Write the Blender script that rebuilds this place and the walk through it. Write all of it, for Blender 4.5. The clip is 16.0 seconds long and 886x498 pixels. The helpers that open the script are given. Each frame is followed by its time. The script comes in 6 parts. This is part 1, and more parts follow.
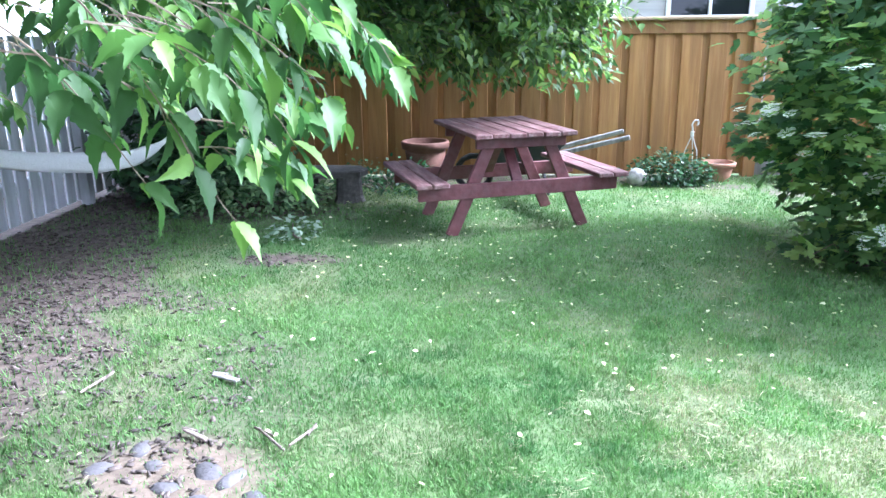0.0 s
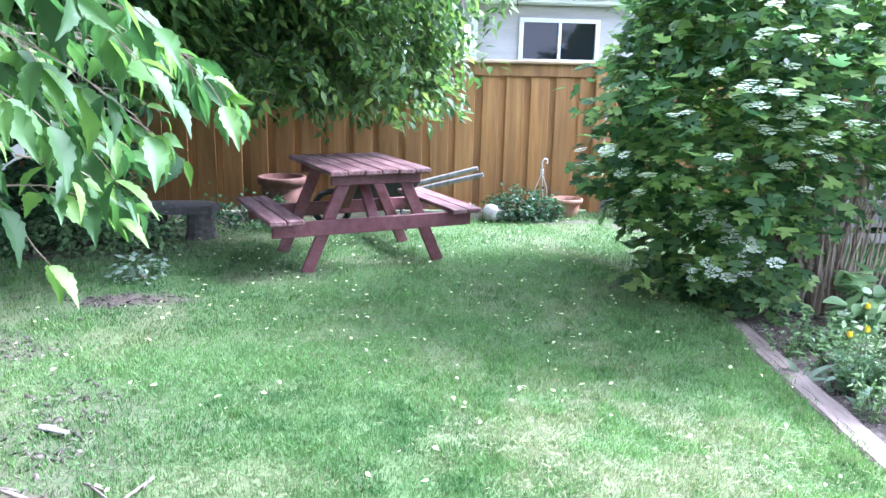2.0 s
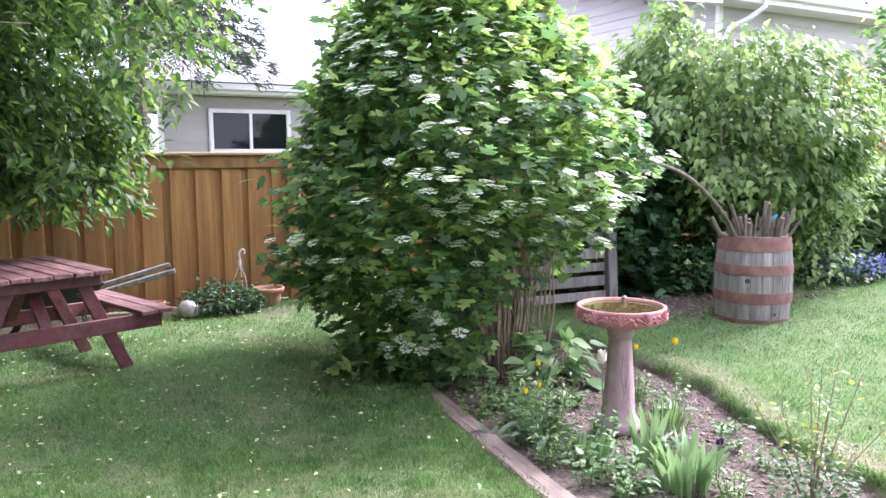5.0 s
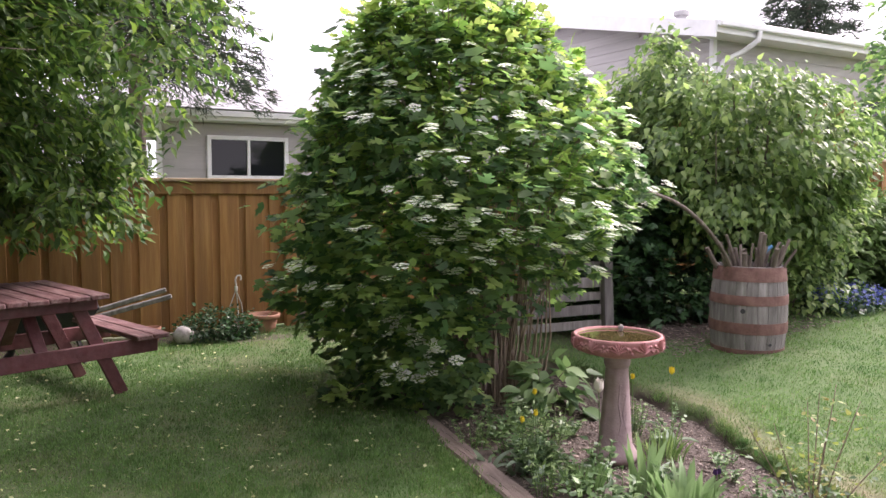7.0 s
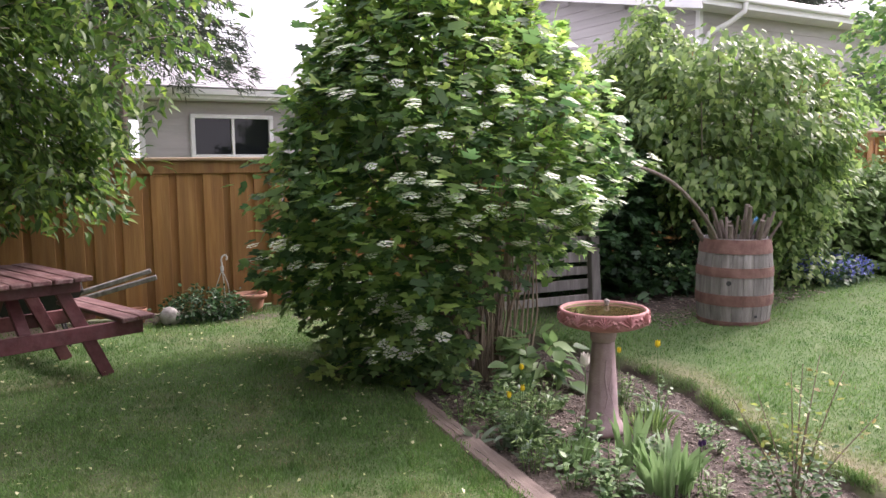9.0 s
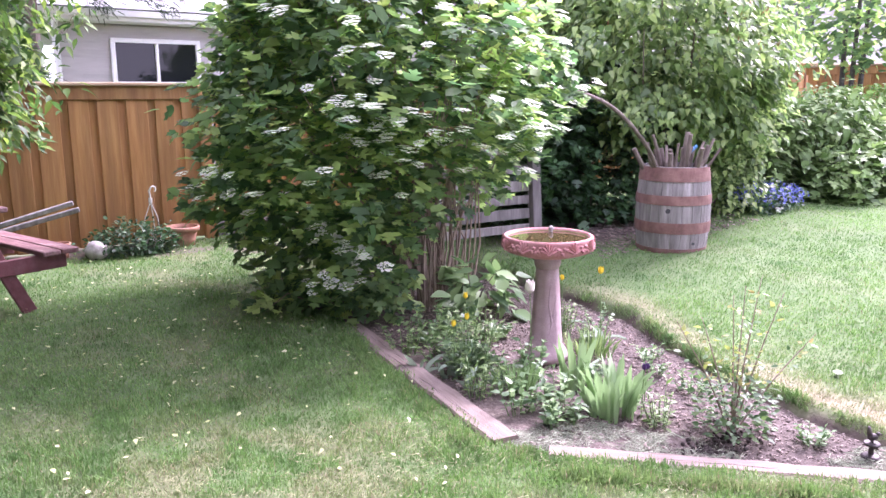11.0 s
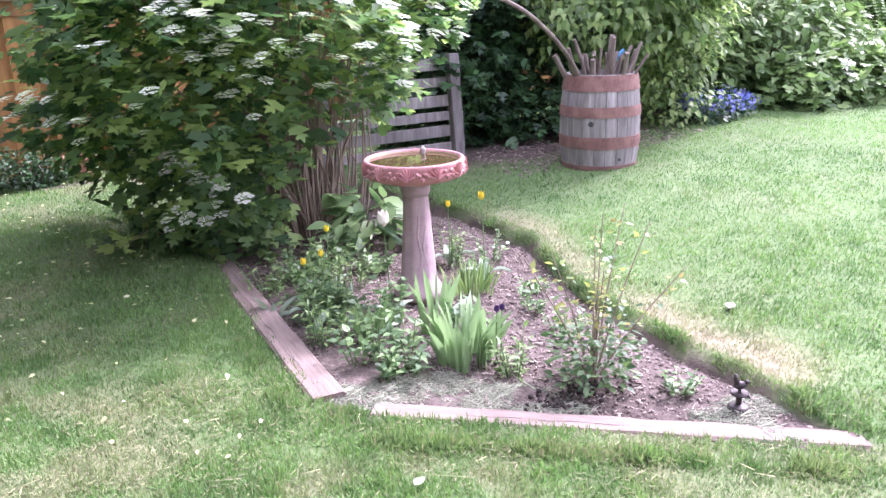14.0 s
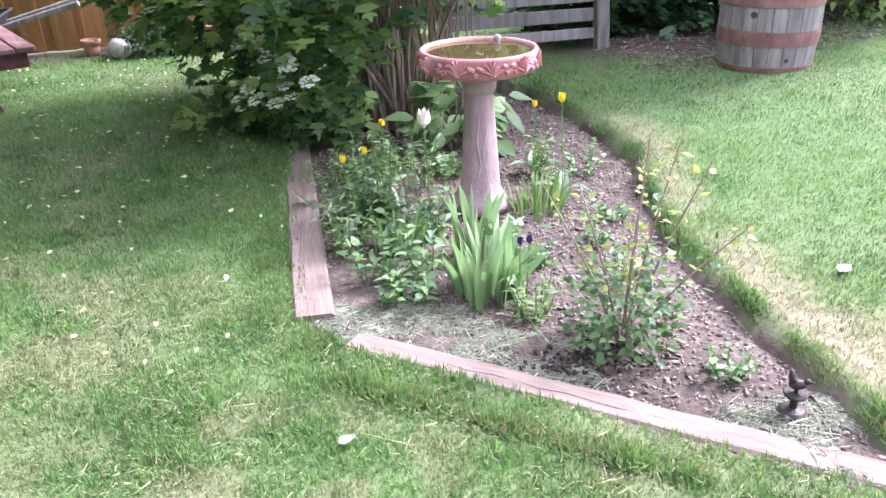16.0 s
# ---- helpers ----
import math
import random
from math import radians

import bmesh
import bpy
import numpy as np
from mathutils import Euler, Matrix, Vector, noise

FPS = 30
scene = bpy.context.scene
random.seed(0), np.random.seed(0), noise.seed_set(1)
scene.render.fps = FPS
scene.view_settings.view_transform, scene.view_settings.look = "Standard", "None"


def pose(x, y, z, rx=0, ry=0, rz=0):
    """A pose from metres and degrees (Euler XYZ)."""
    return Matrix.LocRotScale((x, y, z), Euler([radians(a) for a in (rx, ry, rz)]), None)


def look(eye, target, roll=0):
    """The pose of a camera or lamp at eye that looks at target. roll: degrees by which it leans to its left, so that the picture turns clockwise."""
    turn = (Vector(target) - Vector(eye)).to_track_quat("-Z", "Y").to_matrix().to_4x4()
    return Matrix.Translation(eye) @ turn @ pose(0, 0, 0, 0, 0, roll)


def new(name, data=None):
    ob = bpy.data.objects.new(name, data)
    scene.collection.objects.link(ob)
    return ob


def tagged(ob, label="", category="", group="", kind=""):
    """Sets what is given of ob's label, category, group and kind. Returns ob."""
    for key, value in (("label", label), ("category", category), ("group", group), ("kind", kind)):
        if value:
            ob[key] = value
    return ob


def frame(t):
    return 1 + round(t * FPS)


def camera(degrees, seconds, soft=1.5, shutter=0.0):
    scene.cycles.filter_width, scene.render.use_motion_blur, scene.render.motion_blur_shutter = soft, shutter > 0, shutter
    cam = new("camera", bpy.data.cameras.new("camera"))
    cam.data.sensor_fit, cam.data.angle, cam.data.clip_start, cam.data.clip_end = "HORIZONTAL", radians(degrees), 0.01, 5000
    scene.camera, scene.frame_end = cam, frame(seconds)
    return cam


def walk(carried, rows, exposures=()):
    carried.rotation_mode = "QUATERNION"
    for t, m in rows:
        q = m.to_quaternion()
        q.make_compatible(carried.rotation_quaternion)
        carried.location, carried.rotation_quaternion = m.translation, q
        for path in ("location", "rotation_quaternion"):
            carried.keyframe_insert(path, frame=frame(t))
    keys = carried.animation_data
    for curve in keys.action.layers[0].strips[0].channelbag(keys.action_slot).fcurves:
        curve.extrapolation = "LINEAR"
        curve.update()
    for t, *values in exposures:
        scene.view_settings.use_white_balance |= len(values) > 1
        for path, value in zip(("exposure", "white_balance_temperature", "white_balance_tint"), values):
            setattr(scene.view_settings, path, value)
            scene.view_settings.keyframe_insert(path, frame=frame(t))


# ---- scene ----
cam = camera(60.3, 16.0)
PATH = [
    (0, (0.701, 0.419, 1.53), (0.594, 2.341, 0.985), -0.7),
    (0.5, (0.723, 0.41, 1.526), (0.633, 2.336, 0.997), -0.3),
    (1, (0.719, 0.389, 1.542), (0.579, 2.315, 1.021), 0.2),
    (1.5, (0.744, 0.406, 1.554), (0.767, 2.341, 1.046), 0.6),
    (2, (0.782, 0.41, 1.548), (1.023, 2.342, 1.091), 1.2),
    (2.5, (0.798, 0.417, 1.536), (1.186, 2.328, 1.09), 0.9),
    (3, (0.828, 0.42, 1.554), (1.359, 2.308, 1.16), 1.1),
    (3.5, (0.863, 0.387, 1.563), (1.564, 2.232, 1.24), 0.7),
    (4, (0.861, 0.372, 1.576), (1.683, 2.161, 1.226), 0.1),
    (4.5, (0.894, 0.358, 1.597), (1.806, 2.113, 1.305), -0.1),
    (4.7, (0.9, 0.356, 1.593), (1.838, 2.102, 1.325), -0.4),
    (6.8, (0.838, 0.366, 1.584), (1.806, 2.109, 1.42), 0.5),
    (7, (0.872, 0.347, 1.586), (1.838, 2.091, 1.424), 0.3),
    (7.5, (0.879, 0.352, 1.587), (1.857, 2.089, 1.428), 0.1),
    (8, (0.899, 0.353, 1.584), (1.876, 2.089, 1.408), -0.1),
    (8.2, (0.891, 0.352, 1.588), (1.865, 2.089, 1.406), -0.2),
    (10.3, (0.937, 0.366, 1.55), (1.947, 2.067, 1.258), -0.8),
    (10.5, (0.934, 0.375, 1.524), (1.945, 2.075, 1.226), -0.5),
    (11, (0.947, 0.482, 1.521), (2.058, 2.097, 1.128), -0.2),
    (11.5, (0.957, 0.55, 1.504), (2.178, 2.085, 1.112), -1.2),
    (12, (0.983, 0.621, 1.487), (2.249, 2.097, 1.022), -1.2),
    (12.5, (1.13, 0.592, 1.468), (2.328, 2.102, 0.937), -3.1),
    (13, (1.348, 0.485, 1.474), (2.475, 2.035, 0.903), 0.1),
    (13.5, (1.59, 0.389, 1.443), (2.653, 1.976, 0.849), -1.0),
    (14, (1.902, 0.466, 1.453), (2.978, 2.04, 0.849), -1.9),
    (14.5, (2.125, 0.534, 1.446), (3.101, 2.141, 0.763), -3.3),
    (15, (2.413, 0.501, 1.411), (3.282, 2.149, 0.682), -1.8),
    (15.5, (2.646, 0.509, 1.39), (3.379, 2.198, 0.608), -2.7),
    (16, (2.8, 0.598, 1.383), (3.357, 2.309, 0.511), -2.0),
]
EXPOSURE = [(0.0, 2.36, 5150, 17), (0.5, 2.42, 5250, 19), (1.5, 2.46, 5150, 20), (2.5, 2.46, 5100, 22), (3.5, 2.12, 5450, 25), (4.7, 1.8, 5850, 28), (6.8, 0.85, 6750, 29), (8.2, 0.82, 6750, 29), (10.4, 1.15, 6200, 40), (11.0, 1.85, 5950, 48), (12.5, 1.9, 5900, 48), (14.0, 1.86, 5850, 42), (16.0, 1.74, 5850, 30)]
walk(cam, [(t, look(eye, target, roll)) for t, eye, target, roll in PATH], EXPOSURE)


# ---- world, sun ----
world = bpy.data.worlds.new("overcast_sky")
scene.world = world
world.use_nodes = True
wn, wl = world.node_tree.nodes, world.node_tree.links
sky = wn.new("ShaderNodeTexSky")
sky.sky_type, sky.sun_disc = "NISHITA", False
sky.sun_elevation, sky.sun_rotation = radians(43.0), radians(80)
sky.dust_density, sky.air_density = 6.0, 1.0
cloud = wn.new("ShaderNodeMix")
cloud.data_type = "RGBA"
cloud.inputs["Factor"].default_value = 0.8
cloud.inputs["B"].default_value = (13.0, 13.6, 14.6, 1)
wl.new(sky.outputs["Color"], cloud.inputs["A"])
wl.new(cloud.outputs["Result"], wn["Background"].inputs["Color"])
wn["Background"].inputs["Strength"].default_value = 0.105
sun = new("sun", bpy.data.lights.new("sun", "SUN"))
sun.data.energy, sun.data.angle, sun.data.color = 4.0, radians(20), (1.0, 0.975, 0.93)
sun.matrix_world = look((9.2, 1.6, 8.7), (0, 0, 0))


# ---- materials ----
def ramp_node(nodes, colors):
    r = nodes.new("ShaderNodeValToRGB")
    el = r.color_ramp.elements
    while len(el) < len(colors):
        el.new(0.5)
    for i, c in enumerate(colors):
        el[i].position = 0.28 + 0.44 * i / max(1, len(colors) - 1)
        el[i].color = (*c, 1)
    return r


def material(name, colors, scale=6.0, stretch=(1, 1, 1), rough=0.75, bump=0.3, bump_scale=60.0, vary=0.0, by="", thin=0.0, metal=0.0, stain=0.0, stain_scale=1.5, stain_color=(0.05, 0.045, 0.04), thin_color=None, mask=None):
    """Two scales of colour, fine relief, and a shade that differs from piece to piece (by: island or object)."""
    m = bpy.data.materials.new(name)
    m.use_nodes = True
    n, l = m.node_tree.nodes, m.node_tree.links
    b = n["Principled BSDF"]
    tc, mp = n.new("ShaderNodeTexCoord"), n.new("ShaderNodeMapping")
    mp.inputs["Scale"].default_value = stretch
    l.new(tc.outputs["Object"], mp.inputs["Vector"])
    rnd = None
    if by == "object":
        info = n.new("ShaderNodeObjectInfo")
        rnd = info.outputs["Random"]
        shift = n.new("ShaderNodeMath")
        shift.operation = "MULTIPLY"
        shift.inputs[1].default_value = 37.0
        l.new(rnd, shift.inputs[0])
        l.new(shift.outputs[0], mp.inputs["Location"])
    elif by == "island":
        geo = n.new("ShaderNodeNewGeometry")
        rnd = geo.outputs["Random Per Island"]
    tex = n.new("ShaderNodeTexNoise")
    tex.inputs["Scale"].default_value, tex.inputs["Detail"].default_value, tex.inputs["Roughness"].default_value = scale, 7, 0.65
    l.new(mp.outputs["Vector"], tex.inputs["Vector"])
    ramp = ramp_node(n, colors)
    if by == "island" and thin:
        l.new(rnd, ramp.inputs["Fac"])
        for i, e in enumerate(ramp.color_ramp.elements):
            e.position = i / max(1, len(colors) - 1)
    else:
        l.new(tex.outputs["Fac"], ramp.inputs["Fac"])
    col = ramp.outputs["Color"]
    if stain:
        t2 = n.new("ShaderNodeTexNoise")
        t2.inputs["Scale"].default_value, t2.inputs["Detail"].default_value = stain_scale, 5
        l.new(mp.outputs["Vector"] if by == "object" else tc.outputs["Object"], t2.inputs["Vector"])
        r2 = ramp_node(n, [(0, 0, 0), (stain, stain, stain)])
        l.new(t2.outputs["Fac"], r2.inputs["Fac"])
        mx = n.new("ShaderNodeMix")
        mx.data_type = "RGBA"
        mx.inputs["B"].default_value = (*stain_color, 1)
        l.new(r2.outputs["Color"], mx.inputs["Factor"])
        l.new(col, mx.inputs["A"])
        col = mx.outputs["Result"]
    if mask:
        at = n.new("ShaderNodeAttribute")
        at.attribute_name = mask[0]
        for channel, (c, sc) in zip(("Red", "Green", "Blue"), mask[1]):
            if channel == "Red":
                sep = n.new("ShaderNodeSeparateColor")
                l.new(at.outputs["Color"], sep.inputs["Color"])
            t3 = n.new("ShaderNodeTexNoise")
            t3.inputs["Scale"].default_value, t3.inputs["Detail"].default_value = sc, 8
            l.new(tc.outputs["Object"], t3.inputs["Vector"])
            r3 = ramp_node(n, [tuple(v * 0.55 for v in c), c, tuple(min(1, v * 1.45) for v in c)])
            l.new(t3.outputs["Fac"], r3.inputs["Fac"])
            mx = n.new("ShaderNodeMix")
            mx.data_type = "RGBA"
            l.new(sep.outputs[channel], mx.inputs["Factor"])
            l.new(col, mx.inputs["A"])
            l.new(r3.outputs["Color"], mx.inputs["B"])
            col = mx.outputs["Result"]
    if vary and rnd:
        hsv, mr = n.new("ShaderNodeHueSaturation"), n.new("ShaderNodeMapRange")
        mr.inputs["To Min"].default_value, mr.inputs["To Max"].default_value = 1 - vary, 1 + vary
        l.new(rnd, mr.inputs["Value"])
        l.new(mr.outputs["Result"], hsv.inputs["Value"])
        l.new(col, hsv.inputs["Color"])
        col = hsv.outputs["Color"]
    l.new(col, b.inputs["Base Color"])
    b.inputs["Roughness"].default_value, b.inputs["Metallic"].default_value = rough, metal
    if bump:
        t4, bm = n.new("ShaderNodeTexNoise"), n.new("ShaderNodeBump")
        t4.inputs["Scale"].default_value, t4.inputs["Detail"].default_value = bump_scale, 4
        l.new(mp.outputs["Vector"], t4.inputs["Vector"])
        bm.inputs["Strength"].default_value, bm.inputs["Distance"].default_value = bump, 0.01
        l.new(t4.outputs["Fac"], bm.inputs["Height"])
        l.new(bm.outputs["Normal"], b.inputs["Normal"])
    if thin:
        tr, ad = n.new("ShaderNodeBsdfTranslucent"), n.new("ShaderNodeMixShader")
        hs = n.new("ShaderNodeHueSaturation")
        hs.inputs["Value"].default_value, hs.inputs["Saturation"].default_value = 1.7, 1.1
        l.new(col, hs.inputs["Color"])
        l.new(hs.outputs["Color"], tr.inputs["Color"])
        ad.inputs["Fac"].default_value = thin
        l.new(b.outputs["BSDF"], ad.inputs[1])
        l.new(tr.outputs["BSDF"], ad.inputs[2])
        l.new(ad.outputs["Shader"], n["Material Output"].inputs["Surface"])
    return m


def glassy(name, color, rough=0.03):
    m = bpy.data.materials.new(name)
    m.use_nodes = True
    b = m.node_tree.nodes["Principled BSDF"]
    b.inputs["Base Color"].default_value, b.inputs["Roughness"].default_value = (*color, 1), rough
    b.inputs["Specular IOR Level"].default_value = 0.3
    return m


M_GROUND = material("lawn_soil", [(0.06, 0.11, 0.036), (0.085, 0.145, 0.048), (0.125, 0.175, 0.07)], 24, bump=0.6, bump_scale=45,
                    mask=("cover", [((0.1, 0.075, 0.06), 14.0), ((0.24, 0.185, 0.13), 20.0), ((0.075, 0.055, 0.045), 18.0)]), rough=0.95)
M_GRASS = material("grass_blades", [(0.07, 0.145, 0.04), (0.1, 0.198, 0.056), (0.14, 0.25, 0.078), (0.19, 0.3, 0.108)], thin=0.35, by="island", bump=0, rough=0.8, vary=0.0,
                   mask=("dry", [((0.25, 0.21, 0.14), 30.0), ((0.055, 0.13, 0.04), 30.0), ((0.16, 0.28, 0.095), 30.0)]))
M_SOIL = material("bed_soil", [(0.05, 0.036, 0.031), (0.125, 0.098, 0.084), (0.24, 0.2, 0.178)], 34, bump=1.0, bump_scale=55, rough=0.97, stain=0.7, stain_scale=1.2, stain_color=(0.035, 0.024, 0.02))
M_CLOD = material("damp_clods", [(0.02, 0.015, 0.013), (0.045, 0.034, 0.03), (0.08, 0.062, 0.055)], 60, rough=0.95, bump=0.6, by="island", vary=0.3)
M_THATCH = material("pale_thatch", [(0.15, 0.18, 0.08), (0.21, 0.22, 0.11), (0.3, 0.29, 0.17)], 9, by="island", vary=0.3, bump=0, rough=0.85)
M_CHIP = material("bark_chips", [(0.09, 0.065, 0.055), (0.2, 0.158, 0.138), (0.38, 0.32, 0.285)], 40, by="island", vary=0.6, bump=0.3, rough=0.9)
M_LITTER = material("leaf_litter", [(0.04, 0.03, 0.026), (0.085, 0.066, 0.058), (0.17, 0.14, 0.125)], 40, by="island", vary=0.6, bump=0.3, rough=0.9)
M_STRAW = material("dry_clippings", [(0.15, 0.18, 0.12), (0.22, 0.25, 0.175), (0.31, 0.32, 0.24)], 9, by="island", vary=0.25, bump=0, rough=0.85)
M_CEDAR = material("stained_cedar", [(0.25, 0.112, 0.034), (0.385, 0.19, 0.058), (0.49, 0.275, 0.1)], 3.2, (5, 5, 0.55), rough=0.6, bump=0.25, bump_scale=28, by="object", vary=0.2, stain=0.55, stain_scale=3.0, stain_color=(0.2, 0.1, 0.045))
M_CAP = material("weathered_cap", [(0.3, 0.2, 0.12), (0.42, 0.3, 0.19), (0.5, 0.38, 0.26)], 4, (0.5, 5, 5), rough=0.7, bump=0.3, bump_scale=30, by="object")
M_WHITE = material("worn_white_paint", [(0.42, 0.44, 0.48), (0.56, 0.58, 0.62), (0.66, 0.68, 0.72)], 5, (3, 3, 0.6), rough=0.6, bump=0.2, by="object", vary=0.12, stain=0.6, stain_scale=2.4, stain_color=(0.2, 0.19, 0.18))
M_REDWOOD = material("faded_red_paint", [(0.065, 0.014, 0.018), (0.11, 0.024, 0.03), (0.155, 0.038, 0.044)], 5, (1.5, 1.5, 1.5), rough=0.55, bump=0.3, bump_scale=30, by="object", vary=0.12, stain=0.3, stain_scale=9, stain_color=(0.3, 0.17, 0.17))
M_REDWORN = material("peeling_red_planks", [(0.1, 0.036, 0.038), (0.165, 0.066, 0.067), (0.27, 0.15, 0.147), (0.4, 0.29, 0.28)], 4.5, (5, 0.7, 5), rough=0.75, bump=0.45, bump_scale=24, by="object", vary=0.15, stain=0.45, stain_scale=6, stain_color=(0.12, 0.09, 0.09))
M_GREYWOOD = material("weathered_grey_wood", [(0.13, 0.12, 0.115), (0.25, 0.235, 0.225), (0.38, 0.36, 0.35)], 4, (6, 6, 0.6), rough=0.85, bump=0.5, bump_scale=26, by="object", vary=0.2, stain=0.5, stain_scale=3, stain_color=(0.1, 0.085, 0.08))
M_TIMBER = material("edging_timber", [(0.13, 0.1, 0.085), (0.2, 0.155, 0.135), (0.275, 0.222, 0.2)], 9, (6, 0.4, 6), rough=0.85, bump=0.35, bump_scale=40, by="object", stain=0.35, stain_scale=2.5, stain_color=(0.2, 0.14, 0.11))
M_RUST = material("rusty_hoop", [(0.085, 0.04, 0.035), (0.155, 0.075, 0.065), (0.23, 0.125, 0.11)], 9, rough=0.85, bump=0.4, bump_scale=50, stain=0.3, stain_scale=12, stain_color=(0.35, 0.22, 0.18))
M_DEADWOOD = material("dark_dead_wood", [(0.035, 0.032, 0.03), (0.065, 0.06, 0.056), (0.12, 0.11, 0.1)], 7, (3, 3, 3), rough=0.9, bump=0.7, bump_scale=30, by="object", vary=0.15)
M_BARK = material("bark", [(0.07, 0.055, 0.045), (0.15, 0.12, 0.1), (0.25, 0.21, 0.18)], 14, (1, 1, 0.35), rough=0.9, bump=0.8, bump_scale=35, by="island", vary=0.25)
M_STEM = material("pale_shrub_stem", [(0.14, 0.1, 0.075), (0.26, 0.2, 0.155), (0.38, 0.31, 0.25)], 14, (1, 1, 0.35), rough=0.85, bump=0.4, by="island", vary=0.3)
M_BATH = material("pink_concrete", [(0.31, 0.12, 0.125), (0.45, 0.195, 0.2), (0.56, 0.31, 0.31)], 11, rough=0.85, bump=0.35, bump_scale=70, stain=0.4, stain_scale=7, stain_color=(0.42, 0.26, 0.24))
M_PEDESTAL = material("mauve_concrete", [(0.26, 0.19, 0.2), (0.38, 0.285, 0.295), (0.46, 0.36, 0.365)], 9, rough=0.88, bump=0.35, bump_scale=70, stain=0.3, stain_scale=5, stain_color=(0.27, 0.17, 0.16))
M_BASIN = material("mossy_basin", [(0.1, 0.085, 0.03), (0.19, 0.16, 0.065), (0.3, 0.25, 0.13)], 9, rough=0.8, bump=0.3)
M_TERRA = material("terracotta", [(0.3, 0.12, 0.07), (0.42, 0.19, 0.12), (0.5, 0.27, 0.19)], 8, rough=0.8, bump=0.2, by="object", stain=0.3, stain_scale=6, stain_color=(0.45, 0.35, 0.3))
# darker copy of the terracotta, with the tree's shade put into its colour
M_TERRA_DIM = material("shade_toned_terracotta", [(0.1, 0.042, 0.03), (0.16, 0.066, 0.046), (0.23, 0.11, 0.08)], 8, rough=0.85, bump=0.25, by="object", stain=0.4, stain_scale=6, stain_color=(0.08, 0.06, 0.05))
M_STONE = material("grey_stone", [(0.06, 0.055, 0.058), (0.1, 0.092, 0.098), (0.15, 0.14, 0.145)], 8, rough=0.85, bump=0.4, by="object", vary=0.25)
M_PALE = material("pale_stone", [(0.2, 0.18, 0.175), (0.36, 0.33, 0.32), (0.5, 0.47, 0.45)], 22, rough=0.8, bump=0.4)
M_IRON = material("dark_cast_iron", [(0.02, 0.017, 0.018), (0.045, 0.035, 0.035), (0.08, 0.06, 0.058)], 14, rough=0.55, bump=0.3, metal=0.4)
M_DARK = material("dark_metal_tray", [(0.02, 0.02, 0.022), (0.035, 0.035, 0.04), (0.06, 0.055, 0.055)], 8, rough=0.6, bump=0.15)
M_PLASTIC = material("white_plastic", [(0.6, 0.58, 0.56), (0.7, 0.68, 0.66)], 6, rough=0.45, bump=0.05)
M_CLOTH = material("white_netting", [(0.5, 0.5, 0.52), (0.7, 0.7, 0.72), (0.8, 0.8, 0.82)], 40, (0.4, 6, 6), rough=0.95, bump=0.8, bump_scale=60)
M_BLUE = material("blue_handle", [(0.03, 0.14, 0.3), (0.05, 0.22, 0.42)], 6, rough=0.4, bump=0.05)
M_SIDING = material("beige_siding", [(0.36, 0.345, 0.34), (0.42, 0.405, 0.4), (0.47, 0.455, 0.45)], 1.5, (1, 1, 5), rough=0.6, bump=0.08, by="object", vary=0.04)
M_TRIM = material("white_trim", [(0.68, 0.69, 0.7), (0.78, 0.79, 0.8), (0.84, 0.85, 0.86)], 3, rough=0.45, bump=0.06, stain=0.12, stain_scale=2, stain_color=(0.5, 0.5, 0.5))
M_SHINGLE = material("grey_shingles", [(0.3, 0.3, 0.31), (0.4, 0.4, 0.41), (0.5, 0.5, 0.5)], 12, (1, 3, 3), rough=0.9, bump=0.5, bump_scale=20)
M_GLASS = glassy("window_glass", (0.012, 0.014, 0.016))
M_CURTAIN = material("blind", [(0.3, 0.3, 0.29), (0.4, 0.4, 0.38)], 3, (8, 1, 1), bump=0.1)
M_WATER = glassy("bath_water", (0.06, 0.046, 0.02), 0.03)
L_VIB = material("viburnum_leaf", [(0.055, 0.12, 0.052), (0.11, 0.2, 0.08), (0.175, 0.285, 0.105), (0.31, 0.42, 0.14)], thin=0.58, by="island", bump=0, rough=0.55, vary=0.12)
L_YOUNG = material("viburnum_young_leaf", [(0.13, 0.24, 0.065), (0.2, 0.32, 0.09), (0.29, 0.4, 0.12), (0.36, 0.44, 0.16)], thin=0.58, by="island", bump=0, rough=0.55, vary=0.1)
L_LILAC = material("lilac_leaf", [(0.075, 0.135, 0.05), (0.13, 0.21, 0.074), (0.195, 0.285, 0.105), (0.28, 0.36, 0.14)], thin=0.5, by="island", bump=0, rough=0.42, vary=0.15)
L_RUSSET = material("russet_seed_heads", [(0.26, 0.15, 0.07), (0.34, 0.2, 0.1)], thin=0.2, by="island", bump=0, rough=0.7)
L_MAPLE = material("boxelder_leaf", [(0.035, 0.085, 0.028), (0.055, 0.125, 0.038), (0.08, 0.165, 0.045), (0.16, 0.27, 0.06)], thin=0.38, by="island", bump=0, rough=0.58, vary=0.12)
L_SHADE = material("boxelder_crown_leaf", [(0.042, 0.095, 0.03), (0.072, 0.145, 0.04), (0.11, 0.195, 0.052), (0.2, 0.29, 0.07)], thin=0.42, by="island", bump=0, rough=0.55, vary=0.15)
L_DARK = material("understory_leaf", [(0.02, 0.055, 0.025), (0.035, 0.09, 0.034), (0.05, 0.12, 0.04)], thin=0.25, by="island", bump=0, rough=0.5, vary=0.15)
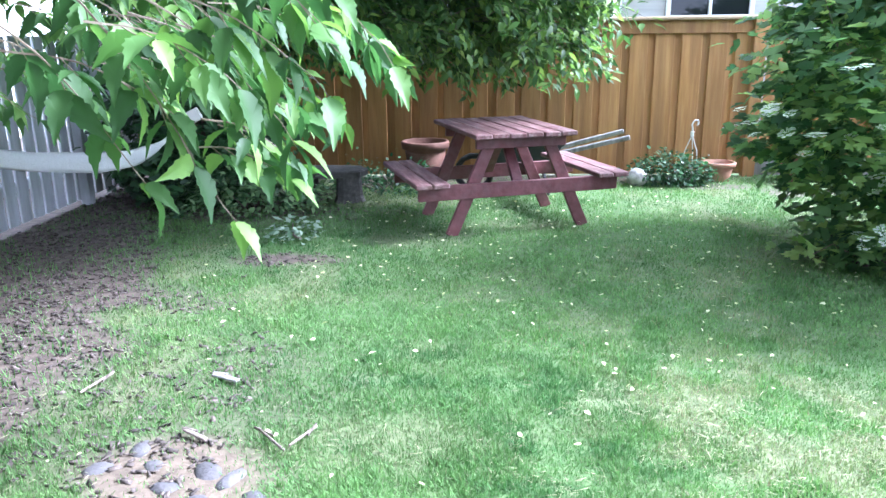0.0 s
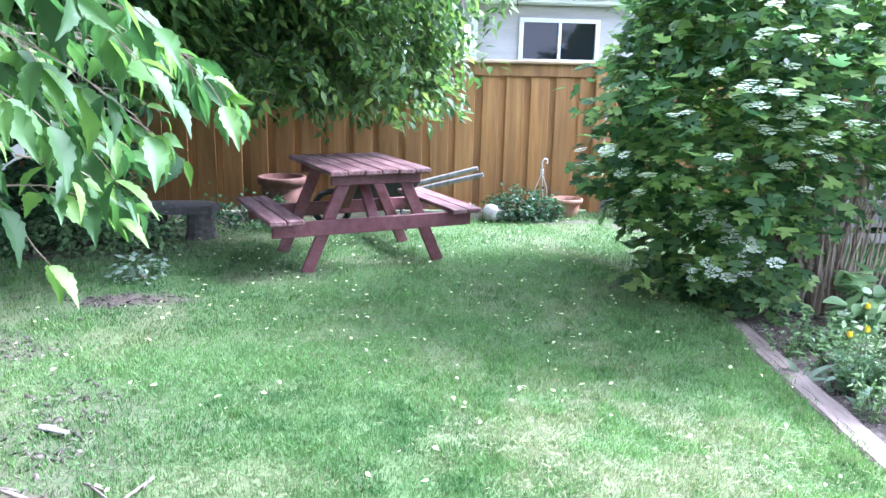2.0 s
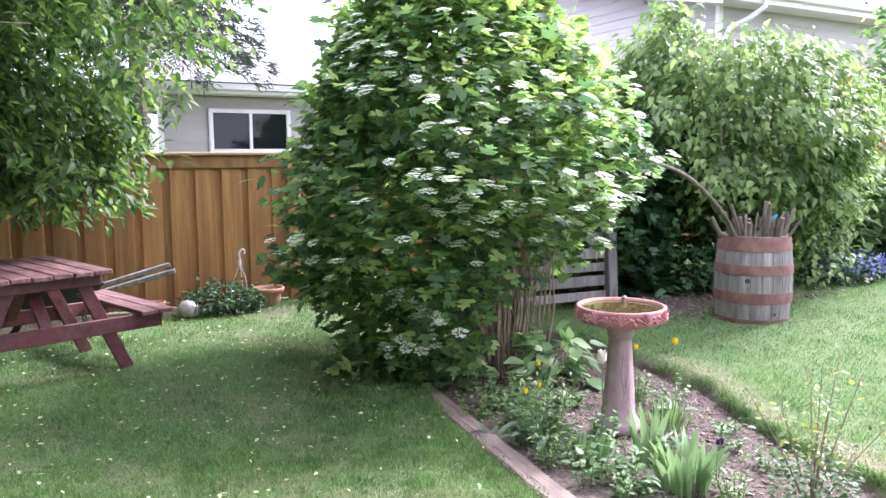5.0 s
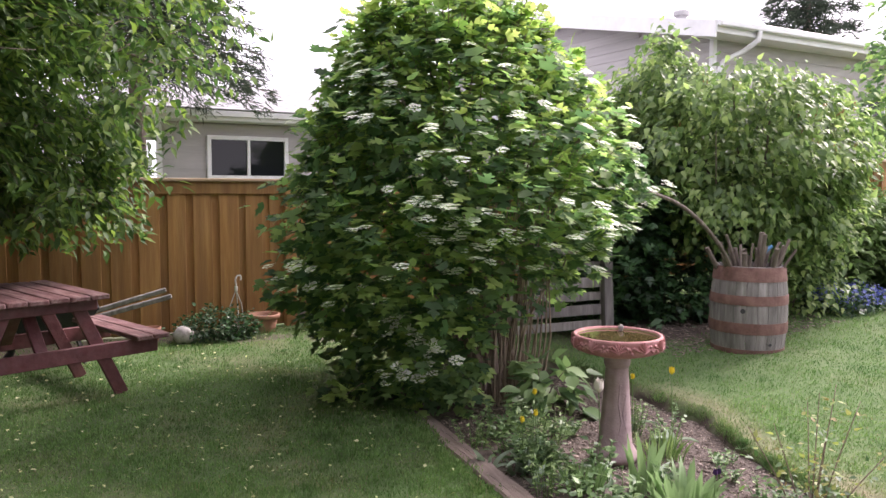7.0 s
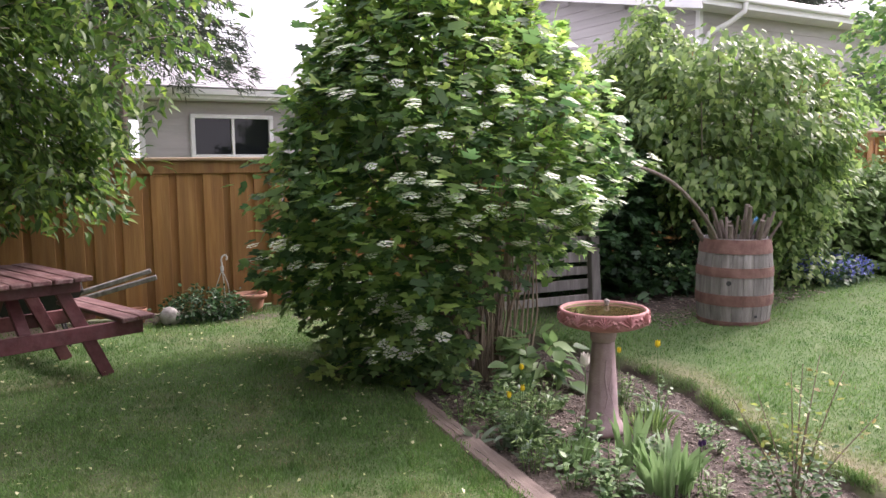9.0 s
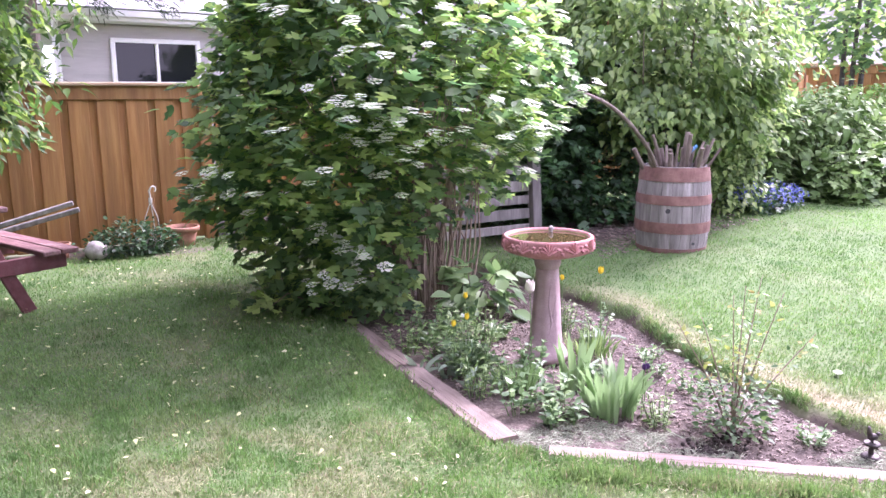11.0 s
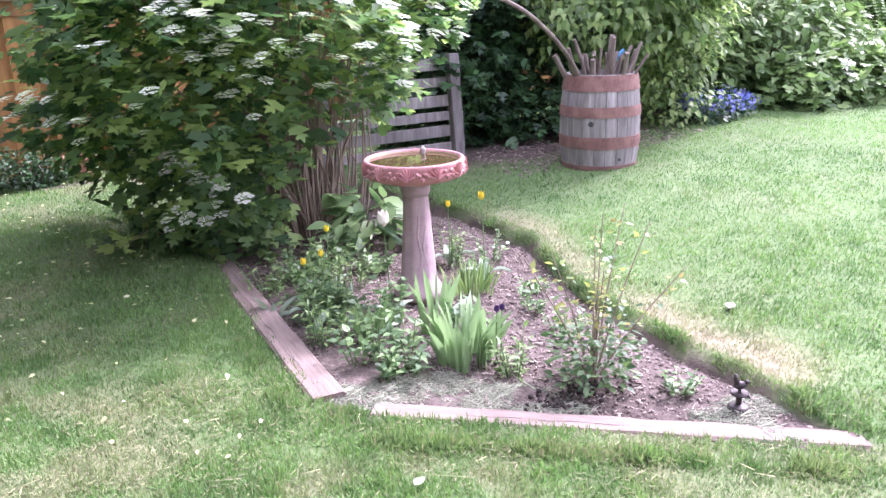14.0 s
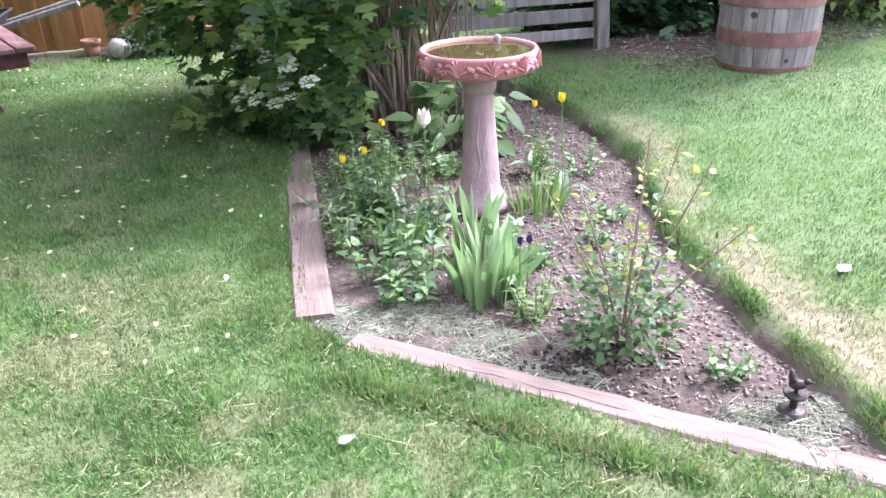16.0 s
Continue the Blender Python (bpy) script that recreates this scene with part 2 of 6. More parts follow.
L_LIGHT = material("border_leaf", [(0.085, 0.155, 0.05), (0.125, 0.215, 0.07), (0.17, 0.265, 0.095), (0.23, 0.32, 0.13)], thin=0.3, by="island", bump=0, rough=0.5, vary=0.12)
L_FERN = material("fern_leaf", [(0.07, 0.15, 0.035), (0.1, 0.2, 0.045), (0.13, 0.24, 0.055)], thin=0.35, by="island", bump=0, rough=0.7)
L_ROSE = material("rose_leaf", [(0.04, 0.095, 0.035), (0.07, 0.145, 0.05), (0.12, 0.2, 0.07)], thin=0.3, by="island", bump=0, rough=0.5, vary=0.15)
L_IRIS = material("iris_blade", [(0.11, 0.2, 0.085), (0.16, 0.27, 0.12), (0.22, 0.33, 0.16), (0.36, 0.38, 0.16)], thin=0.3, by="island", bump=0, rough=0.45)
L_BED = material("bed_leaf", [(0.07, 0.14, 0.06), (0.11, 0.2, 0.08), (0.155, 0.255, 0.105), (0.22, 0.32, 0.14)], thin=0.28, by="island", bump=0, rough=0.5, vary=0.15)
L_SILVER = material("silvery_leaf", [(0.16, 0.24, 0.16), (0.24, 0.32, 0.23), (0.32, 0.4, 0.3)], thin=0.2, by="island", bump=0, rough=0.6)
L_YELLOW = material("golden_new_leaf", [(0.19, 0.27, 0.08), (0.27, 0.33, 0.1), (0.33, 0.33, 0.13), (0.31, 0.23, 0.12)], thin=0.35, by="island", bump=0, rough=0.5)
L_SPRUCE = material("spruce_needles", [(0.022, 0.04, 0.024), (0.035, 0.06, 0.035), (0.055, 0.075, 0.045)], thin=0.1, by="island", bump=0, rough=0.7)
L_PINE = material("young_pine_needles", [(0.04, 0.085, 0.04), (0.06, 0.12, 0.055), (0.08, 0.15, 0.065)], thin=0.15, by="island", bump=0, rough=0.7)
P_WHITE = material("white_petal", [(0.84, 0.86, 0.78), (0.9, 0.91, 0.86)], 20, thin=0.45, rough=0.6, bump=0, by="island", vary=0.08)
P_CREAM = material("cream_petal", [(0.78, 0.7, 0.62), (0.84, 0.8, 0.74)], 20, rough=0.5, bump=0.05)
P_YELLOW = material("yellow_petal", [(0.75, 0.55, 0.02), (0.85, 0.68, 0.03)], 20, rough=0.5, bump=0.05)
P_BLUE = material("blue_petal", [(0.07, 0.09, 0.3), (0.12, 0.15, 0.42), (0.22, 0.26, 0.52)], thin=0.2, by="island", bump=0, rough=0.6)
P_PURPLE = material("purple_petal", [(0.05, 0.015, 0.1), (0.09, 0.03, 0.17)], 20, rough=0.6, bump=0.05)
P_FALLEN = material("fallen_petal", [(0.36, 0.42, 0.18), (0.5, 0.52, 0.27), (0.62, 0.62, 0.4)], thin=0.2, by="island", bump=0, rough=0.7)


# ---- geometry helpers ----
class Geo:
    def __init__(self):
        self.v, self.f, self.n = [], [], 0

    def add(self, verts, faces):
        verts = np.asarray(verts, float).reshape(-1, 3)
        self.v.append(verts)
        self.f.extend(tuple(int(i) + self.n for i in f) for f in faces)
        self.n += len(verts)
        return self

    def box(self, size, at=(0, 0, 0), turn=None, bevel=0.0):
        """A box with chamfered long edges, centred on at."""
        sx, sy, sz = (s / 2 for s in size)
        b = min(bevel, sx * 0.6, sy * 0.6, sz * 0.6)
        vs, fs = [], []
        axis = int(np.argmax(size))
        o = [i for i in range(3) if i != axis]
        half = [sx, sy, sz]
        a, c = half[o[0]], half[o[1]]
        ring = [(a - b, -c), (a, -c + b), (a, c - b), (a - b, c), (-a + b, c), (-a, c - b), (-a, -c + b), (-a + b, -c)] if b else [(a, -c), (a, c), (-a, c), (-a, -c)]
        k = len(ring)
        steps = ((-1, 1 - b / max(a, 1e-6)), (-1 + b / half[axis], 1), (1 - b / half[axis], 1), (1, 1 - b / max(a, 1e-6))) if b else ((-1, 1), (1, 1))
        for s, sc in steps:
            for p, q in ring:
                w = [0, 0, 0]
                w[axis], w[o[0]], w[o[1]] = s * half[axis], p * sc, q * (1 - (1 - sc) * a / max(c, 1e-6)) if b else q
                vs.append(w)
        for r in range(len(steps) - 1):
            for i in range(k):
                fs.append((r * k + i, r * k + (i + 1) % k, (r + 1) * k + (i + 1) % k, (r + 1) * k + i))
        fs += [tuple(range(k))[::-1], tuple(range((len(steps) - 1) * k, len(steps) * k))]
        if axis == 1:
            fs = [f[::-1] for f in fs]
        vs = np.array(vs)
        if turn is not None:
            vs = vs @ np.array(turn.to_3x3()).T
        return self.add(vs + np.array(at), fs)

    def tube(self, points, radii, sides=6, cap=True):
        pts = [Vector(p) for p in points]
        if not isinstance(radii, (list, tuple)):
            radii = [radii] * len(pts)
        vs, fs = [], []
        ref = Vector((0.31, 0.77, 0.55))
        for i, p in enumerate(pts):
            d = (pts[min(i + 1, len(pts) - 1)] - pts[max(i - 1, 0)]).normalized()
            a = d.cross(ref).normalized()
            b = d.cross(a)
            for j in range(sides):
                t = 2 * math.pi * j / sides
                vs.append(p + (a * math.cos(t) + b * math.sin(t)) * radii[i])
        for i in range(len(pts) - 1):
            for j in range(sides):
                fs.append((i * sides + j, i * sides + (j + 1) % sides, (i + 1) * sides + (j + 1) % sides, (i + 1) * sides + j))
        if cap:
            fs += [tuple(range(sides))[::-1], tuple(range((len(pts) - 1) * sides, len(pts) * sides))]
        return self.add([tuple(v) for v in vs], fs)

    def lathe(self, profile, sides=32, at=(0, 0, 0), close=True, wobble=None):
        vs, fs = [], []
        for r, z in profile:
            for j in range(sides):
                t = 2 * math.pi * j / sides
                rr = r * (1 + (wobble(t, z) if wobble else 0))
                vs.append((at[0] + rr * math.cos(t), at[1] + rr * math.sin(t), at[2] + z))
        for i in range(len(profile) - 1):
            for j in range(sides):
                fs.append((i * sides + j, i * sides + (j + 1) % sides, (i + 1) * sides + (j + 1) % sides, (i + 1) * sides + j))
        if close:
            fs += [tuple(range(sides))[::-1], tuple(range((len(profile) - 1) * sides, len(profile) * sides))]
        return self.add(vs, fs)

    def blob(self, size, at=(0, 0, 0), seed=0, rough=0.25, sub=2):
        bm = bmesh.new()
        bmesh.ops.create_icosphere(bm, subdivisions=sub, radius=1)
        vs = []
        for v in bm.verts:
            k = 1 + rough * noise.noise(v.co * 1.3 + Vector((seed * 7.3, seed * 1.7, 0)))
            vs.append((v.co.x * size[0] * k + at[0], v.co.y * size[1] * k + at[1], v.co.z * size[2] * k + at[2]))
        bm.verts.ensure_lookup_table()
        fs = [tuple(v.index for v in f.verts) for f in bm.faces]
        bm.free()
        return self.add(vs, fs)

    def mesh(self, name, material=None, smooth=False):
        me = bpy.data.meshes.new(name)
        me.from_pydata(np.concatenate(self.v).tolist(), [], self.f)
        if material:
            me.materials.append(material)
        if smooth:
            me.shade_smooth()
        me.update()
        return me


def empty(name, at=(0, 0, 0), turn=0.0):
    ob = new(name)
    ob.empty_display_size = 0.1
    ob.matrix_world = pose(*at, 0, 0, turn)
    return ob


def part(name, geo, material, parent, label="", smooth=False):
    ob = new(name, geo.mesh(name, material, smooth) if isinstance(geo, Geo) else geo)
    ob.parent = parent
    if label:
        tagged(ob, label)
    return ob


def piece(name, me, parent, at=(0, 0, 0), turn=(0, 0, 0), scale=(1, 1, 1)):
    ob = new(name, me)
    ob.parent = parent
    ob.matrix_local = Matrix.LocRotScale(at, Euler([radians(a) for a in turn]), scale)
    return ob


def curve_points(ctrl, n=12):
    """A smooth line through control points."""
    c = [Vector(p) for p in ctrl]
    c = [c[0] * 2 - c[1]] + c + [c[-1] * 2 - c[-2]]
    out = []
    for i in range(1, len(c) - 2):
        for k in range(n):
            t = k / n
            p0, p1, p2, p3 = c[i - 1], c[i], c[i + 1], c[i + 2]
            out.append(0.5 * ((2 * p1) + (p2 - p0) * t + (2 * p0 - 5 * p1 + 4 * p2 - p3) * t * t + (3 * p1 - p0 - 3 * p2 + p3) * t ** 3))
    out.append(c[-2])
    return out


rng = np.random.default_rng(7)


def vnoise(x, y, seed=0):
    """Smooth value noise, 0 to 1."""
    def lattice(i, j):
        h = np.sin(i * 127.1 + j * 311.7 + seed * 74.7) * 43758.5453
        return h - np.floor(h)
    x, y = np.asarray(x, float), np.asarray(y, float)
    i, j = np.floor(x), np.floor(y)
    u, v = x - i, y - j
    u, v = u * u * (3 - 2 * u), v * v * (3 - 2 * v)
    a = lattice(i, j) * (1 - u) + lattice(i + 1, j) * u
    b = lattice(i, j + 1) * (1 - u) + lattice(i + 1, j + 1) * u
    return a * (1 - v) + b * v


def sstep(a, b, x):
    t = np.clip((np.asarray(x, float) - a) / (b - a), 0, 1)
    return t * t * (3 - 2 * t)


# leaf outlines in their own plane: x across, y along, z the fold
def leaf_shape(outline, fold=0.12, droop=0.15):
    """A leaf as two folded halves along a midrib."""
    vs = [(0, 0, 0), (0, 0.5, 0.0), (0, 1, 0)]
    right = [(x, y) for x, y in outline]
    for s in (1, -1):
        vs += [(s * x, y, fold * abs(x)) for x, y in right]
    vs = np.array(vs, float)
    vs[:, 2] -= droop * vs[:, 1] ** 2
    k = len(right)
    fs = []
    for s in (0, 1):
        o = 3 + s * k
        seq = [0] + [o + i for i in range(k)] + [2]
        fan = [(1, seq[i], seq[i + 1]) for i in range(len(seq) - 1)]
        fs += fan if s == 0 else [f[::-1] for f in fan]
    return vs, fs


LEAF_OVATE = leaf_shape([(0.26, 0.2), (0.3, 0.42), (0.14, 0.78)])
LEAF_MAPLE = leaf_shape([(0.34, 0.02), (0.6, 0.42), (0.27, 0.42), (0.36, 0.78), (0.15, 0.72)])
LEAF_BOX = leaf_shape([(0.13, 0.08), (0.2, 0.22), (0.17, 0.27), (0.235, 0.36), (0.19, 0.43), (0.2, 0.55), (0.14, 0.59), (0.13, 0.7), (0.08, 0.75), (0.04, 0.9)], 0.3, 0.35)
LEAF_NARROW = leaf_shape([(0.17, 0.25), (0.19, 0.5), (0.07, 0.8)], 0.2, 0.3)
LEAF_LILAC = leaf_shape([(0.26, 0.08), (0.31, 0.32), (0.13, 0.75)], 0.25, 0.3)
LEAF_PINNATE = leaf_shape([(0.12, 0.3), (0.12, 0.6)], 0.1, 0.3)
NEEDLE = (np.array([(-0.5, 0, 0), (0.5, 0, 0), (0.35, 0.6, -0.05), (-0.35, 0.6, -0.05), (0, 1, -0.2)], float), [(0, 1, 2, 3), (3, 2, 4)])


def frames(normal, along):
    """Turning matrices with local z near normal and local y along."""
    y = along / np.linalg.norm(along, axis=1, keepdims=True)
    z = normal - (normal * y).sum(1, keepdims=True) * y
    z /= np.linalg.norm(z, axis=1, keepdims=True) + 1e-9
    x = np.cross(y, z)
    return np.stack([x, y, z], axis=2)


def scatter(name, shape, places, turns, sizes, material, attrs=None):
    """One mesh that holds a copy of the shape at every place."""
    v, f = shape
    n, k = len(places), len(v)
    sizes = np.asarray(sizes, float)
    if sizes.ndim == 1:
        sizes = sizes[:, None].repeat(3, 1)
    co = np.einsum("nij,nkj->nki", turns, v[None] * sizes[:, None, :]) + places[:, None, :]
    me = bpy.data.meshes.new(name)
    loops = np.array([i for q in f for i in q])
    starts = np.cumsum([0] + [len(q) for q in f][:-1])
    me.vertices.add(n * k)
    me.vertices.foreach_set("co", co.astype(np.float32).ravel())
    me.loops.add(n * len(loops))
    me.polygons.add(n * len(f))
    off = np.arange(n)[:, None]
    me.loops.foreach_set("vertex_index", (loops[None] + off * k).ravel().astype(np.int32))
    me.polygons.foreach_set("loop_start", (starts[None] + off * len(loops)).ravel().astype(np.int32))
    me.update(calc_edges=True)
    me.materials.append(material)
    if attrs is not None:
        at = me.color_attributes.new(attrs[0], "FLOAT_COLOR", "POINT")
        at.data.foreach_set("color", attrs[1][:, None, :].repeat(k, 1).astype(np.float32).ravel())
    return me


def unit(n):
    d = rng.normal(size=(n, 3))
    return d / np.linalg.norm(d, axis=1, keepdims=True)


# ---- the lie of the land ----
EDGE_Y = [1.0, 1.8, 2.2, 2.7, 3.2, 3.6, 4.2, 4.85, 5.6, 6.2]
EDGE_X = [4.75, 4.47, 4.53, 4.6, 4.68, 4.84, 5.12, 5.16, 5.18, 5.1]
BED = [(3.08, 3.0), (3.2, 2.86), (4.47, 1.55), (4.47, 1.8), (4.53, 2.2), (4.6, 2.7), (4.68, 3.2), (4.84, 3.6), (5.12, 4.2), (5.16, 4.85), (5.18, 5.6), (5.0, 6.2), (4.3, 6.6), (3.4, 6.3), (3.25, 5.6), (3.33, 5.1)]


def inside(x, y, poly):
    x, y = np.asarray(x, float), np.asarray(y, float)
    hit = np.zeros(x.shape, bool)
    for (x0, y0), (x1, y1) in zip(poly, poly[1:] + poly[:1]):
        cross = ((y0 > y) != (y1 > y)) & (x < (x1 - x0) * (y - y0) / (y1 - y0 + 1e-12) + x0)
        hit ^= cross
    return hit


def bed_gap(x, y):
    """Distance to the outline of the bed, negative within."""
    x, y = np.asarray(x, float), np.asarray(y, float)
    best = np.full(x.shape, 1e9)
    for (x0, y0), (x1, y1) in zip(BED, BED[1:] + BED[:1]):
        dx, dy = x1 - x0, y1 - y0
        t = np.clip(((x - x0) * dx + (y - y0) * dy) / (dx * dx + dy * dy), 0, 1)
        best = np.minimum(best, np.hypot(x - x0 - t * dx, y - y0 - t * dy))
    ragged = 0.07 * (vnoise(x * 5, y * 5, 51) - 0.5) + 0.05 * (vnoise(x * 14, y * 14, 52) - 0.5)
    return np.where(inside(x, y, BED), -best, best) + ragged * sstep(4.2, 4.5, x) * sstep(1.9, 2.1, y + 0.35 * (x - 4.2))


def lawn_height(x, y):
    x, y = np.asarray(x, float), np.asarray(y, float)
    left = -0.08 * sstep(1.2, 3.0, x) * sstep(6.2, 4.2, y)
    right = -0.04 + 0.16 * sstep(4.6, 6.8, x) + 0.14 * sstep(6.8, 9.5, x) + 0.2 * sstep(9.5, 15, x)
    edge = np.interp(y, EDGE_Y, EDGE_X)
    wide = 0.05 + 1.2 * sstep(1.9, 1.2, y) + 1.5 * sstep(5.4, 6.6, y)
    k = sstep(-0.02, 1.0, (x - edge) / wide)
    z = left * (1 - k) + right * k
    return z + 0.012 * (vnoise(x * 1.6, y * 1.6, 3) - 0.5)


def ground_height(x, y):
    g = bed_gap(x, y)
    return lawn_height(x, y) * sstep(-0.05, 0.0, g) + -0.17 * (1 - sstep(-0.05, 0.0, g))


def soil_height(x, y):
    x, y = np.asarray(x, float), np.asarray(y, float)
    return -0.105 + 0.035 * (vnoise(x * 3, y * 3, 5) - 0.5) + 0.018 * (vnoise(x * 11, y * 11, 6) - 0.5) + 0.01 * (vnoise(x * 30, y * 30, 8) - 0.5)


def dirt_mask(x, y):
    """Bare dirt and litter, straw-dry turf, darker soil."""
    n1, n2 = vnoise(x * 2.3, y * 2.3, 11), vnoise(x * 7, y * 7, 12)
    n = 0.65 * n1 + 0.35 * n2
    litter_x = np.interp(y, [1.5, 3.7, 4.4, 5.6, 8.2], [-1.05, -1.1, -1.15, -1.4, -2.2])
    dirt = sstep(0.35, -0.5, x - litter_x + (n - 0.5) * 1.5)
    # the ellipse at (-0.75, 3.3) is mottled dirt, also darkening in place of shade
    for cx, cy, rx, ry, s in ((-0.7, 5.5, 0.45, 0.16, 1.0), (-1.1, 4.6, 0.35, 0.2, 0.7), (-0.42, 2.82, 0.5, 0.26, 1.2), (0.3, 2.35, 1.0, 0.15, 0.6), (-0.75, 3.3, 0.9, 0.8, 0.5), (3.0, 8.15, 0.5, 0.18, 0.8), (3.9, 7.9, 0.45, 0.35, 0.8),
                              (-1.6, 7.4, 1.2, 0.9, 0.8), (6.9, 6.05, 1.0, 0.6, 1.0), (8.3, 6.4, 1.6, 0.5, 1.0), (0.0, 8.6, 3.2, 0.4, 0.9)):
        q = np.hypot((x - cx) / rx, (y - cy) / ry)
        dirt = np.maximum(dirt, s * sstep(1.3, 0.5, q + (n - 0.5) * 1.1))
    edge = np.interp(y, EDGE_Y, EDGE_X)
    u = x - edge
    straw = sstep(0.02, 0.12, u) * sstep(0.55, 0.2, u + (n - 0.5) * 0.4) * 0.75 * sstep(1.75, 2.1, y) * sstep(3.4, 2.6, y)
    straw = np.maximum(straw, 0.45 * sstep(0.0, 0.1, u) * sstep(0.4, 0.15, u) * sstep(3.0, 3.5, y) * sstep(5.2, 4.4, y))
    straw = np.maximum(straw, np.where(x < edge + 0.3, 0.28, 0.1) * sstep(0.45, 0.85, n) * (x > -1.5))
    straw = np.maximum(straw, 0.32 * sstep(1.1, 0.4, np.hypot((x - 1.9) / 0.9, (y - 3.3) / 1.1)) * sstep(0.42, 0.6, n2))
    straw = np.maximum(straw, 0.36 * sstep(1.1, 0.5, np.hypot((x - 2.6) / 1.0, (y - 2.25) / 0.55)) * sstep(0.42, 0.62, n2))
    straw = np.maximum(straw, 0.35 * sstep(1.3, 0.5, np.hypot((x + 0.36) / 0.5, (y - 2.8) / 0.26) + (n - 0.5) * 0.8))
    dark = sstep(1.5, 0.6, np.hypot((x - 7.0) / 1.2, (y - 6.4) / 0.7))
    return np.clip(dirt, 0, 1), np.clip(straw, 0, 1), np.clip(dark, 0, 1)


# ---- ground ----
def build_ground():
    xs = np.concatenate([[-900, -200, -60, -20, -9], np.arange(-5, 9.01, 0.07), [9.5, 10, 10.6, 11.3, 12, 13, 14, 16, 19, 24, 60, 200, 900]])
    ys = np.concatenate([[-900, -200, -60, -20, -8, -3, -1], np.arange(0, 9.2, 0.07), [9.7, 10.5, 12, 15, 20, 30, 60, 200, 900]])
    gx, gy = np.meshgrid(xs, ys)
    gz = ground_height(gx, gy)
    nx, ny = len(xs), len(ys)
    me = bpy.data.meshes.new("ground")
    idx = np.arange(nx * ny).reshape(ny, nx)
    quads = np.stack([idx[:-1, :-1], idx[:-1, 1:], idx[1:, 1:], idx[1:, :-1]], -1).reshape(-1, 4)
    me.from_pydata(np.stack([gx, gy, gz], -1).reshape(-1, 3).tolist(), [], quads.tolist())
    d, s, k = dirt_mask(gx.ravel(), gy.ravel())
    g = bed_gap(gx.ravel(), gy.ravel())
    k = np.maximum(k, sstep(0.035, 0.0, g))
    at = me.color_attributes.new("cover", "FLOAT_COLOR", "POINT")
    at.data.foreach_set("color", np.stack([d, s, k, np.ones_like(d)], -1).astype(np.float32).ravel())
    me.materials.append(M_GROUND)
    me.shade_smooth()
    tagged(new("ground", me), "short lawn ground with bare dirt and straw patches", "ground", kind="structure")


def build_bed():
    step = 0.03
    xs, ys = np.arange(2.95, 5.35, step), np.arange(1.4, 6.75, step)
    gx, gy = np.meshgrid(xs, ys)
    gz = soil_height(gx, gy)
    keep = bed_gap(gx + step / 2, gy + step / 2)[:-1, :-1] < 0.045
    idx = np.arange(gx.size).reshape(gx.shape)
    quads = np.stack([idx[:-1, :-1], idx[:-1, 1:], idx[1:, 1:], idx[1:, :-1]], -1)[keep]
    me = bpy.data.meshes.new("flower_bed")
    me.from_pydata(np.stack([gx, gy, gz], -1).reshape(-1, 3).tolist(), [], quads.tolist())
    me.materials.append(M_SOIL)
    me.shade_smooth()
    tagged(new("flower_bed", me), "dark crumbly soil of the flower bed between timbers and lawn", "flower bed", kind="structure")


def tufts(x, y):
    return vnoise(x * 5, y * 5, 21) * 0.5 + vnoise(x * 13, y * 13, 22) * 0.5


def blades(name, label, shape, X, Y, S, D, W, H):
    """One sheet of grass blades: S dryness, D bareness, W and H their width and length."""
    n = len(X)
    H = H * rng.uniform(0.45, 1.3, n) * (0.4 + 1.2 * tufts(X, Y)) * (1 - 0.55 * S)
    W = W * rng.uniform(0.7, 1.3, n)
    ang = rng.uniform(0, 2 * np.pi, n)
    lean = 0.15 + 2.6 * rng.random(n) ** 1.3
    up = np.stack([np.cos(ang) * lean, np.sin(ang) * lean, np.ones(n)], 1)
    up /= np.linalg.norm(up, axis=1, keepdims=True)
    side = np.stack([-np.sin(ang), np.cos(ang), np.zeros(n)], 1)
    turns = np.stack([side, np.cross(up, side), up], 2)
    places = np.stack([X, Y, ground_height(X, Y) - 0.003], 1)
    dry = np.clip(S * 0.95 + (rng.random(n) < 0.08) * rng.uniform(0.4, 0.9, n), 0, 1)
    shade = np.clip(sstep(0.5, 0.25, vnoise(X * 1.1, Y * 1.1, 31)) * 0.4 + sstep(0.5, 0.2, vnoise(X * 7, Y * 7, 36)) * 0.5 + D * 0.3, 0, 1)
    lush = sstep(0.5, 0.75, vnoise(X * 0.9, Y * 0.9, 33)) * 0.6
    me = scatter(name, shape, places, turns, np.stack([W, H, H], 1), M_GRASS, ("dry", np.stack([dry, shade, lush, np.ones(n)], 1)))
    tagged(new(name, me), label, "grass", kind="stuff")


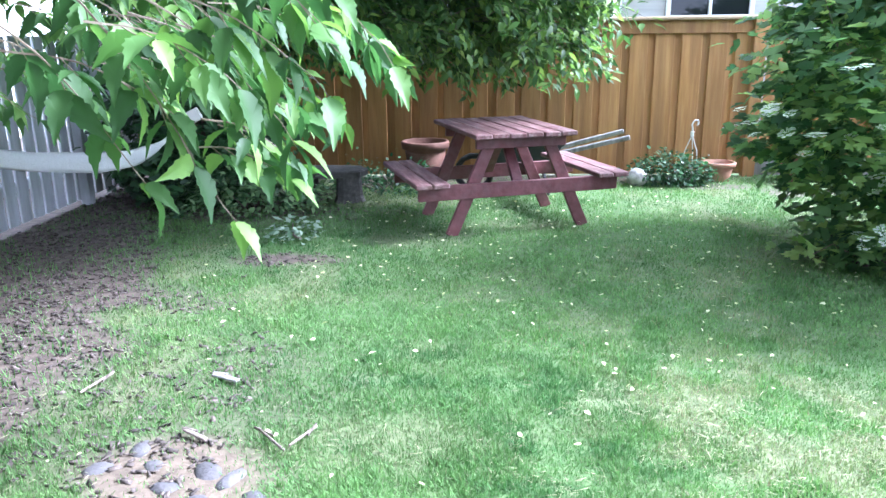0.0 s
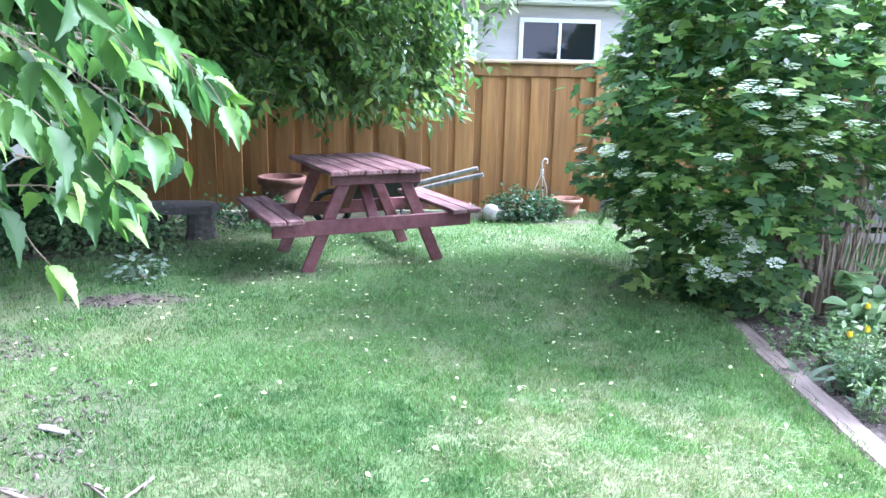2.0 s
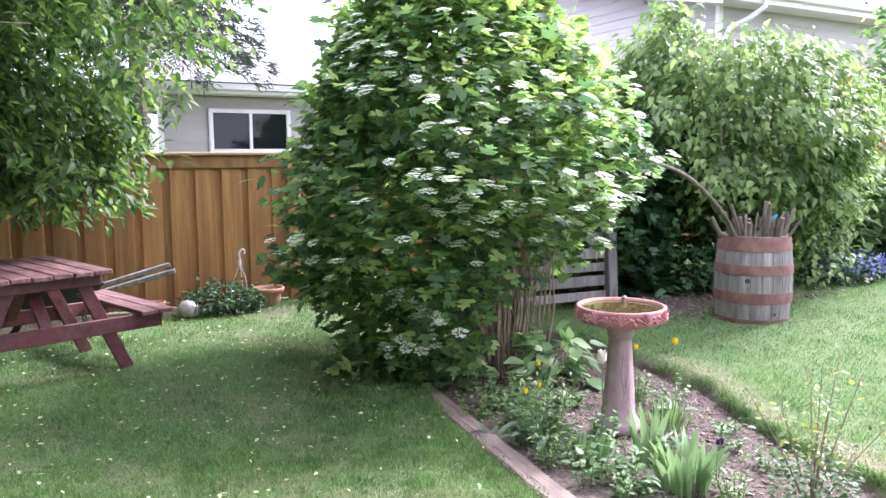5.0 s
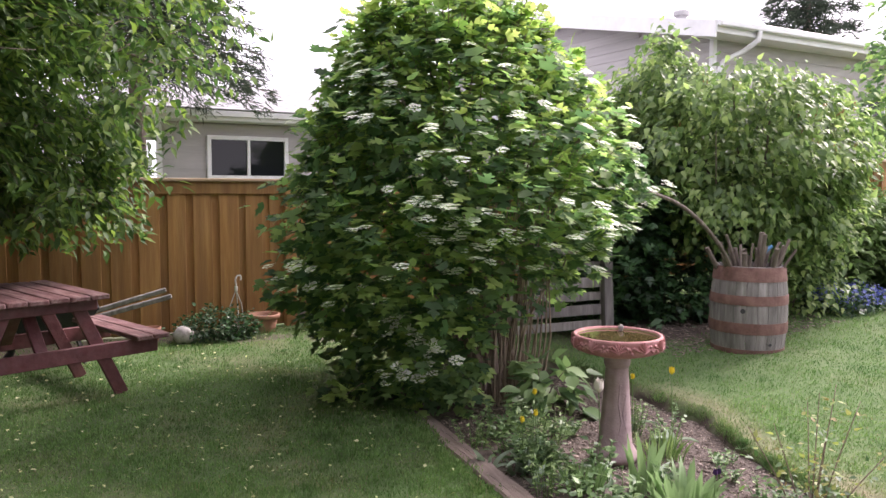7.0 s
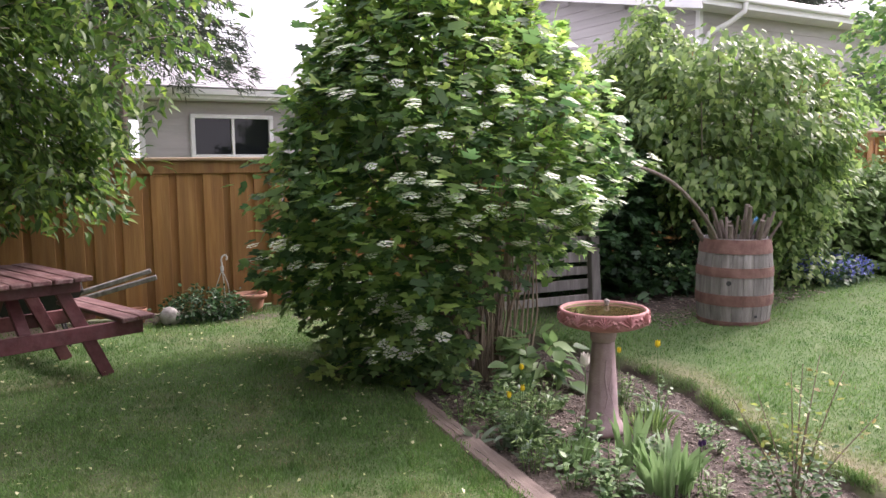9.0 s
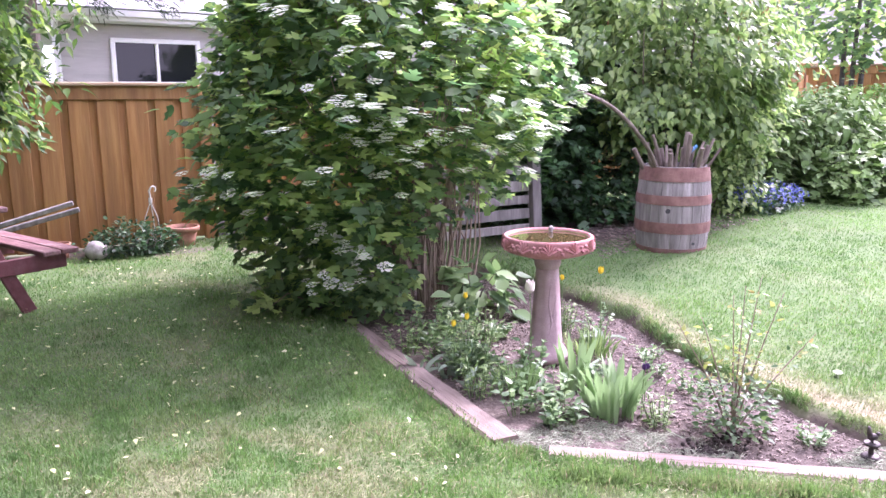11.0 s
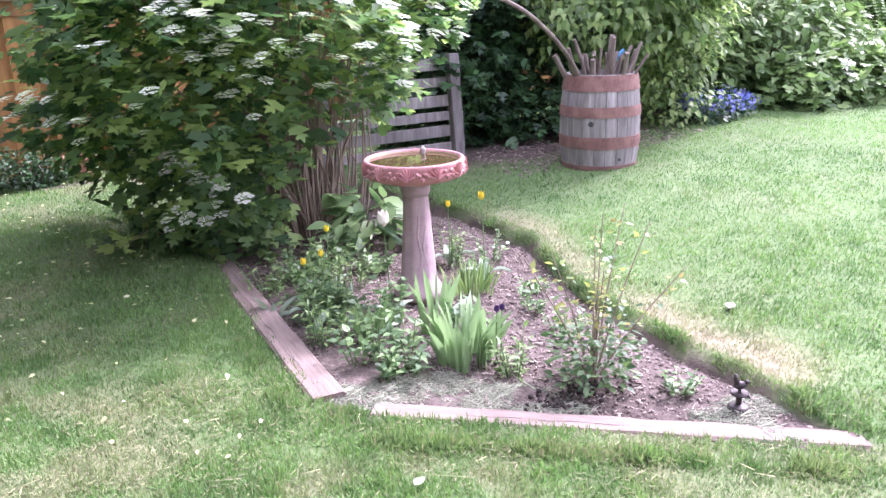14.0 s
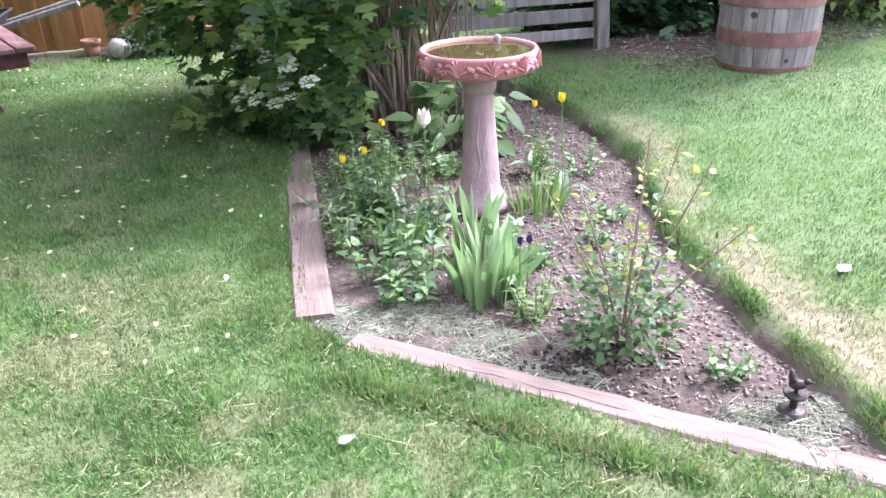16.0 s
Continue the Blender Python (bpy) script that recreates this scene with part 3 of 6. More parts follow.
def build_grass():
    bent = (np.array([(-0.5, 0, 0), (0.5, 0, 0), (0.4, 0.12, 0.6), (0.0, 0.35, 1.0)], float), [(0, 1, 2), (0, 2, 3)])
    plain = (np.array([(-0.55, 0, 0), (0.55, 0, 0), (0.0, 0.3, 1.0)], float), [(0, 1, 2)])
    # blades thin out and widen with distance from the camera, to fit its view
    n = 1250000
    r = (1.05 + rng.random(n) * (3.95 - 1.05)) ** 2
    a = rng.uniform(radians(-50), radians(90), n)
    x, y = 1.4 + r * np.sin(a), 0.3 + r * np.cos(a)
    d, s, k = dirt_mask(x, y)
    keep = (y < 8.75) & (x > -3.1) & (x < 14.8) & (rng.random(n) > np.clip(d * 0.9, 0, 1)) & (rng.random(n) > k * 0.9) & (rng.random(n) > 0.25 * s)
    x, y, d, s, r = x[keep], y[keep], d[keep], s[keep], r[keep]
    keep = bed_gap(x, y) > 0.015
    x, y, d, s, r = x[keep], y[keep], d[keep], s[keep], r[keep]
    upper = sstep(0.0, 0.4, x - np.interp(y, EDGE_Y, EDGE_X))
    wide, tall = 0.0034 * (r / 2.5) ** 0.65, 0.031 - 0.007 * upper
    near = r < 5.4
    fx = rng.uniform(-3.0, -0.9, 9000)
    fy = rng.uniform(2.2, 8.6, 9000)
    fd, fs, fk = dirt_mask(fx, fy)
    keep = vnoise(fx * 4, fy * 4, 58) > 0.55
    weeds = [q[keep] for q in (fx, fy, fs * 0.2, fd, np.full(9000, 0.007), np.full(9000, 0.05))]
    blades("grass", "short mown green grass with pale dry blades", plain, *(np.concatenate([q[~near], w]) for q, w in zip((x, y, s, d, wide, tall), weeds)))
    # longer blades along the timbers and a shaggy fringe over the cut edge of the upper lawn
    gy = rng.uniform(1.55, 5.7, 5000)
    gx = np.interp(gy, EDGE_Y, EDGE_X) + rng.uniform(0.0, 0.06, 5000)
    t = rng.random(5500)
    tx, ty = 3.1 + t * 1.35 + rng.uniform(-0.09, 0.0, 5500) - 0.05, 2.86 - t * 1.35 + rng.uniform(-0.11, -0.02, 5500) - 0.03
    u = rng.random(5000)
    ux, uy = 2.965 + u * 0.28 - rng.uniform(0.0, 0.09, 5000), 3.1 + u * 2.05
    # a tuft in the gap where the two timbers meet
    vx, vy = rng.normal(3.1, 0.045, 700), rng.normal(2.95, 0.04, 700)
    ex, ey = np.concatenate([gx, tx, ux, vx]), np.concatenate([gy, ty, uy, vy])
    es = np.concatenate([0.5 * np.ones(5000), 0.35 * np.ones(5500), 0.2 * np.ones(5000), 0.3 * np.ones(700)]) * vnoise(ex * 5, ey * 5, 4)
    eh = np.concatenate([np.full(5000, 0.05), np.full(5500, 0.047), np.full(5000, 0.045), np.full(700, 0.04)])
    keep = vnoise(ex * 8, ey * 8, 56) > 0.3 + 0.35 * rng.random(len(ex))
    edge = [q[keep] for q in (ex, ey, es, 0 * ex, 0.0033 + 0 * ex, eh)]
    blades("grass", "short mown grass, longer along the timber edging", bent, *(np.concatenate([q[near], e]) for q, e in zip((x, y, s, d, wide, tall), edge)))


# ---- fences ----
def board_mesh(name, w, t, h, material, seed):
    g = Geo().box((w, t, h), (0, 0, h / 2), bevel=0.004)
    return g.mesh(name, material)


def board_fence(name, label, x0, x1, y, top, board_mat, step, post_xs, kick=0.0, base=None, trim=True):
    """A board-on-board fence along x, with a face trim and a flat cap."""
    f = empty(name, (0, y, 0))
    tagged(f, label, "fence", kind="structure")
    n = int(round((x1 - x0) / step))
    widths = [step * 0.72, step * 0.68, step * 0.76]
    fronts = [board_mesh("board", w, 0.019, 1.0, board_mat, i) for i, w in enumerate(widths)]
    backs = board_mesh("back_board", step * 0.55, 0.016, 1.0, board_mat, 9)
    for i in range(n):
        x = x0 + (i + 0.5) * step
        z0 = float(base(x)) if base else 0.0
        low = z0 + kick + 0.02
        piece("board", fronts[(i * 2) % 3], f, (x + random.uniform(-0.006, 0.006), 0, low), (0, random.uniform(-0.25, 0.25), random.uniform(-0.6, 0.6)), (1, 1, top - 0.04 - low))
        if i < n - 1:
            piece("back_board", backs, f, (x + step / 2, 0.034, low), (0, random.uniform(-0.25, 0.25), 0), (1, 1, top - 0.05 - low))
    for px in post_xs:
        z0 = float(base(px)) if base else 0.0
        part("post", Geo().box((0.13, 0.09, top - 0.02 - z0 + 0.1), (px, -0.045, (top - 0.02 + z0 - 0.1) / 2), bevel=0.006), board_mat, f, "brown square fence post")
    part("rail", Geo().box((x1 - x0, 0.04, 0.09), ((x0 + x1) / 2, 0.065, 0.5), bevel=0.004), board_mat, f)
    if kick:
        part("kickboard", Geo().box((x1 - x0, 0.04, kick), ((x0 + x1) / 2, 0, kick / 2 + (float(base(x0)) if base else 0)), bevel=0.005), M_GREYWOOD, f, "weathered grey kickboard")
    if trim:
        part("trim_board", Geo().box((x1 - x0, 0.022, 0.135), ((x0 + x1) / 2, -0.022, top - 0.1), bevel=0.004), M_CEDAR, f, "orange-stained face trim")
        part("cap", Geo().box((x1 - x0 + 0.04, 0.14, 0.035), ((x0 + x1) / 2, -0.005, top - 0.015), bevel=0.006), M_CAP, f, "weathered flat cap rail")
    return f


def picket_fence():
    f = empty("picket_fence", (-3.12, 0, 0), 0)
    tagged(f, "weathered white painted picket fence with narrow gaps", "fence", kind="structure")
    me = Geo().box((0.022, 0.142, 1.0), (0, 0, 0.5), bevel=0.004).mesh("picket", M_WHITE)
    y = 2.0
    while y < 8.7:
        piece("picket", me, f, (random.uniform(-0.004, 0.004), y, 0.05), (random.uniform(-0.6, 0.6), 0, 0), (1, 1, 1.5 + random.uniform(-0.01, 0.01)))
        y += 0.178
    for z in (0.35, 1.25):
        part("rail", Geo().box((0.04, 6.8, 0.09), (-0.035, 5.35, z), bevel=0.004), M_WHITE, f)
    for py in (2.6, 5.0, 7.35):
        part("post", Geo().box((0.09, 0.1, 1.6), (0.06 if py > 7 else -0.1, py, 0.75), bevel=0.006), M_WHITE, f)


# ---- plants ----
def lumpy(a, z, lump, seed):
    """How far a crown swells or shrinks towards the angle a at height z."""
    return 1 + lump * 2 * (vnoise(np.cos(a) * 2.6 + z * 1.9 + seed, np.sin(a) * 2.6 + z * 2.3, seed) - 0.5) + lump * 1.2 * (vnoise(np.cos(a) * 7 + z * 5, np.sin(a) * 7 - z * 4, seed + 3) - 0.5)


def crown_points(n, center, profile, squash=1.0, shell=0.72, lump=0.22, seed=1, shift=(0, 0)):
    """Points in a lumpy body whose radius follows profile [(height, radius)], and the outward way at each."""
    zs, rs = [p[0] for p in profile], [p[1] for p in profile]
    z = rng.uniform(zs[0], zs[-1], n * 3)
    keep = rng.random(n * 3) < np.interp(z, zs, rs) / max(rs)
    z = z[keep][:n]
    n = len(z)
    a = rng.uniform(0, 2 * np.pi, n)
    q = np.where(rng.random(n) < shell, rng.uniform(0.8, 1.0, n), np.sqrt(rng.random(n)) * 0.85)
    r = np.interp(z, zs, rs) * q * lumpy(a, z, lump, seed)
    k = (z - zs[0]) / (zs[-1] - zs[0])
    x = center[0] + r * np.cos(a) + shift[0] * (1 - k)
    y = center[1] + r * np.sin(a) * squash + shift[1] * (1 - k)
    out = np.stack([np.cos(a), np.sin(a), 0.5 * (k - 0.3)], 1)
    return np.stack([x, y, z], 1), out


def leaves_at(name, points, out, shape, size, material, hang=0.35, upward=0.8, jitter=0.55, per=1, spread=0.0):
    """Leaves that look up and outwards, in small sprays round each point."""
    if per > 1:
        points, out = points.repeat(per, 0), out.repeat(per, 0)
        points = points + rng.normal(size=points.shape) * spread
    n = len(points)
    along = out + rng.normal(size=(n, 3)) * jitter
    along[:, 2] -= hang
    normal = out * 0.5 + rng.normal(size=(n, 3)) * 0.3
    normal[:, 2] += upward
    return scatter(name, shape, points, frames(normal, along), size * rng.uniform(0.6, 1.25, n), material)


def stem_fan(parent, name, base, tips, spread, r0, bend=0.3, sides=5, material=None):
    for tip in tips:
        geo = Geo()
        b = Vector(base) + Vector((random.uniform(-spread, spread), random.uniform(-spread, spread), 0))
        t = Vector(tip)
        mid = b.lerp(t, 0.5) + Vector((random.uniform(-0.1, 0.1), random.uniform(-0.1, 0.1), 0)) - Vector(((t - b).x, (t - b).y, 0)) * bend * 0.5
        pts = curve_points([b, mid, t], 5)
        k = len(pts) - 1
        r = r0 * random.uniform(0.6, 1.2)
        geo.tube(pts, [r * (1 - 0.75 * i / k) for i in range(k + 1)], sides)
        part(name, geo, material or M_BARK, parent)


VIB = (3.9, 5.7)


def viburnum():
    z0 = -0.1
    b = tagged(empty("viburnum_bush", (0, 0, 0)), "large leafy green viburnum bush with flat white flower clusters", "bush")
    prof = [(-0.05, 0.62), (0.3, 0.74), (0.6, 0.8), (0.9, 1.12), (1.5, 1.3), (2.0, 1.16), (2.45, 0.92), (2.8, 0.6), (3.0, 0.3), (3.12, 0.06)]
    p, o = crown_points(1500, VIB, prof, 0.95, 0.82, 0.27, 2, (-0.2, -0.08))
    # the foot stays open on the side of the bare canes
    open_side = (p[:, 2] < 0.62) & ((p[:, 0] - 4.15) * 0.87 - (p[:, 1] - 5.6) * 0.48 > -0.12)
    thin_side = (p[:, 2] < 1.6) & ((p[:, 0] - 4.1) * 0.87 - (p[:, 1] - 5.6) * 0.48 > 0.1) & (rng.random(len(p)) < 0.5)
    p, o = p[~(open_side | thin_side)], o[~(open_side | thin_side)]
    part("crown", leaves_at("crown", p, o, LEAF_MAPLE, 0.108, L_VIB, 0.3, 1.25, 0.62, 7, 0.085), None, b, "three-lobed dark green leaves")
    # young shoots stand up from the outline
    g = Geo()
    tips, outs = [], []
    for i in range(420):
        a, k = random.uniform(0, 2 * math.pi), random.random() ** 0.6
        z = 1.0 + 1.95 * k
        r = float(np.interp(z, [q[0] for q in prof], [q[1] for q in prof])) * float(lumpy(a, z, 0.27, 2))
        s = Vector((VIB[0] + r * 0.75 * math.cos(a), VIB[1] + r * 0.75 * math.sin(a), z - 0.1))
        e = s + Vector((math.cos(a) * 0.2, math.sin(a) * 0.2, random.uniform(0.15, 0.42)))
        g.tube([s, s.lerp(e, 0.5) + Vector((0, 0, 0.03)), e], [0.005, 0.004, 0.002], 4)
        for j in range(9):
            q = s.lerp(e, 0.3 + 0.7 * j / 8)
            tips.append(q)
            outs.append((math.cos(a + j * 1.9), math.sin(a + j * 1.9), 0.2))
    tagged(part("young_growth", g, M_STEM, b), kind="stuff")
    part("shoot_leaves", leaves_at("shoot_leaves", np.array(tips), np.array(outs), LEAF_MAPLE, 0.09, L_YOUNG, 0.15, 0.9, 0.35), None, b, "yellow-green young leaves")
    low = np.array([(2.84 + 0.09 * math.cos(i * 2.4), 5.3 + 0.08 * math.sin(i * 2.4), 0.06 + 0.02 * i) for i in range(8)])
    tagged(part("low_sprig", leaves_at("low_sprig", low, np.array([(math.cos(i * 2.4) - 0.4, math.sin(i * 2.4) - 0.4, 0.2) for i in range(8)]), LEAF_MAPLE, 0.1, L_YOUNG, 0.1, 1.0, 0.2), None, b, "bright low sprig over the lawn"), kind="stuff")
    part("sprig_stem", Geo().tube([(3.2, 5.5, 0.05), (3.0, 5.4, 0.16), (2.84, 5.3, 0.12)], [0.005, 0.004, 0.003], 5), M_STEM, b)
    fan = [(VIB[0] + random.uniform(-1.0, 1.0), VIB[1] + random.uniform(-0.9, 0.9), random.uniform(1.2, 2.6)) for i in range(34)]
    stem_fan(b, "cane", (4.18, 5.5, z0 - 0.03), fan, 0.24, 0.017, material=M_STEM)
    for i in range(46):
        x, y = 4.0 + random.uniform(-0.1, 0.5), 5.3 + random.uniform(-0.12, 0.3)
        part("cane", Geo().tube([(x, y, z0), (x + random.uniform(-0.1, 0.1), y, 0.4), (x + random.uniform(-0.25, 0.25), y + random.uniform(-0.15, 0.1), random.uniform(0.9, 1.7))], [0.01, 0.008, 0.004], 5), M_STEM, b)
    # flat flower heads: a ring of broad white florets round a cream middle
    g = Geo()
    for i in range(17):
        a = i * 2.4 + random.uniform(-0.2, 0.2)
        r = 0.062 * math.sqrt(0.3 + 0.7 * i / 16)
        c = (r * math.cos(a), r * math.sin(a), random.uniform(-0.004, 0.008) - 0.2 * r * r / 0.058)
        for j in range(5):
            t = a + j * 2 * math.pi / 5
            d, w = Vector((math.cos(t), math.sin(t), 0.15)), Vector((-math.sin(t), math.cos(t), 0))
            q = Vector(c)
            g.add([q, q + d * 0.008 + w * 0.0068, q + d * 0.0165, q + d * 0.008 - w * 0.0068], [(0, 1, 2, 3)])
    for i in range(22):
        r, a = 0.03 * math.sqrt(random.random()), random.uniform(0, 6.28)
        g.blob((0.004, 0.004, 0.004), (r * math.cos(a), r * math.sin(a), 0.004), i, 0, 1)
    me = g.mesh("flower_head", P_WHITE)
    sprays = [(random.uniform(-3.3, -0.4), random.uniform(0.9, 2.6)) for i in range(46)] + [(random.uniform(-1.5, -0.5), random.uniform(1.3, 2.5)) for i in range(26)]
    sprays += [(-2.0 + 0.14 * i, 1.3 + 0.04 * math.sin(i * 2.0)) for i in range(7)] * 3 + [(-2.3, 0.3), (-2.1, 0.5), (-1.9, 0.35), (-2.4, 0.65), (-2.75, 1.0), (-2.6, 0.92)] * 2
    under, ways = [], []
    for i in range(300):
        a0, zc = random.choice(sprays)
        a = a0 + random.gauss(0, 0.17)
        z = zc + random.gauss(0, 0.07)
        r = float(np.interp(z, [q[0] for q in prof], [q[1] for q in prof])) * float(lumpy(a, z, 0.27, 2)) + random.uniform(0.06, 0.17)
        if z < 1.0 and a > -1.75:
            continue
        k = 1 - (z + 0.05) / 3.2
        s, lift = random.uniform(0.65, 1.0), random.gauss(17, 9) + 12 * max(0.0, 1.0 - z)
        at = (VIB[0] + r * math.cos(a) - 0.2 * k, VIB[1] + 0.95 * r * math.sin(a) - 0.08 * k, z)
        piece("flower_head", me, b, at, (lift * -math.sin(a), lift * math.cos(a), random.uniform(-25, 25)), (s, s, s))
        for j in range(3):
            t = a + (j - 1) * 1.3 + random.uniform(-0.3, 0.3)
            under.append((at[0] - 0.05 * math.cos(a), at[1] - 0.05 * math.sin(a), z - random.uniform(0.03, 0.06)))
            ways.append((math.cos(t), math.sin(t), -0.1))
    part("flower_shoot_leaves", leaves_at("flower_shoot_leaves", np.array(under), np.array(ways), LEAF_MAPLE, 0.095, L_VIB, 0.25, 1.0, 0.2), None, b)


def lilac():
    b = tagged(empty("lilac_bush", (0, 0, 0)), "tall rounded lilac bush with drooping leaves and russet spent heads", "bush")
    prof = [(0.95, 0.8), (1.45, 1.25), (1.95, 1.4), (2.4, 1.22), (2.7, 0.8), (2.88, 0.25)]
    c = (7.92, 6.42)
    p, o = crown_points(1500, c, prof, 1.0, 0.8, 0.42, 5)
    part("crown", leaves_at("crown", p, o, LEAF_LILAC, 0.1, L_LILAC, 0.75, 0.8, 0.6, 12, 0.075), None, b, "pointed mid-green leaves")
    p, o = crown_points(230, (7.42, 6.95), [(2.2, 0.65), (2.7, 0.55), (3.1, 0.28), (3.35, 0.06)], 1.0, 0.8, 0.3, 6)
    part("top_growth", leaves_at("top_growth", p, o, LEAF_LILAC, 0.1, L_LILAC, 0.6, 0.8, 0.6, 10, 0.075), None, b)
    # the skirt on the far side reaches down to the ground
    p, o = crown_points(700, (8.45, 5.85), [(0.15, 0.3), (0.5, 0.5), (1.2, 0.62), (1.8, 0.5)], 1.0, 0.7, 0.3, 8)
    part("skirt", leaves_at("skirt", p, o, LEAF_LILAC, 0.075, L_LILAC, 0.45, 0.9, 0.7, 4, 0.08), None, b)
    fan = [(c[0] + random.uniform(-1.1, 1.1), c[1] + random.uniform(-1.0, 0.8), random.uniform(1.6, 2.7)) for i in range(24)]
    stem_fan(b, "limb", (7.75, 6.2, 0.1), fan, 0.25, 0.028)
    p, o = crown_points(45, c, [(1.9, 1.36), (2.4, 1.2), (2.75, 0.75), (2.95, 0.25)], 1, 1.0, 0.25, 5)
    o[:, 2] += 1.5
    tagged(part("seed_heads", leaves_at("seed_heads", p + np.array([0, 0, 0.05]), o, LEAF_PINNATE, 0.08, L_RUSSET, -0.6, 0.3, 0.3, 5, 0.025), None, b, "russet spent flower heads"), kind="stuff")


def shrub(name, label, center, prof, count, shape, size, material, per=4, spread=0.06, hang=0.3, seed=9, stems=10, base_z=0.1, lump=0.28, squash=1.0):
    b = tagged(empty(name, (0, 0, 0)), label, "shrub")
    p, o = crown_points(count, center, prof, squash, 0.72, lump, seed)
    part("crown", leaves_at("crown", p, o, shape, size, material, hang, 0.9, 0.5, per, spread), None, b)
    zt = prof[-1][0]
    stem_fan(b, "stem", (center[0], center[1], base_z), [(center[0] + random.uniform(-0.5, 0.5) * prof[1][1], center[1] + random.uniform(-0.5, 0.5) * prof[1][1], zt * random.uniform(0.5, 0.9)) for i in range(stems)], 0.1, 0.014)
    return b


def droop_twig(g, spots, outs, start, end, sag, leaves, r=0.005):
    """A thin twig that hangs from start to end, with places for its leaves."""
    s, e = Vector(start), Vector(end)
    mid = s.lerp(e, 0.5) + Vector((0, 0, sag))
    pts = curve_points([s, mid, e], 5)
    k = len(pts) - 1
    g.tube(pts, [r * (1 - 0.7 * i / k) for i in range(k + 1)], 4, False)
    for j in range(leaves):
        t = 0.15 + 0.85 * j / max(1, leaves - 1)
        q = pts[min(k, int(t * k))].lerp(pts[min(k, int(t * k) + 1)], t * k - int(t * k))
        d = (e - s).normalized()
        w = d.cross(Vector((0, 0, 1)))
        if w.length < 0.1:
            w = Vector((1, 0, 0))
        w.normalize()
        side = w if j % 2 else -w
        spots.append(tuple(q))
        outs.append(tuple(d * 0.6 + side * 0.8))


def boxelder():
    b = tagged(empty("boxelder_tree", (-2.75, 2.7, 0)), "spreading boxelder tree with long drooping leafy branches", "tree")
    o = Vector((-2.75, 2.7, 0))
    rel = lambda p: Vector(p) - o
    part("trunk", Geo().tube(curve_points([rel((-2.75, 2.7, -0.1)), rel((-2.7, 2.75, 1.0)), rel((-2.55, 2.95, 2.3)), rel((-2.3, 3.4, 3.6))], 5), [0.21 - 0.006 * i for i in range(16)], 12), M_BARK, b, "grey furrowed trunk")
    limbs = [[(-2.55, 2.95, 2.2), (-1.6, 2.4, 2.55), (-0.5, 2.05, 2.3), (0.55, 2.3, 2.05)],
             [(-2.5, 3.1, 2.6), (-1.7, 4.8, 3.4), (-0.5, 6.2, 3.2), (0.9, 7.0, 2.9), (1.9, 7.2, 2.6)],
             [(-2.4, 3.2, 2.9), (-2.0, 5.0, 3.3), (-1.6, 6.6, 2.9), (-1.0, 7.8, 2.3)],
             [(-2.35, 3.3, 3.2), (-1.2, 5.2, 4.3), (0.1, 6.6, 4.0), (1.5, 7.6, 3.4)],
             [(-2.5, 3.0, 2.4), (-2.1, 3.6, 2.5), (-1.5, 4.2, 2.2), (-1.0, 4.9, 1.9)],
             [(-2.4, 3.2, 3.0), (-1.0, 3.6, 3.3), (0.2, 4.2, 3.2), (1.0, 4.8, 2.9)]]
    for i, l in enumerate(limbs):
        pts = curve_points([rel(p) for p in l], 6)
        k = len(pts) - 1
        part("limb", Geo().tube(pts, [(0.07 if i in (1, 3) else 0.05) * (1 - 0.85 * j / k) for j in range(k + 1)], 7), M_BARK, b)
    # far crown over the table
    g, spots, outs = Geo(), [], []
    for i in range(1050):
        u = random.random()
        x, y = random.gauss(0.0, 0.95), random.gauss(7.0, 0.65)
        x = max(-2.2, min(2.1, x))
        if y > 8.5 or y < 5.6:
            y = random.uniform(6.2, 8.0)
        z1 = random.uniform(1.45, 3.9)
        z1 = min(z1, 3.9 - 0.35 * abs(x - 0.2))
        if z1 < 2.1 and not (-0.5 < x < 1.5 and y > 6.3):
            z1 += 0.7
        dx = random.uniform(0.1, 0.5) * (1 if random.random() < 0.75 else -1)
        s = (x, y, z1)
        e = (x + dx * 1.3, y - random.uniform(-0.15, 0.4), z1 - random.uniform(0.05, 0.38))
        if 1.55 < z1 < 2.5 and x > 0.75 and random.random() < 0.75:
            continue
        droop_twig(g, spots, outs, rel(s), rel(e), random.uniform(0.02, 0.12), random.randint(7, 11), 0.004)
    for i in range(300):
        x, y = random.uniform(-1.3, 1.4), random.uniform(6.5, 7.9)
        z = random.uniform(1.12 + 0.1 * abs(x - 0.4), 2.1)
        droop_twig(g, spots, outs, rel((x, y, z + 0.25)), rel((x + random.uniform(0.15, 0.5), y + random.uniform(-0.2, 0.15), z - random.uniform(0.0, 0.12))), 0.06, 10, 0.004)
    tagged(part("twig_mass", g, M_BARK, b), kind="stuff")
    part("far_leaves", leaves_at("far_leaves", np.array(spots), np.array(outs), LEAF_NARROW, 0.105, L_SHADE, 0.1, 0.9, 0.5, 3, 0.045), None, b, "toothed pale green drooping leaves")
    # the dense crown overhead, added mostly out of view to shade table and fence
    p, q = crown_points(4200, (-1.0 - o.x, 6.9 - o.y), [(2.7, 1.5), (3.4, 2.4), (4.2, 2.4), (5.0, 1.6), (5.6, 0.4)], 1.0, 0.5, 0.3, 80)
    part("upper_crown", leaves_at("upper_crown", p, q, LEAF_NARROW, 0.17, L_SHADE, 0.3, 0.9, 0.5, 4, 0.12), None, b)
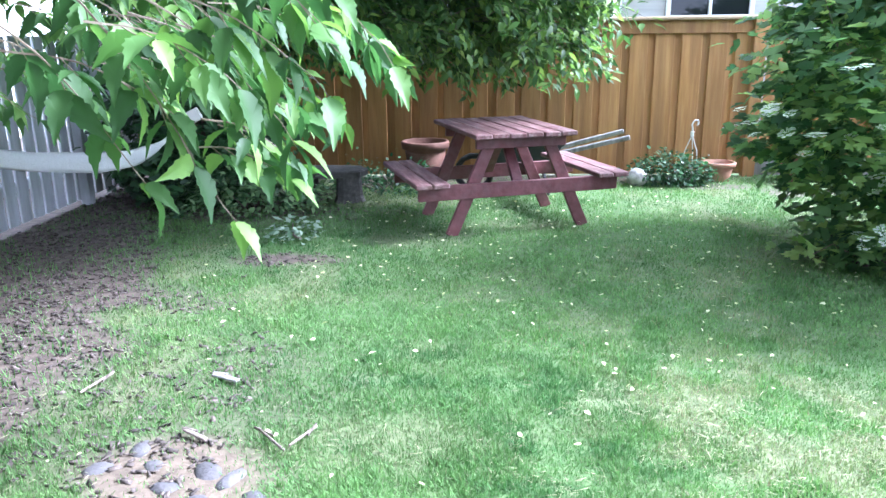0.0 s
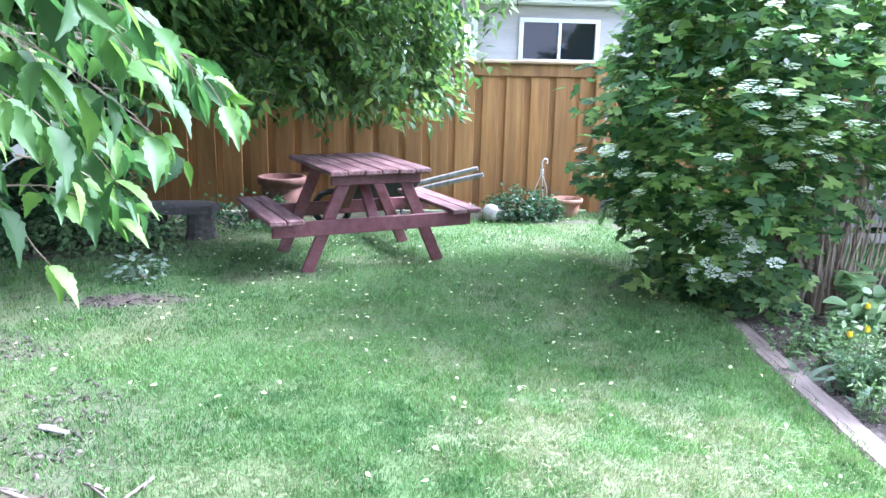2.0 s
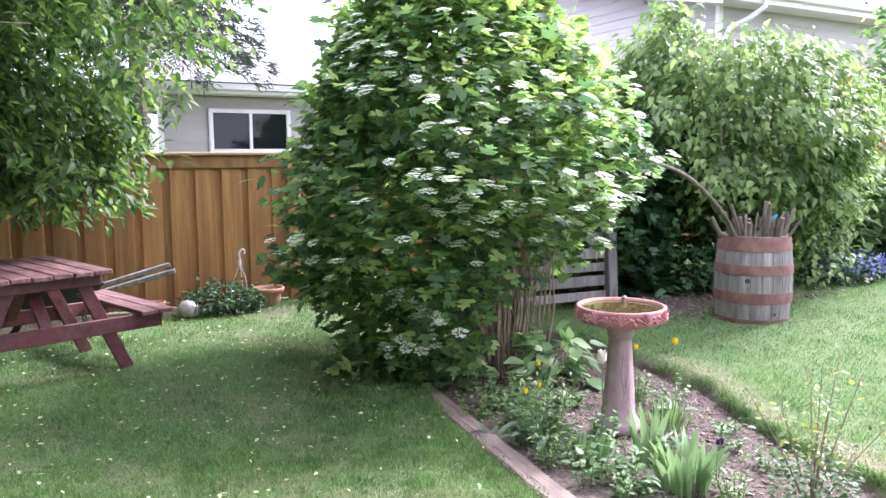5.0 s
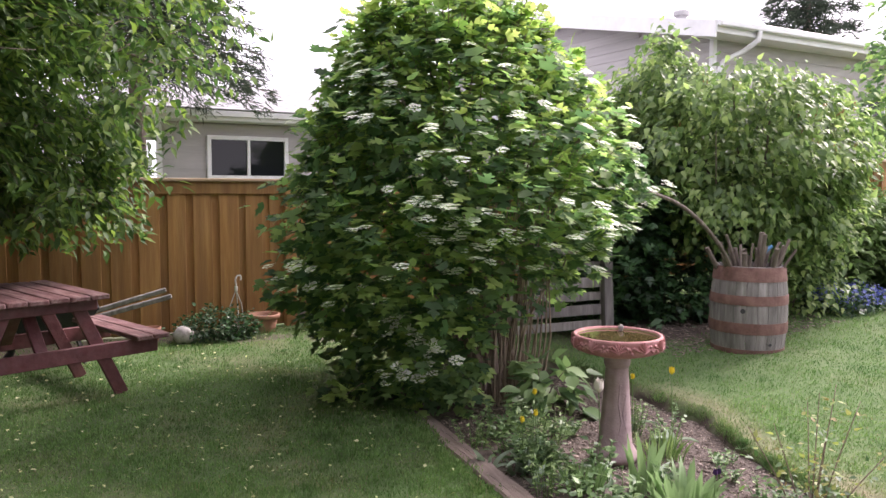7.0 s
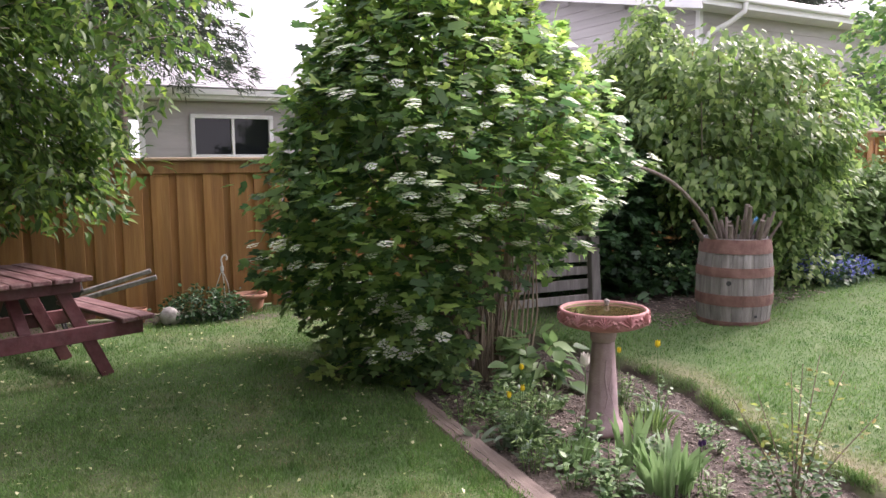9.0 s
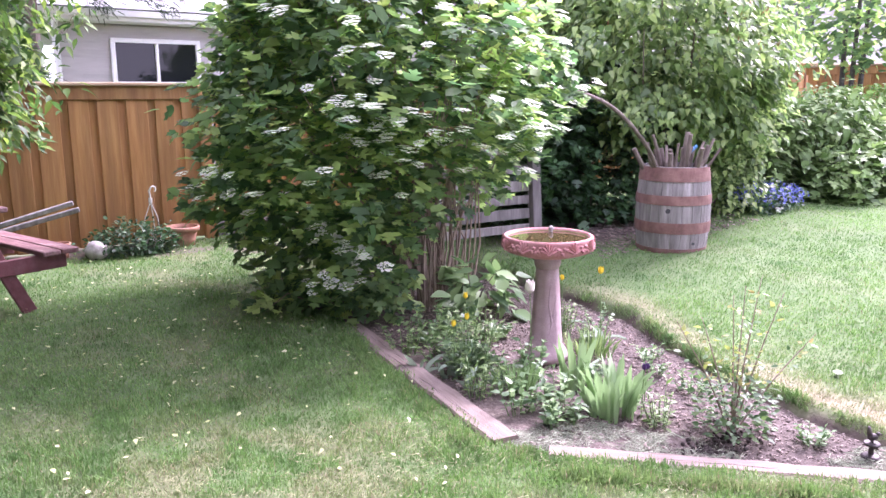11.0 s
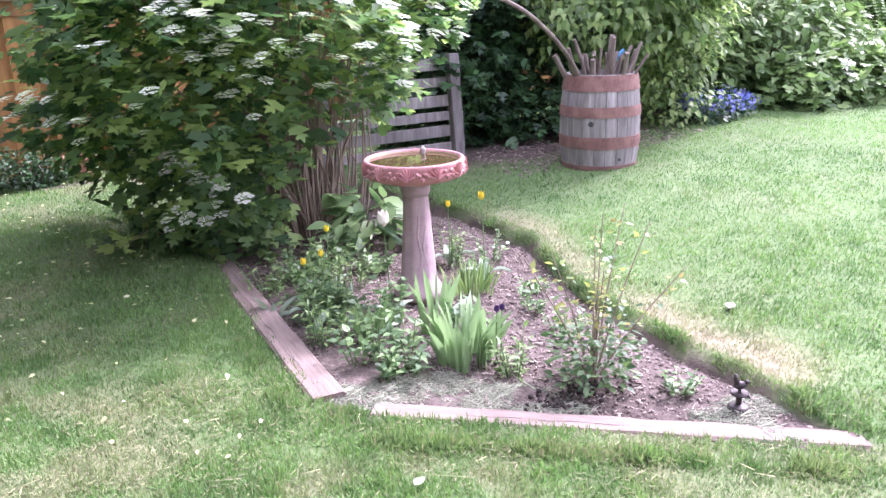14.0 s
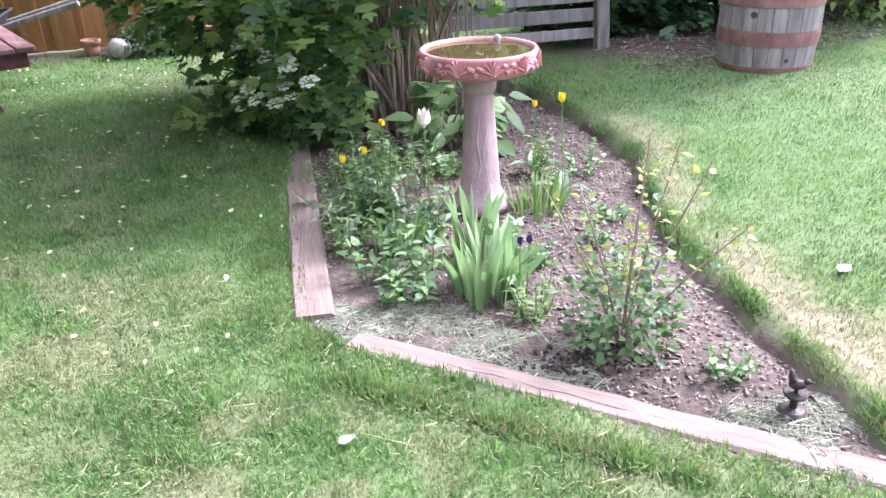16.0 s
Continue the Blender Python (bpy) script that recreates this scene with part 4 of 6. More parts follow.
    # unseen crown above the near lawn, added for its shade
    p, q = crown_points(4000, (-1.1 - o.x, 4.7 - o.y), [(3.5, 1.6), (3.9, 2.7), (4.7, 2.7), (5.6, 1.2)], 1.0, 0.4, 0.3, 81)
    part("near_crown", leaves_at("near_crown", p, q, LEAF_NARROW, 0.17, L_SHADE, 0.3, 0.9, 0.5, 4, 0.12), None, b)
    # the underside of the crown, low over the corner, thickened to dim the fence
    p, q = crown_points(3600, (-1.2 - o.x, 6.6 - o.y), [(1.75, 1.2), (2.2, 1.75), (3.0, 2.0), (3.4, 1.4)], 0.8, 0.5, 0.3, 84)
    part("under_crown", leaves_at("under_crown", p, q, LEAF_NARROW, 0.13, L_SHADE, 0.3, 0.9, 0.5, 4, 0.09), None, b)
    p, q = crown_points(1500, (0.2 - o.x, 7.3 - o.y), [(1.7, 0.8), (2.3, 1.2), (3.1, 1.2), (3.5, 0.6)], 0.8, 0.6, 0.3, 85)
    part("side_crown", leaves_at("side_crown", p, q, LEAF_NARROW, 0.12, L_SHADE, 0.3, 0.9, 0.5, 4, 0.09), None, b)
    # unseen high crown over the corner of the garden, added to block the sky
    p, q = crown_points(5200, (-2.0 - o.x, 5.3 - o.y), [(3.2, 1.6), (4.2, 3.0), (5.6, 3.2), (7.0, 2.4), (8.2, 0.6)], 1.25, 0.6, 0.35, 82)
    part("high_crown", leaves_at("high_crown", p, q, LEAF_NARROW, 0.26, L_SHADE, 0.3, 0.9, 0.5, 4, 0.16), None, b)
    # another unseen crown, added only to darken the near left ground
    p, q = crown_points(3600, (-1.7 - o.x, 1.3 - o.y), [(3.0, 1.4), (3.8, 2.7), (5.2, 2.9), (6.4, 1.2)], 1.15, 0.6, 0.3, 83)
    part("low_crown", leaves_at("low_crown", p, q, LEAF_NARROW, 0.24, L_SHADE, 0.3, 0.9, 0.5, 4, 0.15), None, b)
    # low sprays of leaves in threes and fives over the lawn, placed to fit the camera's view
    g, spots, outs = Geo(), [], []

    def spray(start, end, sag, k, size=1.0):
        st, en = Vector(start), Vector(end)
        line = curve_points([st, st.lerp(en, 0.5) + Vector((0, 0, sag)), en], 4)
        m = len(line) - 1
        g.tube([rel(p) for p in line], [0.0035 * (1 - 0.6 * i / m) for i in range(m + 1)], 4, False)
        run = (en - st).normalized()
        across = run.cross(Vector((0, 0, 1))).normalized()
        for j in range(k):
            t = 0.2 + 0.8 * j / max(1, k - 1)
            q = line[min(m, round(t * m))]
            d = run if j == k - 1 else (run * 0.75 + across * (0.8 if j % 2 else -0.8)).normalized()
            d = (d + Vector((random.uniform(-0.2, 0.2), random.uniform(-0.2, 0.2), random.uniform(-0.7, -0.1)))).normalized()
            tip = q + d * random.uniform(0.05, 0.08) * size
            g.tube([rel(q), rel(tip)], [0.0018, 0.0012], 4, False)
            w = d.cross(Vector((0, 0, 1))).normalized()
            spots.append(tuple(rel(tip)))
            outs.append(tuple(d))
            for e in (-1, 1):
                spots.append(tuple(rel(q.lerp(tip, 0.75))))
                outs.append(tuple(d * 0.55 + w * e * 0.8))

    # lower outline of the sprays, as it looks from the camera's first position
    view_edge_x, view_edge_z = [-0.9, -0.5, -0.28, -0.1, 0.02, 0.2, 0.42, 0.55], [1.42, 1.42, 1.4, 1.25, 1.14, 1.3, 1.5, 1.62]
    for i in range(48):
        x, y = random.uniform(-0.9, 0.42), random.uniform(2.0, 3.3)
        low = float(np.interp(x, view_edge_x, view_edge_z)) - 0.16 * (y - 2.2)
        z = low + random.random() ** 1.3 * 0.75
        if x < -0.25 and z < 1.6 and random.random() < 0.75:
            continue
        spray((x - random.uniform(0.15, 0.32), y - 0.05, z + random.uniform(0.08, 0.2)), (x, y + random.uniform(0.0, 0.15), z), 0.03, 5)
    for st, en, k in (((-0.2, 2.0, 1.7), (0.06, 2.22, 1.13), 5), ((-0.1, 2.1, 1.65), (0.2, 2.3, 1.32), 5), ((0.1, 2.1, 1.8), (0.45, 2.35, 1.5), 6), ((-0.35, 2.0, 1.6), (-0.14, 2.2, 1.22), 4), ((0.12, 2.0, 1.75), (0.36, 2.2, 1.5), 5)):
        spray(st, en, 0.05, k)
    for i in range(60):
        x, y = random.uniform(-1.7, -0.35), random.uniform(3.4, 5.6)
        z = random.uniform(1.2, 2.2) + 0.15 * max(0.0, -1.2 - x)
        spray((x - random.uniform(0.15, 0.3), y - 0.05, z + 0.15), (x + 0.05, y + random.uniform(-0.1, 0.2), z), 0.04, 5)
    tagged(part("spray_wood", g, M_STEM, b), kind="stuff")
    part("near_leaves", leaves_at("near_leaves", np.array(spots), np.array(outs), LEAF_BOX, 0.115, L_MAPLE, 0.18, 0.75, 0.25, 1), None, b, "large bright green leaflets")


def conifer(name, label, at, height, radius, count, material, droop, size, start=0.5):
    """Whorled boughs along a straight trunk, each set with needle sprays."""
    b = tagged(empty(name, at), label, "tree")
    part("trunk", Geo().tube([(0, 0, -0.1), (0.02, 0, height * 0.5), (0, 0, height)], [0.02 * height, 0.013 * height, 0.01], 8), M_BARK, b)
    g, pts, outs = Geo(), [], []
    for i in range(count):
        k = i / count
        z = start + (height - start - 0.1) * k
        a = i * 2.4 + random.uniform(-0.3, 0.3)
        r = radius * (1 - k) ** 0.75 * random.uniform(0.75, 1.15) + 0.08
        d = Vector((math.cos(a), math.sin(a), 0))
        line = curve_points([Vector((0, 0, z)), d * r * 0.55 + Vector((0, 0, z - droop * r * 0.25)), d * r + Vector((0, 0, z - droop * r * 0.55))], 5)
        g.tube(line, [0.02 * (1 - 0.85 * j / (len(line) - 1)) for j in range(len(line))], 4, False)
        for j in range(int(30 * r / radius) + 8):
            t = random.uniform(0.12, 1)
            q = line[int(t * (len(line) - 1))]
            w = Vector((-d.y, d.x, 0)) * random.uniform(-0.32, 0.32) * r * (1.1 - t)
            pts.append(tuple(q + w + Vector((0, 0, random.uniform(-0.16, 0.03) * droop))))
            outs.append(tuple(d * 0.7 + w * 1.2 + Vector((0, 0, -droop * 0.7))))
    tagged(part("branchwork", g, M_BARK, b), kind="stuff")
    p, o = np.array(pts), np.array(outs)
    p, o = p.repeat(9, 0), o.repeat(9, 0)
    p = p + rng.normal(size=p.shape) * size * 0.35
    n = len(p)
    along = o + rng.normal(size=(n, 3)) * 0.45
    me = scatter("needles", NEEDLE, p, frames(rng.normal(size=(n, 3)) + np.array([0, 0, 0.6]), along), np.stack([np.full(n, size * 0.13), size * rng.uniform(0.6, 1.2, n), np.full(n, size)], 1), material)
    part("needles", me, None, b)
    return b


# ---- houses beyond the fence ----
def sliding_window(parent, w, h, at, turn=0.0, split=0.5):
    win = part("window", Geo().box((w + 0.14, 0.05, h + 0.14), (0, 0.06, 0)), M_CURTAIN, parent, "white-framed sliding window with dark panes")
    win.matrix_local = pose(*at, 0, 0, turn)
    for dx, dz, sx, sz in ((0, h / 2 + 0.035, w + 0.14, 0.07), (0, -h / 2 - 0.035, w + 0.14, 0.07), (-w / 2 - 0.035, 0, 0.07, h), (w / 2 + 0.035, 0, 0.07, h), ((split - 0.5) * w, 0, 0.05, h)):
        part("frame", Geo().box((sx, 0.07, sz), (dx, -0.01, dz), bevel=0.006), M_TRIM, win)
    for k, (a, b) in enumerate(((-w / 2, (split - 0.5) * w - 0.025), ((split - 0.5) * w + 0.025, w / 2))):
        part("pane", Geo().box((b - a, 0.006, h), ((a + b) / 2, 0.015 + 0.01 * k, 0)), M_GLASS, win)


def low_house():
    h = tagged(empty("house", (2.95, 14.0, 0)), "beige sided bungalow with grey shingle roof and white gutter", "house")
    part("wall", Geo().box((12, 0.2, 2.75), (6, 0.13, 1.375)), M_SIDING, h)
    me = Geo().add([(0, -0.014, 0), (12, -0.014, 0), (12, -0.002, 0.128), (0, -0.002, 0.128), (0, 0.03, 0), (12, 0.03, 0)], [(0, 1, 2, 3), (4, 5, 1, 0), (0, 3, 4), (1, 5, 2)]).mesh("siding_board", M_SIDING)
    for i in range(14):
        piece("siding_board", me, h, (0, 0, 0.86 + 0.128 * i))
    part("corner_board", Geo().box((0.09, 0.05, 2.7), (0.0, -0.01, 1.35), bevel=0.005), M_TRIM, h)
    sliding_window(h, 1.3, 0.62, (1.5, -0.04, 2.08))
    part("soffit", Geo().box((12.6, 0.5, 0.03), (6, -0.2, 2.7)), M_TRIM, h)
    part("fascia", Geo().box((12.6, 0.03, 0.17), (6, -0.46, 2.77), bevel=0.004), M_TRIM, h, "white fascia board")
    part("gutter", Geo().add([(-0.3, -0.48, 2.83), (12.3, -0.48, 2.83), (-0.3, -0.5, 2.74), (12.3, -0.5, 2.74), (-0.3, -0.58, 2.75), (12.3, -0.58, 2.75), (-0.3, -0.6, 2.83), (12.3, -0.6, 2.83)], [(0, 1, 3, 2), (2, 3, 5, 4), (4, 5, 7, 6)]), M_TRIM, h)
    part("downspout", Geo().box((0.075, 0.06, 2.4), (-0.02, -0.06, 1.4), bevel=0.01).tube([(-0.02, -0.06, 2.55), (-0.02, -0.3, 2.68), (-0.02, -0.5, 2.72)], 0.035, 8), M_TRIM, h)
    rows = 16
    for i in range(rows):
        y0, y1 = -0.55 + 5.2 * i / rows, -0.55 + 5.2 * (i + 1) / rows
        za, zb = 2.87 + (y0 + 0.55) * 0.2, 2.87 + (y1 + 0.55) * 0.2
        part("shingle_course", Geo().add([(-0.4, y0, za + 0.012), (12.4, y0, za + 0.012), (12.4, y1, zb), (-0.4, y1, zb), (-0.4, y0, za - 0.005), (12.4, y0, za - 0.005)], [(0, 1, 2, 3), (4, 5, 1, 0)]), M_SHINGLE, h)
    g = Geo().add([(-0.4, 4.65, 3.91), (12.4, 4.65, 3.91), (12.4, 9.6, 2.87), (-0.4, 9.6, 2.87)], [(0, 1, 2, 3)])
    part("roof", g, M_SHINGLE, h, "grey shingle roof")


def tall_house():
    h = tagged(empty("house", (12.3, 10.6, 0)), "grey-beige sided house with low gable and deep white eaves", "house")
    W, D, E = 12.0, 11.8, 4.5
    rise = 0.212
    body = Geo()
    body.add([(0.02, 0.02, 0), (W, 0.02, 0), (W, 0.02, E), (0.02, 0.02, E)], [(0, 1, 2, 3)])
    body.add([(0.02, 0.02, 0), (0.02, 0.02, E), (0.02, D / 2, E + rise * D / 2), (0.02, D, E), (0.02, D, 0)], [(0, 1, 2, 3, 4)])
    body.add([(W, 0.02, 0), (W, D, 0), (W, D, E), (W, 0.02, E), (0.02, D, 0), (0.02, D, E)], [(0, 1, 2, 3), (1, 4, 5, 2)])
    part("wall", body, M_SIDING, h)
    me = Geo().add([(0, -0.018, 0), (W, -0.018, 0), (W, -0.002, 0.195), (0, -0.002, 0.195), (0, 0.02, 0), (W, 0.02, 0)], [(0, 1, 2, 3), (4, 5, 1, 0)]).mesh("siding_board", M_SIDING)
    me2 = Geo().add([(-0.018, 0, 0), (-0.018, 1, 0), (-0.002, 1, 0.195), (-0.002, 0, 0.195), (0.02, 0, 0), (0.02, 1, 0)], [(3, 2, 1, 0), (0, 1, 5, 4)]).mesh("siding_board", M_SIDING)
    for i in range(15):
        piece("siding_board", me, h, (0, 0, 1.6 + 0.195 * i))
    for i in range(21):
        z = 1.6 + 0.195 * i
        cut = max(0.0, (z + 0.195 - E) / rise)
        if D - 2 * cut > 0.3:
            piece("siding_board", me2, h, (0, cut, z), (0, 0, 0), (1, D - 2 * cut, 1))
    part("corner_board", Geo().box((0.1, 0.1, 4.4), (0.02, 0.02, 2.2), bevel=0.006), M_TRIM, h)
    for s in (0, 1):
        y0, y1 = (-0.5, D / 2) if s == 0 else (D + 0.5, D / 2)
        z0, z1 = E + 0.12 - 0.5 * rise, E + 0.12 + rise * D / 2
        a = [(-0.5, y0, z0), (W + 0.5, y0, z0), (W + 0.5, y1, z1), (-0.5, y1, z1)]
        part("roof", Geo().add(a + [(x, y, z + 0.05) for x, y, z in a], [(0, 3, 2, 1), (4, 5, 6, 7), (0, 1, 5, 4), (3, 0, 4, 7), (1, 2, 6, 5)]), M_SHINGLE, h)
        part("rake_board", Geo().add([(-0.52, y0, z0 - 0.24), (-0.52, y1, z1 - 0.24), (-0.52, y1, z1 + 0.06), (-0.52, y0, z0 + 0.06), (-0.48, y0, z0 - 0.24), (-0.48, y1, z1 - 0.24), (-0.48, y1, z1 + 0.06), (-0.48, y0, z0 + 0.06)],
                                     [(0, 3, 2, 1), (4, 5, 6, 7), (0, 1, 5, 4), (3, 7, 6, 2), (0, 4, 7, 3)]), M_TRIM, h, "broad white rake board")
        part("soffit", Geo().add([(-0.5, y0, z0 - 0.16), (0.0, y0, z0 - 0.16), (0.0, y1, z1 - 0.16), (-0.5, y1, z1 - 0.16)], [(0, 1, 2, 3)]), M_TRIM, h)
    part("eave_soffit", Geo().box((W + 1, 0.5, 0.03), (W / 2, -0.24, E - 0.13)), M_TRIM, h)
    part("gutter", Geo().box((W + 1.0, 0.11, 0.12), (W / 2, -0.57, E + 0.02), bevel=0.02).box((W + 1.0, 0.03, 0.24), (W / 2, -0.5, E - 0.02)), M_TRIM, h, "white gutter and fascia")
    part("downspout", Geo().tube([(0.55, -0.58, E - 0.03), (0.54, -0.56, E - 0.2), (0.4, -0.35, E - 0.38), (0.16, -0.1, E - 0.55), (0.1, -0.06, E - 0.72), (0.1, -0.06, 0)], 0.05, 8), M_TRIM, h, "white elbow downspout")
    part("gable_downspout", Geo().box((0.07, 0.07, 4.2), (-0.06, 0.75, 2.3), bevel=0.01), M_TRIM, h)
    part("roof_vent", Geo().lathe([(0.11, 0), (0.11, 0.3), (0.16, 0.32), (0.16, 0.4), (0.02, 0.46)], 14, (0.6, 1.4, E + 0.3)), M_SHINGLE, h)
    part("roof_vent", Geo().lathe([(0.06, 0), (0.06, 0.35), (0.08, 0.36)], 10, (4.0, 1.2, E + 0.3)), M_SHINGLE, h)
    sliding_window(h, 1.2, 0.8, (5.3, -0.05, 3.1))


def white_house():
    h = tagged(empty("house", (-7.0, 18.0, 0)), "white sided house with pale roof behind trees", "house")
    part("wall", Geo().box((9.0, 6, 3.1), (4.5, 3.0, 1.55)), M_TRIM, h)
    me = Geo().add([(0, -0.02, 0), (9.0, -0.02, 0), (9.0, -0.004, 0.17), (0, -0.004, 0.17), (0, 0.02, 0), (9.0, 0.02, 0)], [(0, 1, 2, 3), (4, 5, 1, 0)]).mesh("siding_board", M_TRIM)
    for i in range(11):
        piece("siding_board", me, h, (0, 0, 1.2 + 0.17 * i))
    part("roof", Geo().add([(-0.3, -0.4, 3.05), (9.3, -0.4, 3.05), (9.3, 3, 4.1), (-0.3, 3, 4.1), (9.3, 6.4, 3.05), (-0.3, 6.4, 3.05)], [(0, 1, 2, 3), (3, 2, 4, 5)]), M_SHINGLE, h)


def gap_backing_house():
    """A made-up house whose white wall brightens the gaps of the picket fence."""
    h = tagged(empty("house", (-6.6, -1.0, 0), 90), "white sided house added to brighten the picket fence gaps", "house")
    part("wall", Geo().box((15.0, 5.0, 2.9), (7.5, 2.6, 1.45)), M_TRIM, h)
    me = Geo().add([(0, -0.02, 0), (15.0, -0.02, 0), (15.0, -0.004, 0.17), (0, -0.004, 0.17), (0, 0.02, 0), (15.0, 0.02, 0)], [(0, 1, 2, 3), (4, 5, 1, 0)]).mesh("siding_board", M_TRIM)
    for i in range(16):
        piece("siding_board", me, h, (0, 0.09, 0.15 + 0.17 * i))
    part("roof", Geo().add([(-0.3, -0.3, 2.88), (15.3, -0.3, 2.88), (15.3, 2.6, 3.8), (-0.3, 2.6, 3.8), (15.3, 5.5, 2.88), (-0.3, 5.5, 2.88)], [(0, 1, 2, 3), (3, 2, 4, 5)]), M_SHINGLE, h)


# ---- garden things ----
def picnic_table():
    t = tagged(empty("picnic_table", (0.975, 6.37, 0.0), 19), "dark red painted wooden picnic table with attached benches, peeling paint", "table")
    v0, v1 = -0.17, 1.03
    L, mid = v1 - v0, (v0 + v1) / 2
    plank = Geo().box((0.13, L, 0.036), (0, 0, 0), bevel=0.006).mesh("top_plank", M_REDWORN)
    for i in range(6):
        piece("top_plank", plank, t, (-0.345 + 0.138 * i, mid + random.uniform(-0.012, 0.012), 0.782 + random.uniform(-0.004, 0.004)), (0, random.uniform(-1, 1), random.uniform(-0.3, 0.3)))
    seat = Geo().box((0.125, L, 0.036), (0, 0, 0), bevel=0.006).mesh("bench_plank", M_REDWORN)
    for s in (-1, 1):
        for k in (0, 1):
            piece("bench_plank", seat, t, (s * (0.68 + 0.135 * k), mid + random.uniform(-0.01, 0.01), 0.432), (0, random.uniform(-1, 1), random.uniform(-0.3, 0.3)))
    for v in (0.0, 0.74):
        for s in (-1, 1):
            a, b = Vector((s * 0.56, v, 0.0)), Vector((s * 0.22, v, 0.76))
            d = b - a
            turn = Matrix.Rotation(math.atan2(d.x, d.z), 4, "Y")
            part("leg", Geo().box((0.095, 0.038, d.length), tuple((a + b) / 2), turn, 0.004), M_REDWOOD, t)
        y = v + (-0.04 if v == 0 else 0.04)
        part("bench_beam", Geo().box((1.66, 0.038, 0.115), (0, y, 0.356), bevel=0.005), M_REDWOOD, t, "chipped red cross beam")
        part("top_cleat", Geo().box((0.74, 0.038, 0.09), (0, y, 0.72), bevel=0.005), M_REDWOOD, t)
    for s, v in ((1, 0.0), (-1, 0.74)):
        a, b = Vector((0, v, 0.36)), Vector((0, 0.37, 0.76))
        d = b - a
        turn = Matrix.Rotation(-math.atan2(d.y, d.z), 4, "X")
        part("brace", Geo().box((0.085, 0.036, d.length), tuple((a + b) / 2), turn, 0.004), M_REDWOOD, t)


def bird_bath():
    x, y = 4.08, 3.9
    b = tagged(empty("bird_bath", (x, y, -0.1)), "pink and mauve concrete bird bath with carved leaf rim", "bird bath")
    flutes = lambda t, z: 0.02 * math.cos(8 * t) + 0.012 * math.sin(3 * t + z * 9)
    part("pedestal", Geo().lathe([(0.145, 0), (0.15, 0.03), (0.135, 0.06), (0.108, 0.1), (0.1, 0.18), (0.087, 0.35), (0.075, 0.52), (0.071, 0.6)], 48, wobble=flutes), M_PEDESTAL, b, "fluted mauve concrete pedestal", True)
    part("collar", Geo().lathe([(0.073, 0.58), (0.083, 0.6), (0.086, 0.63), (0.078, 0.645), (0.088, 0.66), (0.13, 0.675)], 40), M_PEDESTAL, b, "", True)
    part("bowl", Geo().lathe([(0.1, 0.655), (0.16, 0.662), (0.235, 0.682), (0.275, 0.697), (0.284, 0.715), (0.284, 0.765), (0.287, 0.778), (0.28, 0.788), (0.268, 0.787), (0.262, 0.775)], 64, close=False), M_BATH, b, "pink bowl with worn rim", True)
    part("basin", Geo().lathe([(0.2625, 0.776), (0.245, 0.755), (0.19, 0.735), (0.1, 0.722), (0.01, 0.72)], 48, close=False), M_BASIN, b, "mossy yellow-brown basin", True)
    part("water", Geo().lathe([(0.2595, 0.771), (0.001, 0.771)], 48, close=False), M_WATER, b, "still water")
    # carved rosettes and leaves round the band
    rel = Geo()
    for i in range(11):
        a0 = i * 2 * math.pi / 11
        for j in range(7):
            q = (j - 3) / 3.0
            da, dz = 0.055 * q, 0.018 * (1 - q * q) - 0.012
            a = a0 + da
            turn = Matrix.Rotation(a, 4, "Z") @ Matrix.Rotation(-q * 1.15, 4, "X")
            c = Vector((0.284 * math.cos(a), 0.284 * math.sin(a), 0.736 + dz))
            vs, fs = [], []
            for u in range(6):
                s = u / 5
                w = 0.011 * math.sin(math.pi * min(1, s * 0.9 + 0.1))
                for e, h in ((-w, -0.004), (0, 0.021), (w, -0.004)):
                    vs.append(tuple(c + turn.to_3x3() @ Vector((h * (1 - 0.4 * s), e, (s - 0.4) * 0.07))))
            for u in range(5):
                for e in range(2):
                    k = u * 3 + e
                    fs.append((k, k + 1, k + 4, k + 3))
            rel.add(vs, fs)
        for j in range(5):
            a = a0 + 0.19 + j * 0.05
            rel.blob((0.014, 0.015, 0.013), (0.287 * math.cos(a), 0.287 * math.sin(a), 0.735 + 0.017 * math.sin(j * 2.1 + i)), i + j, 0.2, 1)
    part("relief", rel, M_BATH, b, "carved leaf relief")
    part("vine_relief", Geo().tube([(-0.05, -0.082, 0.16), (-0.03, -0.087, 0.25), (-0.045, -0.072, 0.36), (-0.03, -0.067, 0.48)], 0.007, 6).tube([(0.0, -0.096, 0.2), (-0.02, -0.087, 0.3), (0.005, -0.08, 0.42)], 0.006, 6), M_PEDESTAL, b)
    b.scale = (0.955, 0.955, 1.0)
    k = tagged(new("stone_ball", Geo().lathe([(0.012, 0), (0.02, 0.012), (0.018, 0.028), (0.022, 0.036), (0.026, 0.05), (0.02, 0.066), (0.006, 0.074)], 18).mesh("stone_ball", M_PALE, True)), "small pale stone knob resting on the bird bath", "ornament")
    k.matrix_world = pose(4.23, 4.04, 0.655) @ Matrix.Diagonal((0.7, 0.7, 0.75, 1))


